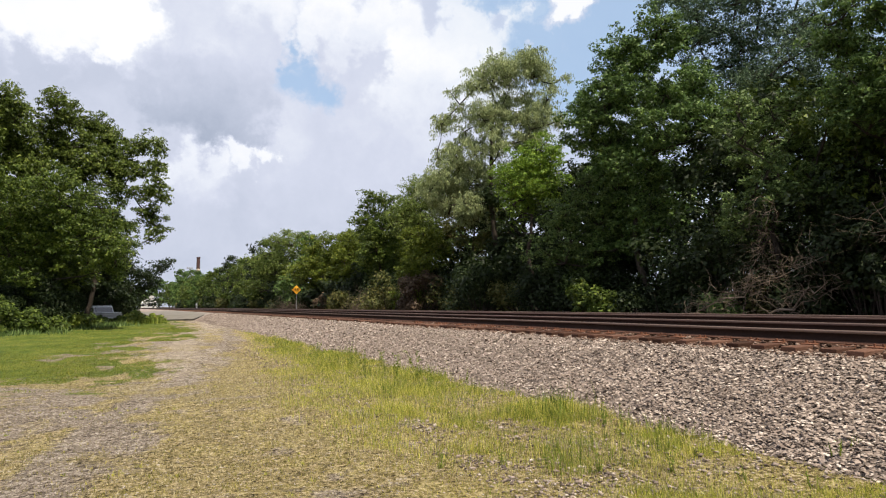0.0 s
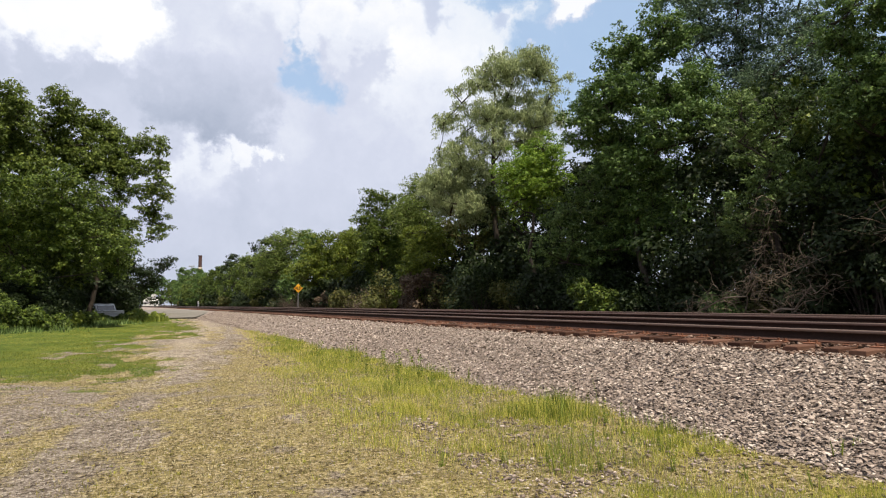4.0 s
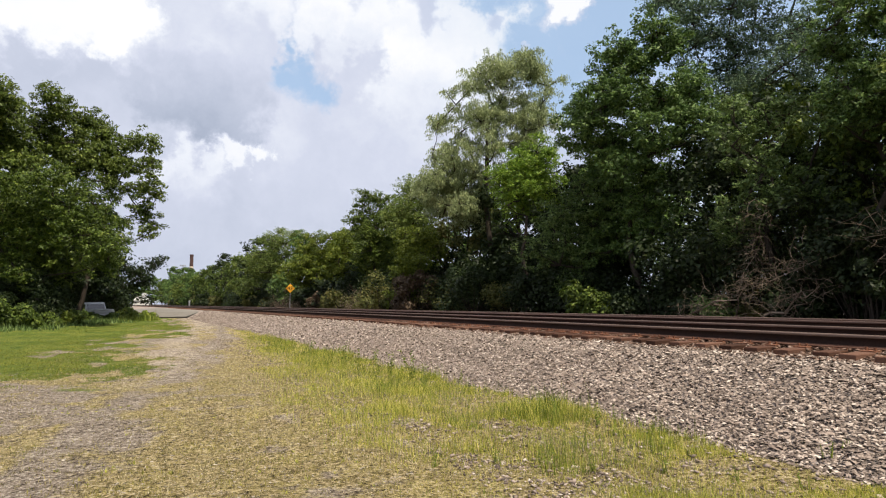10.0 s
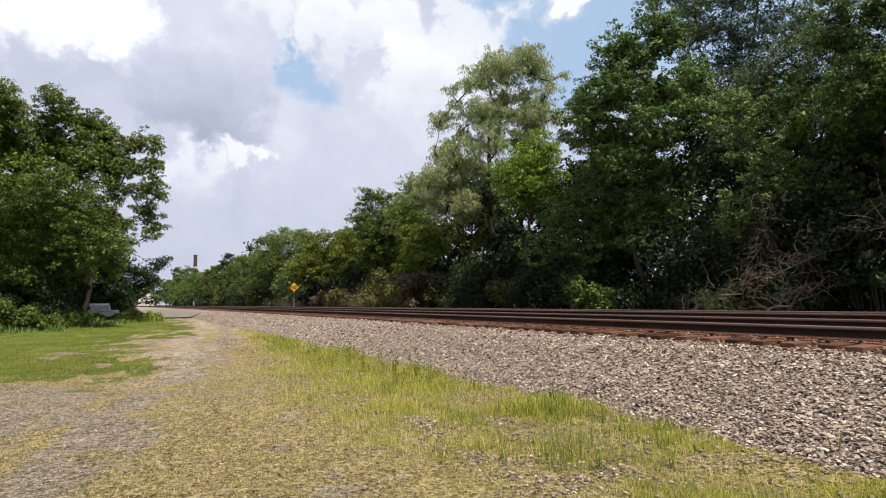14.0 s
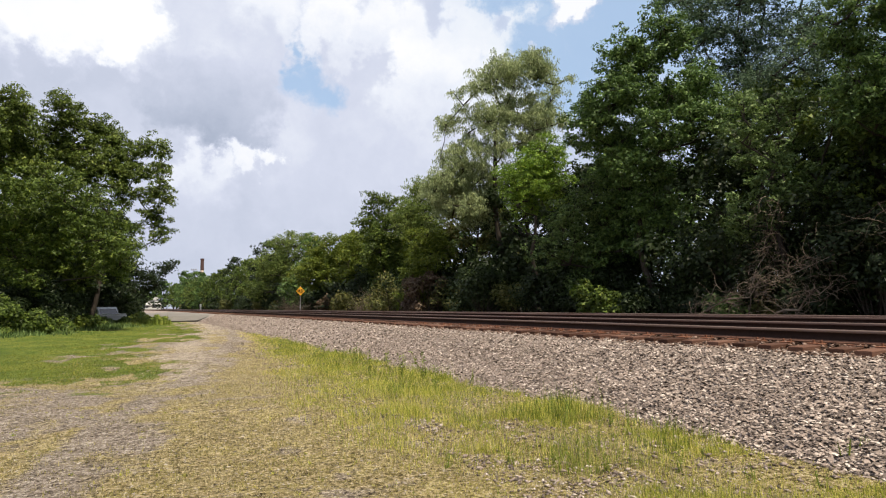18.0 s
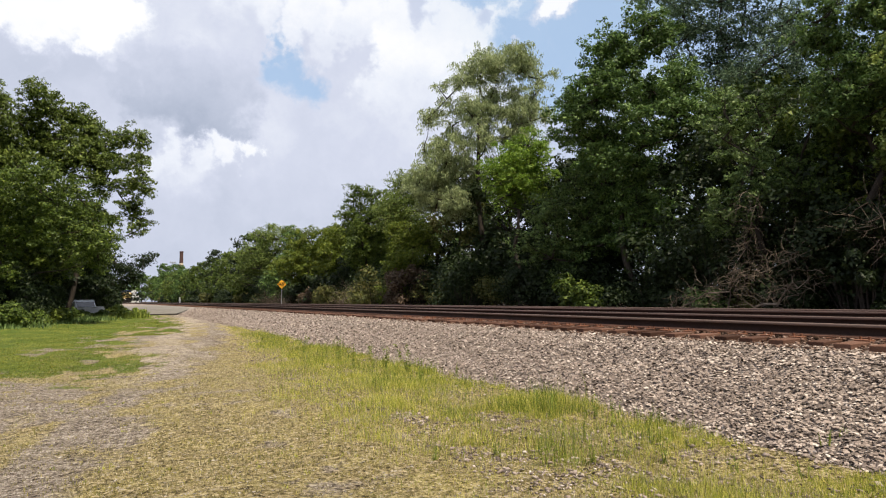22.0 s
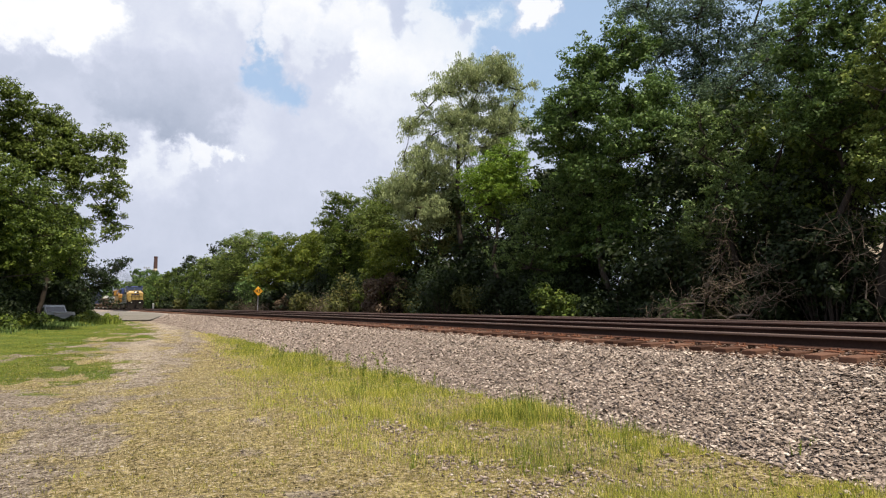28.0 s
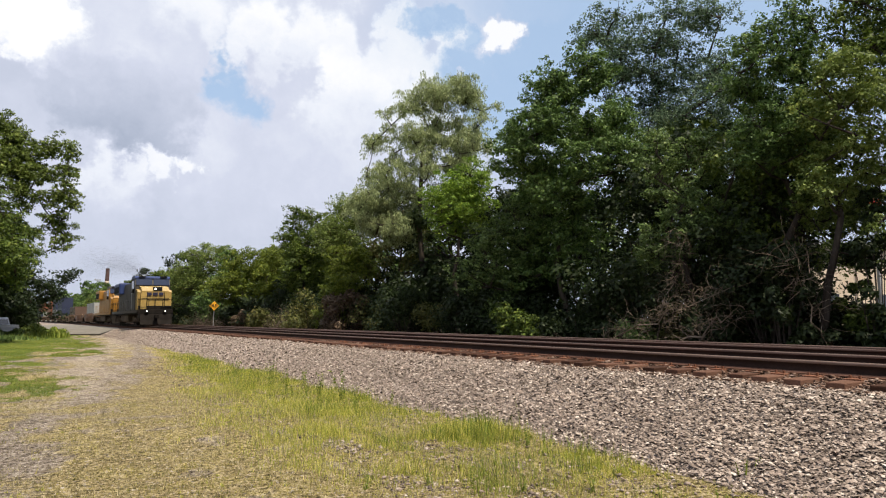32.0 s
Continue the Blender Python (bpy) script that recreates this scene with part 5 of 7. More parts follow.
for x, y, h, w in ((25, 395, 22, 17), (15, 425, 16, 14), (8, 440, 18, 15), (1, 445, 14, 16), (-6, 440, 12, 16), (20, 430, 24, 16), (-20, 430, 16, 20), (40, 400, 17, 18), (36, 300, 16, 15), (48, 340, 17, 16), (30, 345, 14, 14), (62, 300, 16, 18)):
    seed += 1
    tree("distant_tree", "hazy green tree far behind the railway", x, y, h, w, 1.0, M_ELM, 3000, 0.95, seed, 0.0, 50)
# second rank behind the row, closing the wood
for i, (r, y) in enumerate([(27, 20), (31, 30), (27, 42), (29, 52), (28, 64), (30, 76), (27, 88), (28, 100)]):
    seed += 1
    tree("woodland_tree", "dark broadleaf tree standing deeper in the wood", r, y, rng.uniform(9.0, 11.5), rng.uniform(8.0, 10.0), 1.0, M_ELM if i % 2 else M_MAPLE, 5000, 0.38, seed, 0.0, 60)

# undergrowth along the edge of the wood, mostly in leaves coloured dark for shade
y = 3.5
while y < 120:
    seed += 1
    r = (19.4 if y < 104 else 17.8) + rng.uniform(-0.4, 0.8)
    h = rng.uniform(1.4, 3.2)
    if 7.0 < y < 11.0:      # a gap with a view through the wood
        h = 1.0
    near = y < 60
    bush("undergrowth_bush", "dark green undergrowth bush at the edge of the wood", r + float(bend(y)), y, h, rng.uniform(3.0, 4.6), (M_SHADE, M_SHADE, M_OLIVE, M_SHADE)[int(rng.integers(0, 4))], 3600 if near else 1500, 0.13 if near else 0.26, seed, 2.6)
    y += rng.uniform(1.9, 2.8) * (1 if near else 1.7)
# taller shrubs between the trunks, their shade painted into the leaf colour
y = 5.0
while y < 110:
    seed += 1
    if 6.6 < y < 12.2:
        y += 1.2
        continue
    bush("undergrowth_bush", "tall shaded shrub between the trunks", 20.5 + rng.uniform(-0.6, 1.6) + float(bend(y)), y, rng.uniform(4.5, 7.0), rng.uniform(4.5, 6.0), M_SHADE, 4000 if y < 60 else 2000, 0.2 if y < 60 else 0.33, seed, 3.5)
    y += rng.uniform(2.8, 4.2)
# the darkest of these bushes have shade put into their leaf colour
for r, y, h, w, leaf in [(17.9, 22.6, 1.9, 2.2, M_MAPLE), (19.0, 27.6, 4.0, 3.4, M_SHADE), (19.0, 24.0, 3.0, 3.4, M_SHADE), (18.2, 17.0, 1.2, 1.6, M_SHADE), (17.3, 46.0, 3.2, 4.5, M_OLIVE), (17.5, 57.0, 2.6, 4.0, M_OLIVE), (18.0, 33.0, 3.4, 3.6, M_SHADE), (18.0, 12.6, 1.2, 1.8, M_SHADE), (19.6, 13.4, 6.5, 4.6, M_SHADE), (19.8, 16.5, 7.0, 5.0, M_SHADE), (19.2, 11.4, 5.0, 3.4, M_SHADE), (23.0, 13.4, 6.5, 4.0, M_SHADE), (26.0, 16.0, 8.0, 4.5, M_ELM), (26.5, 17.5, 8.5, 5.0, M_ELM), (19.5, 118, 2.6, 5.0, M_OLIVE), (20.1, 129, 4.1, 5.0, M_SHADE), (20.7, 140, 3.6, 5.0, M_SHADE), (19.8, 151, 3.1, 5.0, M_OLIVE), (20.4, 162, 2.6, 5.0, M_SHADE), (19.5, 173, 4.1, 5.0, M_SHADE), (20.1, 184, 3.6, 5.0, M_OLIVE), (20.7, 195, 3.1, 5.0, M_SHADE), (19.8, 206, 2.6, 5.0, M_SHADE), (20.4, 217, 4.1, 5.0, M_OLIVE), (19.5, 228, 3.6, 5.0, M_SHADE), (20.1, 239, 3.1, 5.0, M_SHADE), (20.7, 250, 2.6, 5.0, M_OLIVE), (20.6, 12.6, 5.0, 3.0, M_SHADE), (20.4, 9.6, 2.2, 2.2, M_SHADE), (19.4, 8.5, 6.2, 1.7, M_SHADE), (18.4, 11.0, 6.0, 2.0, M_SHADE), (18.0, 10.35, 4.6, 1.5, M_SHADE), (20.0, 9.2, 3.0, 1.2, M_MAPLE), (23.6, 13.4, 8.0, 3.6, M_SHADE), (19.6, 5.8, 6.0, 3.4, M_SHADE), (17.7, 40.5, 4.0, 3.2, M_WITHERED), (18.0, 43.5, 3.0, 2.6, M_WITHERED), (18.2, 66.0, 2.2, 3.0, M_WITHERED), (17.6, 15.4, 1.0, 1.4, M_ELM), (18.6, 12.9, 2.6, 2.0, M_SHADE), (18.8, 11.2, 3.6, 1.8, M_SHADE)]:
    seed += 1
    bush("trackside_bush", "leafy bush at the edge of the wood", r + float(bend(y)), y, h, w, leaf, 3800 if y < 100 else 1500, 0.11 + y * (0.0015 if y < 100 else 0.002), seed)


def brush(name, label, x, y, z, length, height, n, seed, heading=0.0, depth=2.5):
    """Dead branches fallen and tangled together."""
    rng = np.random.default_rng(seed)
    thing = tagged(new(name), label, "dead branches")
    thing.location, thing.rotation_euler = (x, y, z), (0, 0, heading)
    segs = []
    for i in range(n):
        u = rng.uniform(0, 1)
        p = np.array([rng.uniform(-depth / 2, depth / 2), (u - 0.5) * length, rng.uniform(0, 0.25) * height])
        d = np.array([rng.normal(0, 0.3), rng.normal(-0.55, 0.5), abs(rng.normal(0.55, 0.35))])
        d /= np.linalg.norm(d)
        s = height * rng.uniform(0.35, 1.0) * (0.45 + 0.55 * u) / 3
        r = rng.uniform(0.005, 0.02)
        for k in range(4):
            q = p + d * s
            segs.append((p, q, r, r * 0.7))
            if k:
                for _ in range(2):
                    e = q + (d + rng.normal(0, 0.7, 3)) * s * 0.5
                    segs.append((q, e, r * 0.5, r * 0.2))
            p, r = q, r * 0.7
            d = d + rng.normal(0, 0.42, 3)
            d[2] -= 0.22
            d /= np.linalg.norm(d)
    v, f = tubes(segs, 4)
    v[:, 2] = np.maximum(v[:, 2], 0.01)
    piece("twig_tangle", fast_mesh("twig_tangle", v, f, M_TWIG), thing, label="bare grey-brown twigs")["kind"] = "stuff"
    return thing


def fallen_limb(name, label, p, q, n, reach, droop, seed, thick=0.07):
    """A dead limb from p to q with bare twigs hanging off it."""
    rng = np.random.default_rng(seed)
    thing = tagged(new(name), label, "dead branches")
    thing.location = p
    axis = np.array(q) - np.array(p)
    pts = [axis * u + rng.normal(0, 0.12, 3) * min(1, 4 * u) for u in np.linspace(0, 1, 8)]
    pts[0][2] = 0.0
    segs = [(pts[i], pts[i + 1], thick * (1 - i / 9), thick * (1 - (i + 1) / 9)) for i in range(7)]
    for i in range(n):
        u = rng.uniform(0.0, 1.0)
        a = axis * u + rng.normal(0, 0.18, 3)
        d = np.array([rng.normal(0, 0.6), rng.normal(0.1, 0.8), rng.normal(0.35, 0.6)])
        d /= np.linalg.norm(d)
        s, r = reach * rng.uniform(0.35, 1.0) / 5, rng.uniform(0.006, 0.016)
        for k in range(5):
            b = a + d * s
            segs.append((a, b, r, r * 0.72))
            if rng.uniform() < 0.7:
                segs.append((b, b + (d + rng.normal(0, 0.7, 3)) * s * 0.8, r * 0.5, r * 0.2))
            a, r = b, r * 0.72
            d = d + rng.normal(0, 0.3, 3) - np.array((0, 0, droop))
            d /= np.linalg.norm(d)
    v, f = tubes(segs, 4)
    v[:, 2] = np.maximum(v[:, 2], float(ground_z(p[0], p[1])) - p[2] + 0.01)
    piece("twig_tangle", fast_mesh("twig_tangle", v, f, M_TWIG), thing, label="bare grey-brown twigs")["kind"] = "stuff"
    return thing


fallen_limb("fallen_limb", "long dead limb sloping down from the trees to the track", (16.75, 16.1, 1.0), (17.4, 11.5, 2.9), 140, 1.0, 0.25, 5, 0.03)
fallen_limb("fallen_limb", "short broken dead limb beside the sloping one", (16.9, 13.2, 0.94), (17.3, 11.4, 2.0), 70, 1.2, 0.15, 6, 0.05)
fallen_limb("hanging_vines", "dry bare vines hanging in the foliage", (17.6, 14.6, 0.94), (17.4, 13.2, 4.6), 85, 1.3, 0.5, 7, 0.022)
fallen_limb("bare_branch", "bare dead limb reaching out of the shade", (18.6, 9.3, 0.94), (17.3, 10.0, 4.0), 60, 1.9, 0.1, 15, 0.03)
brush("brush_pile", "small heap of dry brown branches", 17.2 - 0.35, 50.0, 0.9, 7.0, 2.4, 220, 8)
brush("brush_pile", "low tangle of pale dry branches", 17.2 - 0.89, 80.0, 0.9, 12.0, 2.4, 200, 9)

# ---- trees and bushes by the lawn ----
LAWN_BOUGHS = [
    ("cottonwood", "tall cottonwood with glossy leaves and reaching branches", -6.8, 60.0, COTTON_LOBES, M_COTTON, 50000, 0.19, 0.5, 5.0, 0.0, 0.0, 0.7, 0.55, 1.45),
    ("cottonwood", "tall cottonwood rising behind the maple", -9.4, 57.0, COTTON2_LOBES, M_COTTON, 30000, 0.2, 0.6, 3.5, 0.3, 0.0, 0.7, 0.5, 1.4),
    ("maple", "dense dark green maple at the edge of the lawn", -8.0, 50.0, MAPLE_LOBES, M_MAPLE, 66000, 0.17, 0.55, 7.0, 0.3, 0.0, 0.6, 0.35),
    # leaves coloured dark for the shaded underside of this tree
    ("broadleaf_tree", "low tree reaching towards the line", -1.1, 84.0, LOWTREE_LOBES, M_SHADE, 12000, 0.24, 0.6, 2.0, 0.3, 0.0, 0.7, 0.4),
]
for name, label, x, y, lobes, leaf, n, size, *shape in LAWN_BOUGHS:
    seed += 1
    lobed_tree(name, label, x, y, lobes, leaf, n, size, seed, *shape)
# both trees by the pickup have shade painted into their leaves
LAWN_TREES = [
    ("cottonwood", "shaded cottonwood standing behind the maple", -8.4, 57.0, 13.0, 8.0, 2.0, M_COTTON, 14000, 0.27, 0.0, 80),
    ("broadleaf_tree", "low shaded tree over the parked pickup", -5.6, 62.6, 9.5, 7.6, 2.4, M_SHADE, 15000, 0.26, 0.0, 70),
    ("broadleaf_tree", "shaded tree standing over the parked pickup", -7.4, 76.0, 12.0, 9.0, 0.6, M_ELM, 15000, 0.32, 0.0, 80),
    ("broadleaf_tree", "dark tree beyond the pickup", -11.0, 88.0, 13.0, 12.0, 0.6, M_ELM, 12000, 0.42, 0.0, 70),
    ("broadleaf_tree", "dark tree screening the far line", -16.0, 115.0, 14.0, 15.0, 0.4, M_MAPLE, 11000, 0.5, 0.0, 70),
    ("broadleaf_tree", "dark tree closing the shade behind the pickup", -4.0, 71.0, 11.5, 6.5, 1.6, M_SHADE, 16000, 0.24, 0.0, 80),
    ("broadleaf_tree", "dark tree screening the far line", -9.5, 135.0, 10.0, 12.0, 0.3, M_ELM, 9000, 0.5, 0.0, 60),
]
for name, label, x, y, h, w, b, leaf, n, size, droop, clumps in LAWN_TREES:
    seed += 1
    tree(name, label, x, y, h, w, b, leaf, n, size, seed, droop, clumps)
# shrubs under the crowns get the leaf whose colour holds the shade
LAWN_BUSHES = [
    (-7.7, 44.0, 2.9, 2.6, M_MAPLE), (-6.5, 45.5, 2.0, 2.2, M_MAPLE), (-5.6, 47.5, 1.5, 2.4, M_MAPLE), (-5.0, 50.0, 1.3, 2.4, M_WEED), (-4.6, 53.0, 1.3, 2.4, M_MAPLE), (-4.4, 57.0, 0.9, 2.2, M_WEED), (-4.6, 60.5, 1.4, 1.8, M_MAPLE), (-2.2, 64.4, 1.0, 1.6, M_MAPLE),
    (-3.5, 63.4, 0.95, 2.4, M_MAPLE), (-1.5, 65.5, 0.8, 1.8, M_WEED), (-0.6, 66.0, 1.4, 2.2, M_WEED), (0.8, 68.0, 1.0, 2.2, M_WEED),
    (-5.6, 49.8, 4.6, 3.2, M_SHADE), (-7.6, 50.5, 4.2, 3.4, M_SHADE), (-9.4, 50.0, 4.5, 3.6, M_SHADE), (-6.6, 54.0, 4.6, 3.0, M_SHADE), (-8.4, 51.5, 4.4, 3.4, M_SHADE), (-5.9, 57.4, 6.0, 2.6, M_SHADE), (-7.0, 55.0, 6.0, 4.5, M_SHADE),
    (-9.2, 52.5, 5.5, 5.0, M_SHADE), (-8.2, 54.0, 4.5, 4.0, M_SHADE), (-9.6, 55.0, 4.2, 5.0, M_SHADE), (-6.6, 59.5, 4.6, 3.0, M_SHADE), (-7.2, 62.0, 4.0, 3.4, M_SHADE), (-8.0, 64.0, 3.5, 4.4, M_SHADE), (-8.5, 70.0, 7.0, 7.0, M_SHADE),
    (-5.6, 73.0, 8.0, 6.5, M_SHADE), (-2.9, 73.5, 4.5, 4.2, M_SHADE), (-5.5, 74.5, 6.5, 6.0, M_SHADE), (-2.3, 76.0, 6.0, 3.4, M_SHADE), (-3.8, 77.0, 6.5, 5.0, M_SHADE), (-2.6, 79.0, 5.0, 2.4, M_SHADE), (-3.3, 80.0, 6.0, 4.0, M_SHADE), (-2.1, 85.0, 5.5, 2.4, M_SHADE), (-2.9, 88.0, 5.2, 3.4, M_SHADE)]
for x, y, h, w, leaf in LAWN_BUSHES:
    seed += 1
    bush("lawn_bush", "dark shrub in the shade under the trees" if leaf is M_SHADE else "leafy green weeds at the rim of the lawn", x, y, h, w, leaf, 5000 if y < 60 else 2500, 0.15 if y < 60 else 0.22, seed)


# ---- grass ----
BLADE_V = np.array([(-0.5, 0, 0), (0.5, 0, 0), (0.32, 0.1, 0.55), (-0.32, 0.1, 0.55), (0.0, 0.38, 1.0)])


def blades(name, label, n, xf, y0, y1, h, w, material, seed, power=1.5, keep=None, zf=ground_z, lie=0.28, uneven=0.0, simple=False):
    rng = np.random.default_rng(seed)
    y = y0 + (y1 - y0) * rng.uniform(0, 1, n) ** power
    x = xf(rng, y)
    if keep is not None:
        k = keep(rng, x, y)
        x, y = x[k], y[k]
    n = len(x)
    a = rng.uniform(0, 2 * math.pi, n)
    t = rng.normal(0, lie, n)
    hh = h * rng.lognormal(0, 0.35, n) * (1 + uneven * (np.sin(x * 2.3 + 2 * np.sin(y * 1.1)) + np.sin(y * 2.9 + x)))
    hh = hh * (0.6 + 0.4 * ease(y, 3.4, 6.5))       # trodden shorter at the near end
    ww = w * (1 + 0.03 * y)
    ca, sa = np.cos(a), np.sin(a)
    V = np.empty((n, 5, 3))
    for k, (bx, by, bz) in enumerate(BLADE_V):
        lx, ly, lz = bx * ww, (by * 0.8 + t * bz) * hh, bz * hh * np.cos(t)
        V[:, k, 0], V[:, k, 1], V[:, k, 2] = x + ca * lx - sa * ly, y + sa * lx + ca * ly, lz
    V[:, :, 2] += (zf(x, y) - 0.01)[:, None]
    i = np.arange(n) * 5
    if simple:
        V = V[:, (0, 1, 4)]
        i = np.arange(n) * 3
        return tagged(new(name, fast_mesh(name, V.reshape(-1, 3), np.stack([i, i + 1, i + 2], 1), material)), label, "grass", kind="stuff")
    F = np.concatenate([np.stack([i, i + 1, i + 2], 1), np.stack([i, i + 2, i + 3], 1), np.stack([i + 3, i + 2, i + 4], 1)])
    return tagged(new(name, fast_mesh(name, V.reshape(-1, 3), F, material)), label, "grass", kind="stuff")


def patchy(scale, level, seed_):
    off = seed_ * 7.3

    def keep(rng, x, y):
        v = np.sin(x * scale + off + 1.7 * np.sin(y * scale * 0.8)) + np.sin(y * scale * 1.3 - off + 1.3 * np.sin(x * scale * 1.1)) + 0.6 * np.sin((x + y) * scale * 2.7)
        return v + rng.normal(0, 0.45, len(x)) > level
    return keep


def grown(field, amount=1.0):
    """Keeps a blade with the chance that the plant cover gives it."""
    return lambda rng, x, y: rng.uniform(0, 1, len(x)) < amount * field(x, y)


def across(a, b, k=0.0):
    return lambda rng, y: rng.uniform(a, b, len(y)) + k * y


blades("verge_grass", "yellow-green grass along the foot of the ballast", 640000, across(1.2, 6.0), 2.2, 43, 0.078, 0.0048, M_GRASS, 11, 1.6, grown(verge_cover), uneven=0.3, simple=True)
blades("verge_grass", "taller green grass in clumps at the foot of the ballast", 44000, across(3.6, 5.9), 4.8, 30, 0.15, 0.0055, M_WEED, 12, 1.5, lambda rng, x, y: rng.uniform(0, 1, len(x)) < verge_cover(x, y) * ease(vnoise(x, y, 0.35, 15), 0.38, 0.7), uneven=0.25)
blades("verge_grass", "bleached dry stalks among the verge grass", 190000, across(1.2, 6.0), 2.2, 40, 0.075, 0.0045, M_DRY, 18, 1.6, lambda rng, x, y: rng.uniform(0, 1, len(x)) < ease(verge_cover(x, y), 0.02, 0.4) * ease(vnoise(x, y, 0.7, 20), 0.45, 0.65), lie=0.5, uneven=0.3, simple=True)
blades("dry_grass", "short matted straw-coloured turf", 620000, across(-2.6, 4.8, 0.03), 2.6, 30, 0.024, 0.012, M_DRY, 13, 1.9, lambda rng, x, y: rng.uniform(0, 1, len(x)) < (0.12 + 0.88 * turf_cover(x, y)) * ease(y, 30, 10) * (0.12 + 0.88 * ease(vnoise(x, y, 0.12, 16), 0.4, 0.62)), lie=1.1, simple=True)
blades("dry_grass", "sparse greenish turf in the worn ground", 330000, across(-2.6, 4.8, 0.03), 2.6, 30, 0.027, 0.01, M_TURF, 14, 1.9, lambda rng, x, y: rng.uniform(0, 1, len(x)) < (0.05 + 0.95 * turf_cover(x, y)) * ease(y, 30, 10) * ease(vnoise(x, y, 0.14, 17) + 0.3 * verge_cover(x, y) + 0.5 * (vnoise(x, y, 1.1, 23) - 0.5), 0.48, 0.68), lie=1.0, simple=True)


def tufts(name, label, n, k, xf, y0, y1, h, w, material, seed, power, keep):
    """Small tussocks: k splayed blades round each of n roots."""
    rng = np.random.default_rng(seed)
    y = y0 + (y1 - y0) * rng.uniform(0, 1, n) ** power
    x = xf(rng, y)
    q = keep(rng, x, y)
    x, y = x[q], y[q]
    s = rng.lognormal(0, 0.4, len(x))
    x, y, s = np.repeat(x, k), np.repeat(y, k), np.repeat(s, k)
    m = len(x)
    a = rng.uniform(0, 2 * math.pi, m)
    reach, hh = h * s * rng.uniform(0.2, 1.1, m), h * s * rng.uniform(0.35, 1.0, m)
    rx, ry = x + np.cos(a) * reach * 0.35, y + np.sin(a) * reach * 0.35
    z = ground_z(x, y) - 0.005
    ww = w * (1 + 0.04 * y) / 2
    V = np.stack([np.stack([rx - np.sin(a) * ww, ry + np.cos(a) * ww, z], 1), np.stack([rx + np.sin(a) * ww, ry - np.cos(a) * ww, z], 1),
                  np.stack([x + np.cos(a) * reach, y + np.sin(a) * reach, z + hh], 1)], 1)
    i = np.arange(m) * 3
    return tagged(new(name, fast_mesh(name, V.reshape(-1, 3), np.stack([i, i + 1, i + 2], 1), material)), label, "grass", kind="stuff")


tufts("dry_tussock", "small dry tussocks in the worn ground", 5000, 9, across(-1.4, 4.8, 0.02), 3.0, 26, 0.024, 0.008, M_DRY, 31, 1.6, lambda rng, x, y: rng.uniform(0, 1, len(x)) < turf_cover(x, y) * ease(y, 26, 10))
tufts("green_tussock", "small green tussocks in the worn ground", 1500, 9, across(-2.4, 4.8, 0.02), 3.0, 26, 0.03, 0.008, M_GRASS, 32, 1.6, lambda rng, x, y: rng.uniform(0, 1, len(x)) < ease(vnoise(x, y, 0.8, 18), 0.5, 0.7) * ease(y, 26, 10))
blades("lawn_grass", "short mown green lawn", 150000, lambda rng, y: rim_x(y) + 0.8 - rng.exponential(3.0, len(y)), 13.5, 70, 0.034, 0.013, M_LAWN, 15, 1.6, lambda rng, x, y: rng.uniform(0, 1, len(x)) < lawn_cover(x, y) ** 1.5 * ease(y, 70, 30) * (0.25 + 0.75 * ease(vnoise(x, y * 0.7, 1.6, 19), 0.35, 0.6)), lie=0.8, simple=True)


blades("lawn_grass", "yellowed patches in the mown lawn", 60000, lambda rng, y: rim_x(y) + 0.8 - rng.exponential(3.0, len(y)), 13.0, 70, 0.034, 0.011, M_LAWNDRY, 19, 1.6, lambda rng, x, y: rng.uniform(0, 1, len(x)) < lawn_cover(x, y) * ease(y, 70, 30) * ease(vnoise(x, y * 0.7, 1.8, 21), 0.48, 0.66), lie=0.8, simple=True)
blades("rim_weeds", "tall yellow-green weeds along the rim of the lawn", 16000, lambda rng, y: np.interp(y, [40, 52, 62, 70], [-8.0, -5.6, -2.6, -0.8]) + rng.normal(0, 1.1, len(y)), 40, 67, 0.2, 0.03, M_FRESH, 16, 0.8, patchy(1.3, -0.9, 10), uneven=0.25, simple=True)
blades("rim_weeds", "rank pale grass heaped before the asphalt pad", 20000, lambda rng, y: rng.uniform(-3.6, 1.9, len(y)), 62, 71, 0.24, 0.025, M_WEED, 17, 1.0, lambda rng, x, y: (np.hypot((x + 0.6) / 2.4, (y - 66.5) / 4.0) + rng.normal(0, 0.15, len(x)) < 1.0), uneven=0.3)


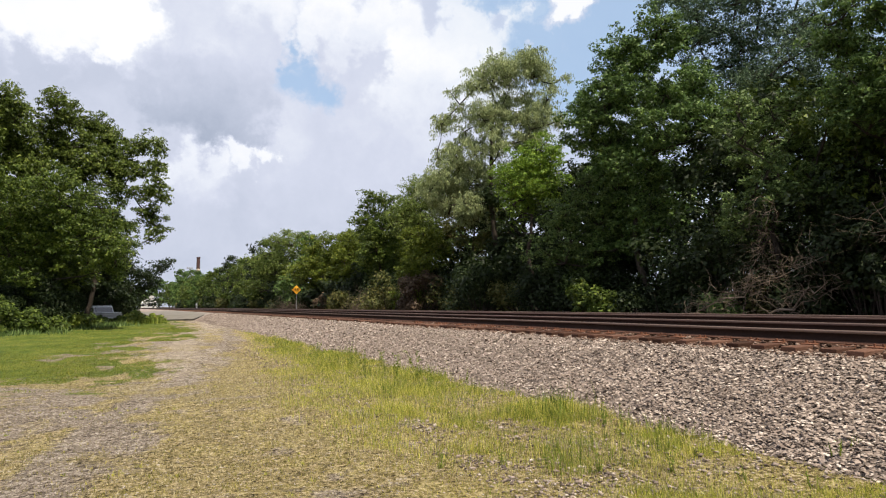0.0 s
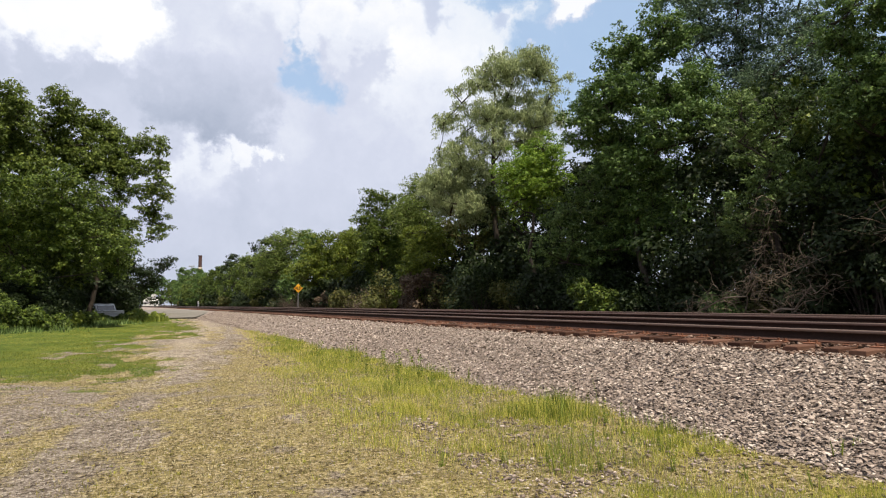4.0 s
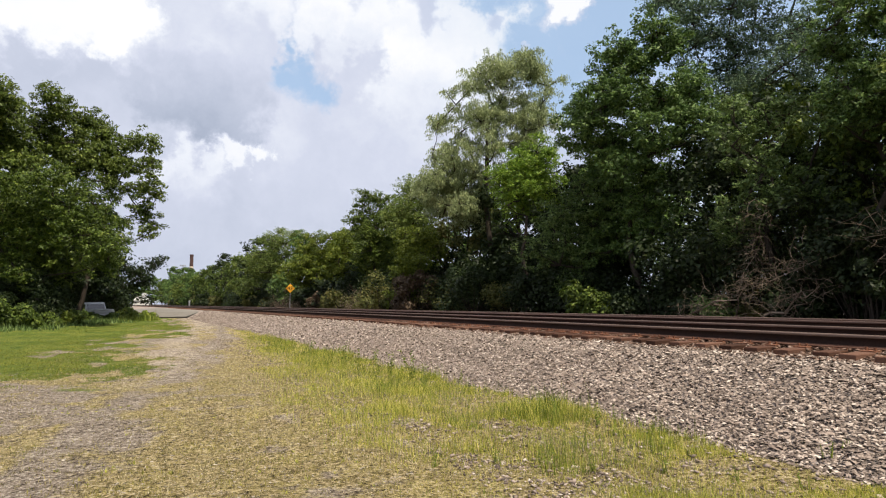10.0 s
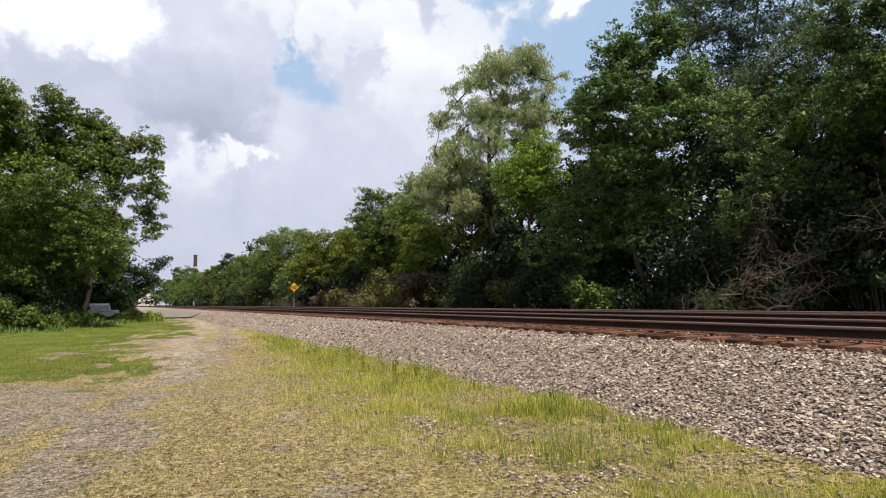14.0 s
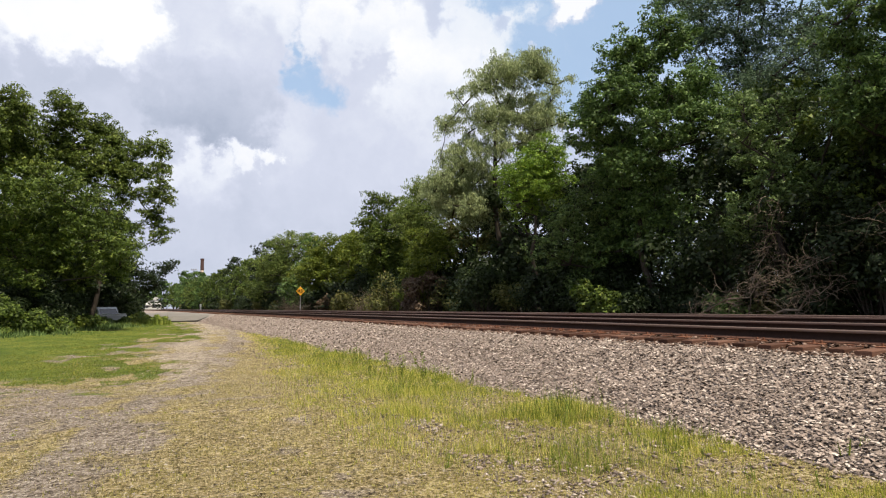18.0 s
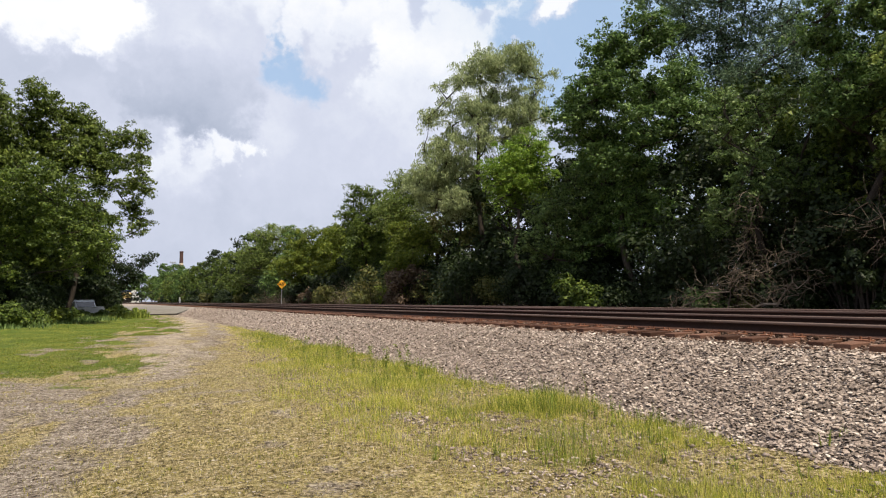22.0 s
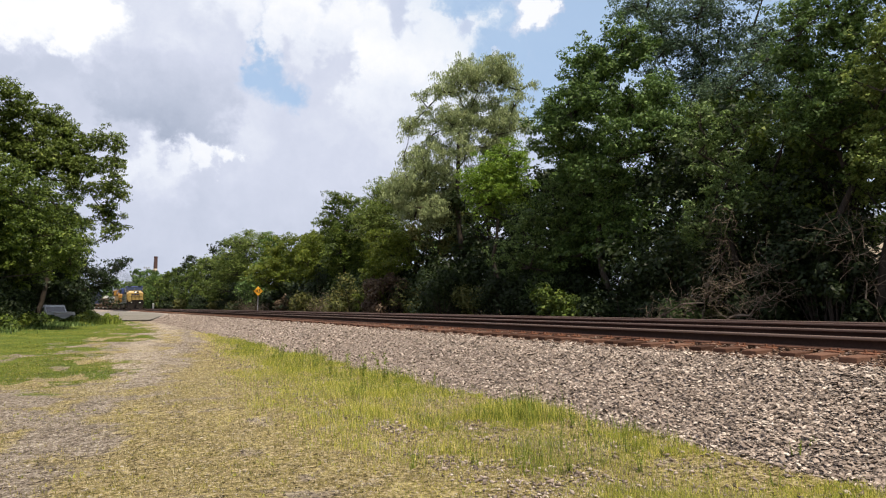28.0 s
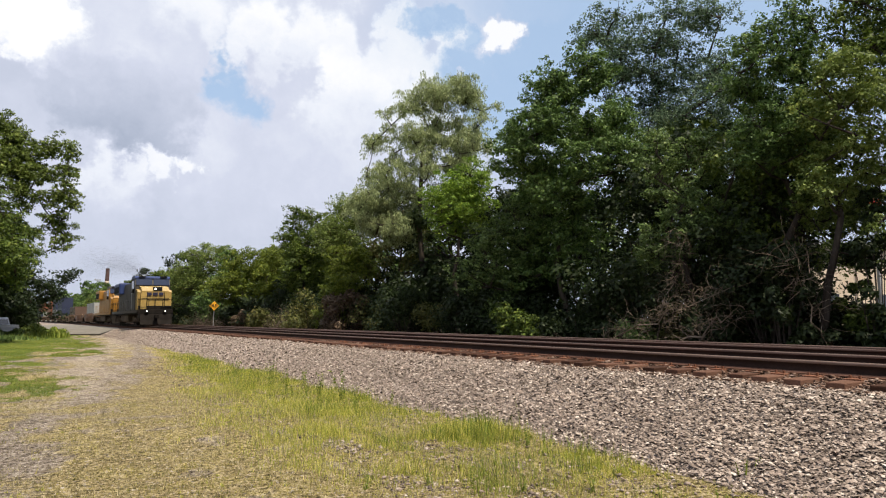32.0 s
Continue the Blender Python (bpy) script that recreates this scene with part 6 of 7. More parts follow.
def weed(x, y, h, seed, z=0.0, n=60):
    rng = np.random.default_rng(seed)
    thing = tagged(new("weed"), "upright leafy green weed growing in the verge", "weed", "weeds in the verge")
    thing.location = (x, y, z + float(ground_z(x, y)))
    segs = []
    for k in range(3):
        p = np.array((rng.normal(0, 0.03), rng.normal(0, 0.03), -0.02))
        q = p + np.array((rng.normal(0, 0.12) * h, rng.normal(0, 0.12) * h, h * rng.uniform(0.7, 1.0)))
        segs.append((p, q, 0.006, 0.002))
    v, f = tubes(segs, 4)
    piece("stem", fast_mesh("stem", v, f, M_WEED), thing)
    k = rng.integers(0, 3, n)
    u = rng.uniform(0.1, 1, n)
    P, Q = np.array([s[0] for s in segs]), np.array([s[1] for s in segs])
    pos = P[k] + (Q - P)[k] * u[:, None] + rng.normal(0, 0.025 * h + 0.008, (n, 3))
    pos[:, 2] = np.maximum(pos[:, 2], 0.01)
    s = 0.11 * h * rng.uniform(0.6, 1.3, n)
    v, f = scatter(LEAF_V, LEAF_F, pos, turns(rng, n, 1.2), np.stack([s * 0.7, s, s], 1))
    piece("leaves", fast_mesh("leaves", v, f, M_WEED), thing)
    return thing


for i, (x, y, h, z) in enumerate([(4.93, 12.80, 0.60, 0.00), (5.14, 12.02, 0.70, 0.00), (4.66, 15.30, 0.60, 0.00), (3.46, 4.95, 0.30, 0.00), (5.22, 6.37, 0.35, 0.00), (5.40, 6.27, 0.30, 0.00), (4.21, 22.72, 0.50, 0.00), (5.74, 11.10, 0.30, 0.00), (3.87, 4.86, 0.22, 0.00), (3.25, 5.45, 0.20, 0.00), (2.56, 5.54, 0.20, 0.00), (5.36, 14.88, 0.55, 0.00), (4.23, 17.13, 0.55, 0.00), (4.54, 13.73, 0.50, 0.00), (5.00, 11.19, 0.50, 0.00), (4.47, 4.55, 0.22, 0.00), (5.84, 3.84, 0.16, 0.12), (4.73, 3.94, 0.15, 0.05), (4.97, 3.52, 0.15, 0.05), (6.07, 3.88, 0.14, 0.14)]):
    weed(x, y, h, 300 + i, z)

# ---- raised asphalt pad beside the line ----
bm = bmesh.new()
PAD = [(-2.2, 72.5, 0.12), (4.9, 76.0, 0.13), (7.0, 79.5, 0.74), (6.3, 100.0, 0.76), (3.9, 150.0, 0.7), (-6.0, 150.0, 0.3), (-4.0, 90.0, 0.22)]
tops = [bm.verts.new(p) for p in PAD]
lows = [bm.verts.new((x, y, -0.3)) for x, y, z in PAD]
bm.faces.new(tops)
for i in range(len(PAD)):
    j = (i + 1) % len(PAD)
    bm.faces.new((lows[i], lows[j], tops[j], tops[i]))
bmesh.ops.recalc_face_normals(bm, faces=bm.faces[:])
bmesh.ops.triangulate(bm, faces=bm.faces[:])
me = bpy.data.meshes.new("asphalt_pad")
bm.to_mesh(me)
bm.free()
me.materials.append(M_ASPHALT)
tagged(new("asphalt_pad", me), "worn grey asphalt pad sloping up to the line", "road", kind="structure")
# low edging in short lengths of one dark colour along the pad's rim
edge = tagged(new("pad_edging"), "low dark edging along the asphalt pad", "kerb", kind="structure")
for (x0, y0, za), (x1, y1, zb) in ((PAD[0], PAD[1]), (PAD[1], PAD[2])):
    n = max(2, round(math.dist((x0, y0), (x1, y1)) / 2.4))
    for k in range(n):
        a, b = k / n, (k + 0.985) / n
        p = Vector((x0 + (x1 - x0) * a, y0 + (y1 - y0) * a, za + (zb - za) * a))
        q = Vector((x0 + (x1 - x0) * b, y0 + (y1 - y0) * b, za + (zb - za) * b))
        d = q - p
        m = Matrix.Translation((p + q) / 2 - Vector((0, 0.1, 0.06))) @ d.to_track_quat("X", "Z").to_matrix().to_4x4()
        bm = block(-d.length / 2, d.length / 2, -0.1, 0.1, -0.12, 0.1, bevel=0.015)
        bm.transform(m)
        part("edge_piece", bm, M_KERB, edge)


# ---- signs, posts and far landmarks ----
def text_mesh(body, size):
    cu = bpy.data.curves.new("numerals", "FONT")
    cu.body, cu.size, cu.align_x, cu.align_y, cu.extrude = body, size, "CENTER", "CENTER", 0.002
    tmp = bpy.data.objects.new("numerals", cu)
    scene.collection.objects.link(tmp)
    bpy.context.view_layer.update()
    me = bpy.data.meshes.new_from_object(tmp.evaluated_get(bpy.context.evaluated_depsgraph_get()))
    bpy.data.objects.remove(tmp)
    return me


def speed_sign(x, y, z):
    thing = tagged(new("speed_sign"), "yellow diamond railway speed sign on a steel post", "sign")
    thing.location, thing.rotation_euler = (x, y, z), (0, 0, radians(-14))
    part("post", rod(bmesh.new(), (0, 0.03, -0.4), (0, 0.03, 2.95), 0.045), M_GALV, thing, "galvanised post")
    bm = block(-0.36, 0.36, -0.012, 0.012, -0.36, 0.36, bevel=0.006)
    bm.transform(Matrix.Translation((0, -0.03, 2.4)) @ pose(0, 0, 0, 0, 45, 0))
    plate = part("plate", bm, M_YSIGN, thing, "yellow diamond plate")
    me = text_mesh("45", 0.5)
    me.materials.append(M_BLACK)
    me.transform(pose(0, -0.048, 2.4, 90, 0, 0))
    piece("numerals", me, plate, label="black numerals 45")


speed_sign(15.95 + float(bend(71.0)), 71.0, 0.9)

post = tagged(new("marker_post"), "short white marker post beside the line", "post")
post.location = (12.3, 180.0, 0.95)
part("shaft", block(-0.2, 0.2, -0.15, 0.15, -0.3, 1.5, bevel=0.03), M_WHITE, post)
part("cap", block(-0.24, 0.24, -0.19, 0.19, 1.5, 1.6, bevel=0.03), M_WHITE, post)


def white_building(x, y, z):
    b = tagged(new("white_building"), "small white building with stepped roofs beside the line", "building")
    b.location = (x, y, z)
    part("wall", block(-3.7, 3.7, 0, 7, -0.5, 2.4, bevel=0.05), M_SIDING, b)
    bm = bmesh.new()
    prism(bm, [(-0.4, 2.4), (7.4, 2.4), (6.0, 3.4), (1.0, 3.4)], -3.4, 3.4)
    part("roof", bm, M_SIDING, b, "pale metal roof")
    part("upper_wall", block(-2.6, 2.4, 1, 5, 3.4, 4.5, bevel=0.05), M_SIDING, b)
    part("upper_roof", block(-2.8, 2.6, 0.8, 5.2, 4.5, 4.65, bevel=0.03), M_ROOFG, b)
    part("vent_tower", block(0.0, 2.2, 1.4, 3.2, 4.65, 6.1, bevel=0.05), M_SIDING, b)
    for k in (-2.8, 0.0, 2.8):
        w = part("window", block(k - 0.5, k + 0.5, -0.05, 0.04, 0.9, 1.8), M_GLASS, b)
        part("sill", block(k - 0.6, k + 0.6, -0.12, -0.05, 0.82, 0.9), M_SIDING, w)


white_building(1.7, 352.0, 1.1)

ch = tagged(new("chimney"), "tall red-brick factory chimney with a pale band", "chimney")
ch.location = (34.6, 500.0, 0)
bm = bmesh.new()
rod(bm, (0, 0, -1), (0, 0, 28), 1.9, 1.35, 20)
part("shaft", bm, M_CHIM, ch)
part("band", rod(bmesh.new(), (0, 0, 28), (0, 0, 29.4), 1.36, 1.33, 20), M_BEIGE, ch, "pale painted band")
part("upper_shaft", rod(bmesh.new(), (0, 0, 29.4), (0, 0, 37.2), 1.34, 1.2, 20), M_CHIM, ch)
part("crown", rod(bmesh.new(), (0, 0, 37.2), (0, 0, 38.2), 1.34, 1.34, 20), M_CHIM, ch)
mast = tagged(new("light_mast"), "thin lighting mast with a cross arm", "mast")
mast.location = (24.2, 420, 0)
part("pole", rod(bmesh.new(), (0, 0, 0), (0, 0, 25.6), 0.3, 0.16), M_GALV, mast)
part("cross_arm", block(-1.6, 1.6, -0.15, 0.15, 24.9, 25.3), M_GALV, mast)
for k in (-1.3, 0.0, 1.3):
    part("floodlight", block(k - 0.35, k + 0.35, -0.3, 0.1, 25.3, 25.9, bevel=0.05), M_GALV, mast)


def shed(x, y, z, w, d, h, heading, wall, label):
    b = tagged(new("trackside_shed"), label, "building")
    b.location, b.rotation_euler = (x, y, z), (0, 0, radians(heading))
    part("wall", block(-w / 2, w / 2, 0, d, -0.4, h, bevel=0.03), wall, b)
    bm = bmesh.new()
    prism(bm, [(-0.4, h), (d + 0.4, h), (d / 2, h + d * 0.1)], -w / 2 - 0.3, w / 2 + 0.3)
    part("roof", bm, M_ROOFG, b)
    for k in range(int(w // 3)):
        c = -w / 2 + 1.5 + 3 * k
        part("pilaster", block(c - 1.45, c - 1.2, -0.08, 0.02, 0, h - 0.05), wall, b)
        win = part("window", block(c - 0.5, c + 0.6, -0.04, 0.03, 1.2, 2.5), M_GLASS, b)
        part("sill", block(c - 0.6, c + 0.7, -0.12, -0.04, 1.1, 1.2), M_WHITE, win)


shed(34.4, 16.0, 0.9, 6, 8, 4.9, -30, M_BEIGE, "long beige building glimpsed through the trees")
red = tagged(new("red_sign"), "red sign glimpsed high between the trees", "sign")
red.location, red.rotation_euler = (30.3, 13.1, 0.9), (0, 0, radians(-50))
part("post", rod(bmesh.new(), (0, 0.1, -0.2), (0, 0.1, 6.4), 0.08), M_GALV, red)
part("panel", block(-0.28, 0.28, 0, 0.08, 6.0, 6.4, bevel=0.03), M_RED, red, "red painted panel")


# ---- pickup under the trees ----
def pickup(x, y, z, heading):
    """A pickup whose nose points along its own +X."""
    p = tagged(new("pickup_truck"), "silver pickup truck parked in the shade behind weeds", "pickup truck")
    p.location, p.rotation_euler = (x, y, z), (0, 0, radians(heading))
    bm = bmesh.new()
    box(bm, -2.6, -0.5, -0.92, 0.92, 0.5, 1.15, bevel=0.06)
    part("cargo_bed", bm, M_SILVER, p)
    part("lower_body", block(-0.5, 2.6, -0.92, 0.92, 0.45, 0.95, bevel=0.08), M_SILVER, p)
    bm = bmesh.new()
    prism(bm, [(-0.5, 0.95), (1.0, 0.95), (0.45, 1.62), (0.3, 1.7), (-0.35, 1.7), (-0.5, 1.6)], -0.84, 0.84)
    bm.transform(pose(0, 0, 0, 0, 0, -90))
    cab = part("cab", bm, M_SILVER, p)
    part("side_window", block(-0.35, 0.5, -0.87, -0.835, 1.05, 1.52, bevel=0.01), M_GLASS, cab)
    part("side_window", block(-0.35, 0.5, 0.835, 0.87, 1.05, 1.52, bevel=0.01), M_GLASS, cab)
    bm = block(-0.01, 0.02, -0.74, 0.74, 0.0, 0.66)
    bm.transform(pose(0.99, 0, 0.99, 0, -38, 0))
    part("windscreen", bm, M_GLASS, cab)
    part("bonnet", block(0.95, 2.6, -0.86, 0.86, 0.95, 1.08, bevel=0.05), M_SILVER, p)
    part("bumper", block(2.55, 2.75, -0.92, 0.92, 0.4, 0.62, bevel=0.04), M_GALV, p)
    for k in (-0.7, 0.7):
        part("headlight", block(2.58, 2.64, k - 0.16, k + 0.16, 0.72, 0.9, bevel=0.02), M_GALV, p)
    for wx in (-1.7, 1.75):
        for wy in (-0.88, 0.88):
            w = part("wheel", rod(bmesh.new(), (wx, wy - 0.1, 0.36), (wx, wy + 0.1, 0.36), 0.36, n=20), M_TYRE, p)
            part("rim", rod(bmesh.new(), (wx, wy - 0.105, 0.36), (wx, wy + 0.105, 0.36), 0.2, n=14), M_GALV, w)


pickup(-3.75, 67.2, 0.0, -66)


# ---- the train ----
def truck(parent, yc, axles, gap, material):
    """One bogie with its side frames and wheels."""
    half = gap * (axles - 1) / 2 + 0.5
    for sx in (-1.0, 1.0):
        bm = block(sx * 1.12 - 0.1, sx * 1.12 + 0.1, yc - half, yc + half, 0.48, 0.8, bevel=0.04)
        for k in range(axles):
            yy = yc + (k - (axles - 1) / 2) * gap
            box(bm, sx * 1.12 - 0.16, sx * 1.12 + 0.16, yy - 0.2, yy + 0.2, 0.33, 0.7, bevel=0.04)
            if k:
                rod(bm, (sx * 1.22, yy - gap / 2, 0.45), (sx * 1.22, yy - gap / 2, 0.95), 0.11)
        part("side_frame", bm, material, parent, "grimy bogie side frame")
    for k in range(axles):
        yy = yc + (k - (axles - 1) / 2) * gap
        for sx in (-0.75, 0.75):
            w = part("wheel", rod(bmesh.new(), (sx - 0.065, yy, 0.5), (sx + 0.065, yy, 0.5), 0.5, n=20), M_TRUCK, parent)
            part("hub", rod(bmesh.new(), (sx * 1.0 - 0.11, yy, 0.5), (sx + 0.11, yy, 0.5), 0.14, n=10), M_TRUCK, w)


def locomotive(label, nose, cab_m, hood_m, roof_m, marks):
    """A six-axle diesel: the front at y = 0, the rail top at z = 0."""
    L = 22.2
    e = tagged(new("locomotive"), label, "locomotive", "train")
    part("underframe", block(-1.5, 1.5, 0.7, L - 0.6, 1.1, 1.5, bevel=0.03), M_TRUCK, e, "dark walkway and underframe")
    part("walkway_sill", block(-1.56, -1.5, 1.2, L - 1.0, 1.22, 1.48), hood_m, e)
    part("walkway_sill", block(1.5, 1.56, 1.2, L - 1.0, 1.22, 1.48), hood_m, e)
    bm = bmesh.new()
    prism(bm, [(1.3, 1.5), (1.2, 3.25), (1.5, 3.6), (2.72, 3.75), (2.72, 1.5)], -1.48, 1.48)
    es = [x for x in bm.edges if abs(x.verts[0].co.x - x.verts[1].co.x) < 0.01 and (max(v.co.y for v in x.verts) < 2.0 or min(v.co.z for v in x.verts) > 3.2)]
    bmesh.ops.bevel(bm, geom=es, offset=0.3, segments=4, affect="EDGES")
    nz = part("nose", bm, nose, e, "broad painted nose")
    part("nose_door", block(-1.25, -0.75, 1.17, 1.3, 1.55, 3.05, bevel=0.02), nose, nz)
    part("door_seam", block(-0.72, -0.68, 1.16, 1.3, 1.6, 3.1), M_BLACK, nz)
    part("nose_band", block(-1.44, 1.44, 1.2, 1.34, 1.5, 1.85, bevel=0.02), M_TRUCK, nz, "grimy lower band")
    part("nose_seam", block(-1.2, 1.2, 1.16, 1.3, 2.5, 2.54), M_BLACK, nz)
    part("nose_seam", block(-0.03, 0.03, 1.17, 1.3, 1.74, 2.5), M_BLACK, nz)
    part("door_seam", block(0.78, 0.82, 1.16, 1.3, 1.6, 3.1), M_BLACK, nz)
    for a, b in marks:
        part("painted_mark", block(a, b, 1.14, 1.24, 2.82, 3.1, bevel=0.01), M_MARK if cab_m is M_LGREY else M_RED, nz)
    bm = bmesh.new()
    prism(bm, [(2.75, 1.5), (2.75, 3.9), (2.9, 4.5), (5.4, 4.5), (5.4, 1.5)], -1.54, 1.54)
    cab = part("cab", bm, cab_m, e, "cab with raked windscreen")
    bm = bmesh.new()
    prism(bm, [(2.8, 4.5), (3.1, 4.72), (5.2, 4.76), (5.5, 4.5)], -1.54, 1.54)
    part("cab_roof", bm, roof_m, cab)
    part("brow", block(-1.56, 1.56, 2.84, 3.3, 4.48, 4.62, bevel=0.03), roof_m, cab)
    for s in (-1, 1):
        bm = block(0.06, 1.46, -0.03, 0.03, 0.0, 0.64, bevel=0.02)
        bm.transform(pose(0, 2.72, 3.84, -14, 0, 0))
        if s < 0:
            bm.transform(Matrix.Diagonal((-1, 1, 1, 1)))
            bmesh.ops.reverse_faces(bm, faces=bm.faces[:])
        part("windscreen", bm, M_SCREEN, cab)
        x = s * 1.52
        part("side_window", block(min(x, x + s * 0.04), max(x, x + s * 0.04), 3.5, 4.7, 3.5, 4.3, bevel=0.01), M_GLASS, cab)
        part("cab_door", block(min(x, x + s * 0.03), max(x, x + s * 0.03), 4.82, 5.3, 1.6, 4.2, bevel=0.01), M_GALV if cab_m is M_LGREY else cab_m, cab, "side door of the cab")
        part("window_post", block(min(x, x + s * 0.06), max(x, x + s * 0.06), 4.06, 4.14, 3.45, 4.35), cab_m, cab)
        part("mirror", block(min(x, x + s * 0.25), max(x, x + s * 0.25), 3.3, 3.36, 3.1, 3.5), M_BLACK, cab)
        part("number_board", block(s * 0.95 - 0.3, s * 0.95 + 0.3, 2.72, 2.82, 4.6, 4.72), M_BLACK, cab)
    # headlights on the nose, ditch lights low on the pilot
    cl = part("light_cluster", block(-0.2, 0.6, 1.16, 1.5, 3.24, 3.62, bevel=0.04), M_BLACK, nz)
    for s in (-0.2, 0.2):
        part("headlight", rod(bmesh.new(), (s + 0.2, 1.13, 3.43), (s + 0.2, 1.18, 3.43), 0.075, n=14), M_LIT if s < 0 else M_GLASS, cl, "lit headlight" if s < 0 else "unlit lamp")
    for s in (-0.78, 0.78):
        d = part("ditch_light", rod(bmesh.new(), (s, 0.52, 1.34), (s, 0.8, 1.34), 0.15, n=14), M_BLACK, e)
        part("lens", rod(bmesh.new(), (s, 0.49, 1.34), (s, 0.53, 1.34), 0.05, n=14), M_LIT, d, "lit lens")
    bm = bmesh.new()
    prism(bm, [(0.25, 0.12), (0.85, 0.55), (0.85, 1.1), (0.7, 1.1), (0.5, 0.55)], -1.35, 1.35)
    part("snow_plough", bm, M_TRUCK, e, "dark steel pilot plough")
    part("pilot", block(-1.5, 1.5, 0.74, 0.92, 0.75, 1.5, bevel=0.03), M_BLACK, e)
    bm = block(-0.13, 0.13, -0.05, 0.8, 0.72, 1.0, bevel=0.04)
    box(bm, -0.2, 0.2, -0.15, 0.2, 0.68, 1.04, bevel=0.05)
    part("coupler", bm, M_TRUCK, e)
    for s in (-1, 1):
        for k in range(4):
            part("step", block(min(s * 1.1, s * 1.55), max(s * 1.1, s * 1.55), 0.75, 1.15, 0.35 + 0.28 * k, 0.39 + 0.28 * k), M_TRUCK, e)
        bm = bmesh.new()
        rod(bm, (s * 1.5, 0.8, 1.0), (s * 1.5, 0.8, 2.5), 0.025, n=6)
        rod(bm, (s * 0.6, 0.8, 2.45), (s * 1.5, 0.8, 2.45), 0.025, n=6)
        rod(bm, (s * 0.6, 0.8, 1.5), (s * 0.6, 0.8, 2.45), 0.025, n=6)
        part("front_handrail", bm, M_TRUCK, e)
        bm = bmesh.new()
        for k in range(9):
            yy = 5.8 + k * 1.85
            rod(bm, (s * 1.5, yy, 1.5), (s * 1.5, yy, 2.5), 0.02, n=5)
        rod(bm, (s * 1.5, 5.6, 2.5), (s * 1.5, L - 1.0, 2.5), 0.02, n=5)
        part("side_handrail", bm, hood_m, e)
    bm = bmesh.new()
    box(bm, -0.98, 0.98, 5.4, L - 1.7, 1.5, 4.35, bevel=0.1)
    hood = part("long_hood", bm, hood_m, e, "long engine hood")
    for k in range(8):
        for s in (-1, 1):
            yy = 6.2 + k * 1.05
            part("hood_door", block(min(s * 0.98, s * 1.01), max(s * 0.98, s * 1.01), yy, yy + 0.92, 1.75, 3.4, bevel=0.01), hood_m, hood)
    part("hood_roof", block(-0.9, 0.9, 5.5, L - 1.8, 4.35, 4.5, bevel=0.06), roof_m, hood)
    bm = bmesh.new()
    box(bm, -1.5, 1.5, L - 6.6, L - 1.9, 3.4, 4.66, bevel=0.14)
    wing = part("radiator", bm, hood_m if cab_m is not M_LGREY else roof_m, e, "overhanging radiator housing")
    for s in (-1, 1):
        for k in range(4):
            yy = L - 6.3 + k * 1.1
            part("grille", block(min(s * 1.5, s * 1.53), max(s * 1.5, s * 1.53), yy, yy + 0.95, 3.55, 4.25), M_BLACK, wing)
    part("exhaust_stack", block(-0.35, 0.35, 11.2, 12.4, 4.5, 4.75, bevel=0.04), M_BLACK, hood)
    part("air_horn", rod(bmesh.new(), (0.3, 6.2, 4.62), (0.3, 6.8, 4.62), 0.12, 0.05), M_GALV, hood)
    bm = block(-1.4, 1.4, 8.4, 14.0, 0.35, 1.1, bevel=0.2)
    part("fuel_tank", bm, M_DIRT, e, "grimy fuel tank")
    truck(e, 4.2, 3, 1.95, M_DIRT)
    truck(e, L - 4.0, 3, 1.95, M_DIRT)
    return e, L


def well_car(L, paint):
    """A low well car for containers: side sills between two end platforms."""
    e = tagged(new("well_car"), "weathered brown well car for containers", "freight car", "train")
    for s in (-1, 1):
        bm = bmesh.new()
        prism(bm, [(0.9, 1.1), (3.1, 0.3), (L - 3.1, 0.3), (L - 0.9, 1.1), (L - 0.9, 1.35), (L - 3.2, 1.6), (3.2, 1.6), (0.9, 1.35)], min(s * 1.32, s * 1.45), max(s * 1.32, s * 1.45))
        part("side_sill", bm, paint, e, "deep weathered side sill")
        for k in range(int((L - 7) / 1.5)):
            yy = 3.6 + k * 1.5
            part("rib", block(min(s * 1.45, s * 1.52), max(s * 1.45, s * 1.52), yy, yy + 0.12, 0.38, 1.55), paint, e)
    part("floor", block(-1.3, 1.3, 3.0, L - 3.0, 0.3, 0.38), paint, e)
    for a, b in ((0.7, 3.0), (L - 3.0, L - 0.7)):
        part("end_platform", block(-1.3, 1.3, a, b, 1.02, 1.3, bevel=0.03), paint, e)
    for a in (0.0, L - 0.75):
        part("coupler", block(-0.15, 0.15, a, a + 0.75, 0.72, 1.0, bevel=0.04), M_TRUCK, e)
    truck(e, 1.8, 2, 1.7, M_TRUCK)
    truck(e, L - 1.8, 2, 1.7, M_TRUCK)
    return e


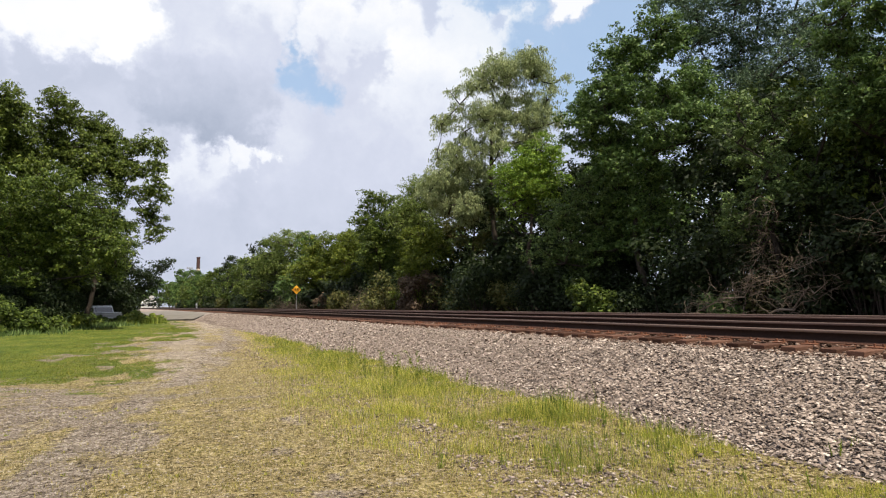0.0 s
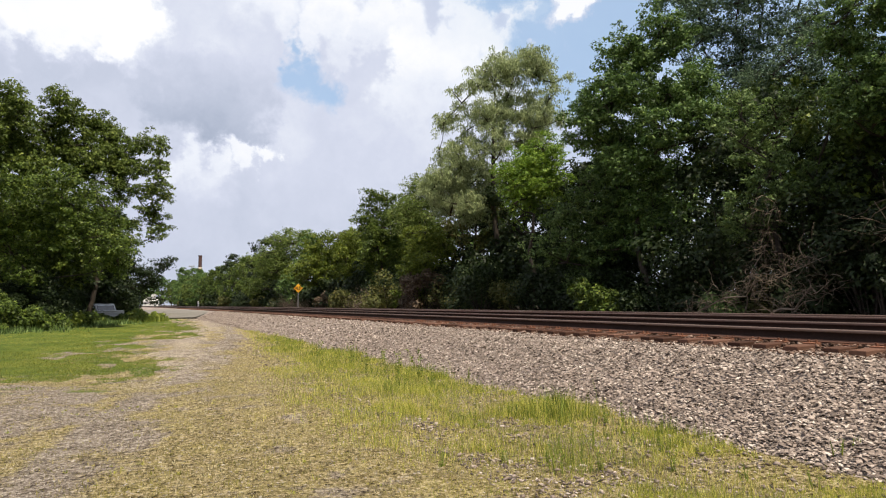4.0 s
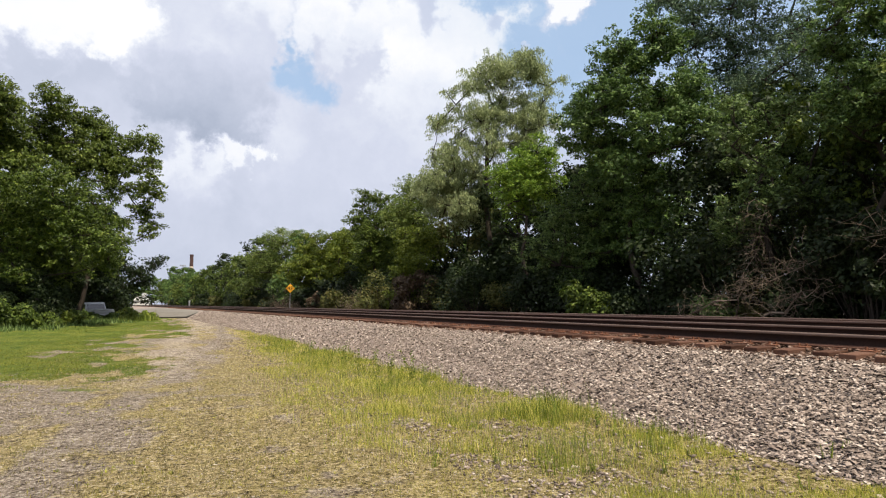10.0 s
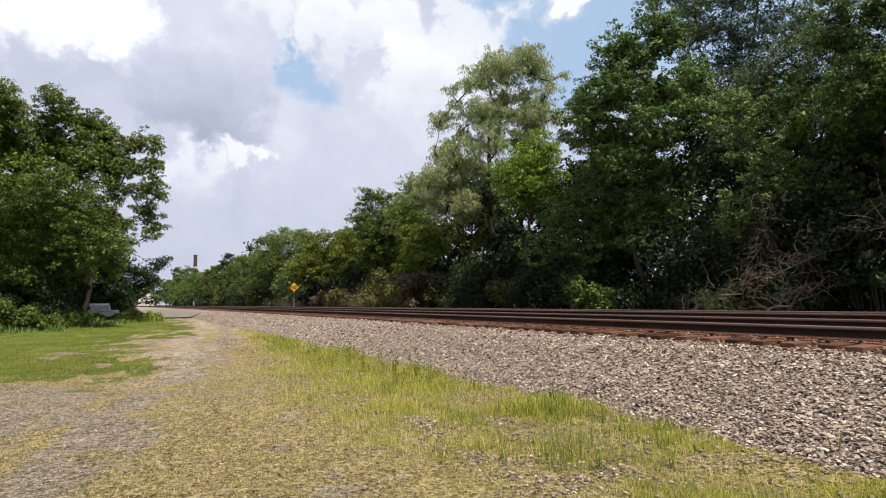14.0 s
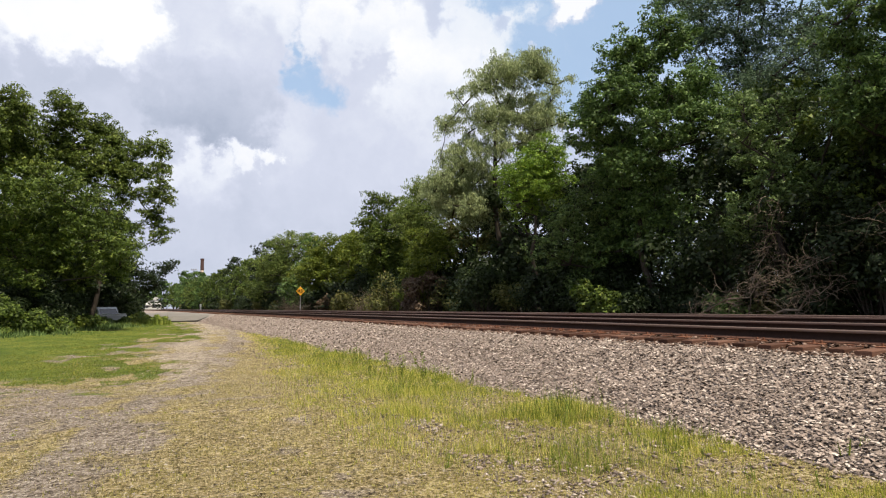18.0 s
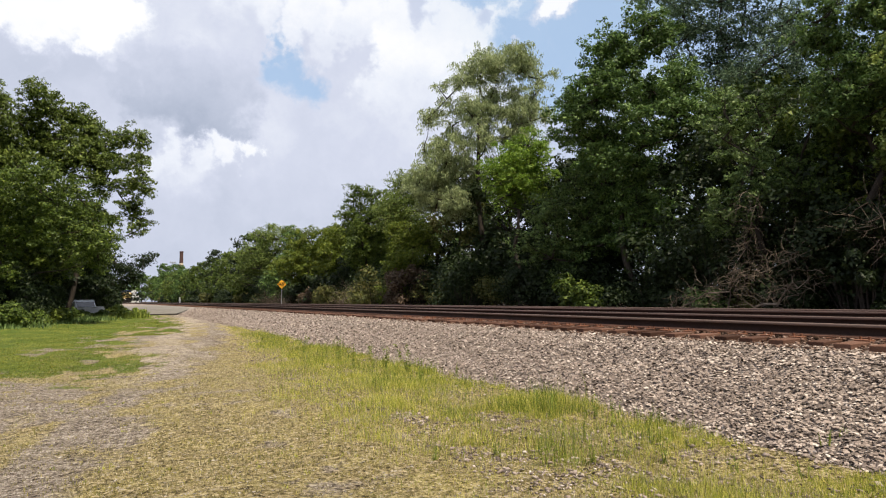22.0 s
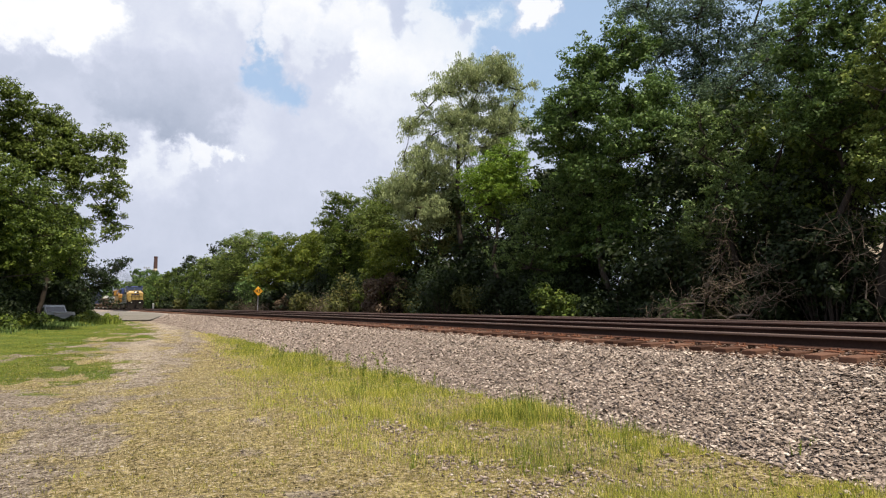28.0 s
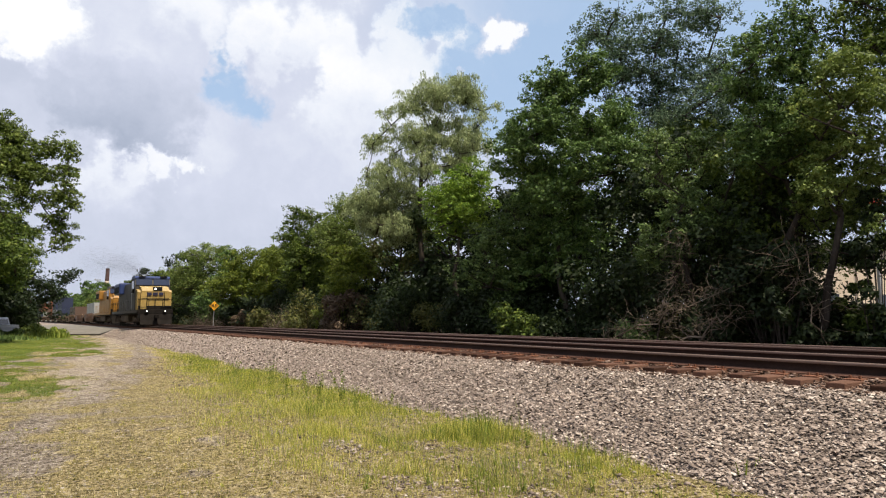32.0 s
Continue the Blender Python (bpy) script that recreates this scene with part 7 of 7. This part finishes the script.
def container(label, length, paint):
    """A corrugated box, its near end at y = 0 and its base at z = 0."""
    e = tagged(new("container"), label, "shipping container", "train")
    w, h = 1.22, 2.85
    n = int(length / 0.28)
    ys = np.linspace(0.12, length - 0.12, 2 * n + 1)
    for s in (-1, 1):
        bm = bmesh.new()
        rows = []
        for i, y in enumerate(ys):
            x = s * (w - (0.0 if (i // 2) % 2 else 0.045))
            rows.append((bm.verts.new((x, y, 0.14)), bm.verts.new((x, y, h - 0.1))))
        for (a, b), (c, d) in zip(rows, rows[1:]):
            bm.faces.new((a, c, d, b))
        part("side_panel", bm, paint, e, "corrugated steel side")
        for z0, z1 in ((0.0, 0.15), (h - 0.11, h)):
            part("side_rail", block(min(s * (w - 0.1), s * w), max(s * (w - 0.1), s * w), 0.0, length, z0, z1), paint, e)
    for y in (0.02, length - 0.1):
        part("end_panel", block(-w + 0.06, w - 0.06, y, y + 0.08, 0.05, h - 0.05), paint, e)
        for s in (-1, 1):
            part("corner_post", block(min(s * (w - 0.15), s * w), max(s * (w - 0.15), s * w), y - 0.02, y + 0.1, 0.15, h - 0.11), paint, e)
    part("roof", block(-w + 0.04, w - 0.04, 0.05, length - 0.05, h - 0.08, h - 0.02), paint, e)
    part("floor", block(-w + 0.05, w - 0.05, 0.05, length - 0.05, 0.02, 0.12), paint, e)
    return e


FRONT_END, SPEED = 63.6, 19.4      # where the train's front stands at 32 s, and its pace
RAIL_TOP = (RAIL_Z[0][0] + RAIL_Z[0][1]) / 2
CANT = math.degrees(math.atan2(RAIL_Z[0][1] - RAIL_Z[0][0], GAUGE))


def on_line(y, length, lift=0.0):
    """The pose of a vehicle whose front stands at y on the near track."""
    x0, x1 = (TRACKS[0] + float(bend(q)) for q in (y, y + length))
    return pose(x0, y, RAIL_TOP, 0, 0, math.degrees(math.atan2(x0 - x1, length))) @ pose(0, 0, 0, 0, -CANT, 0) @ pose(0, 0, lift)


train = []      # thing, distance behind the front, length, lift
lead, L = locomotive("diesel locomotive with yellow nose, grey sides and blue roof", M_LYEL, M_LGREY, M_LGREY, M_LBLUE, [(-0.7, -0.32), (-0.22, 0.22), (0.32, 0.7)])
train.append((lead, 0.0, L, 0.0))
second, L = locomotive("orange-yellow diesel locomotive coupled behind the first", M_ARM, M_ARM, M_ARM, M_LGREY, [(-0.5, 0.4)])
train.append((second, 22.4, L, 0.0))
at = 44.8
LOADS = [(18.0, [(12.2, M_CWHITE, "white corrugated container in a well car")]),
         (18.0, []),
         (18.0, [(12.2, M_CTAN, "brown container riding low in a well car")]),
         (18.0, []),
         (18.0, [(12.2, M_CBLUE, "dark blue container in a well car"), (12.2, M_CBLUE, "dark blue container stacked on another")]),
         (18.0, [(12.2, M_CGREY, "grey container in a well car"), (12.2, M_CBLUE, "dark blue container stacked on another")]),
         (18.0, [(12.2, M_CORANGE, "orange container in a well car"), (12.2, M_CORANGE, "orange container stacked on another")]),
         (18.0, [(12.2, M_CWHITE, "white corrugated container in a well car")]),
         (18.0, [(12.2, M_CBLUE, "dark blue container in a well car"), (12.2, M_CORANGE, "orange container stacked on another")]),
         (18.0, [(12.2, M_CGREY, "grey container in a well car"), (12.2, M_CGREY, "grey container stacked on another")])]
for length, boxes in LOADS:
    train.append((well_car(length, M_WELL), at, length, 0.0))
    lift = 0.38
    for clen, paint, label in boxes:
        train.append((container(label, clen, paint), at + (length - clen) / 2, clen, lift))
        lift += 2.86
    at += length + 0.15


# exhaust: a haze of fine soot flecks, thicker near the stack
M_SMOKE = mat("exhaust_smoke", [(0.1, 0.1, 0.105), (0.16, 0.16, 0.17)], 0.5, 3.0, 1.0, bump=0)
smoke = tagged(new("exhaust_smoke"), "thin grey diesel smoke drifting from the exhaust stack", "smoke", "train")
rng = np.random.default_rng(77)
n = 90000
u = rng.uniform(0.02, 1, n) ** 1.3
pos = np.stack([rng.normal(0, 1, n) * (0.3 + 2.6 * u) - 1.5 * u, 12 + 34 * u + rng.normal(0, 1.5, n), 5.0 + 4.6 * u ** 0.6 + rng.normal(0, 1, n) * (0.2 + 1.5 * u)], 1)
pos[:, 2] = np.maximum(pos[:, 2], 4.9)
v, f = scatter(LEAFLET_V, LEAFLET_F, pos, turns(rng, n), np.repeat((0.0125 + 0.016 * u)[:, None], 3, 1))
haze_part = piece("soot_haze", fast_mesh("soot_haze", v, f, M_SMOKE), smoke)
haze_part["kind"] = "stuff"
train.append((smoke, 0.0, 22.2, 0.0))


def motions():
    for thing, behind, length, lift in train:
        rows = []
        for k in range(17):
            t = 2.0 * k
            rows.append((t, on_line(FRONT_END + SPEED * (32.0 - t) + behind, length, lift)))
        walk(thing, rows)


motions()
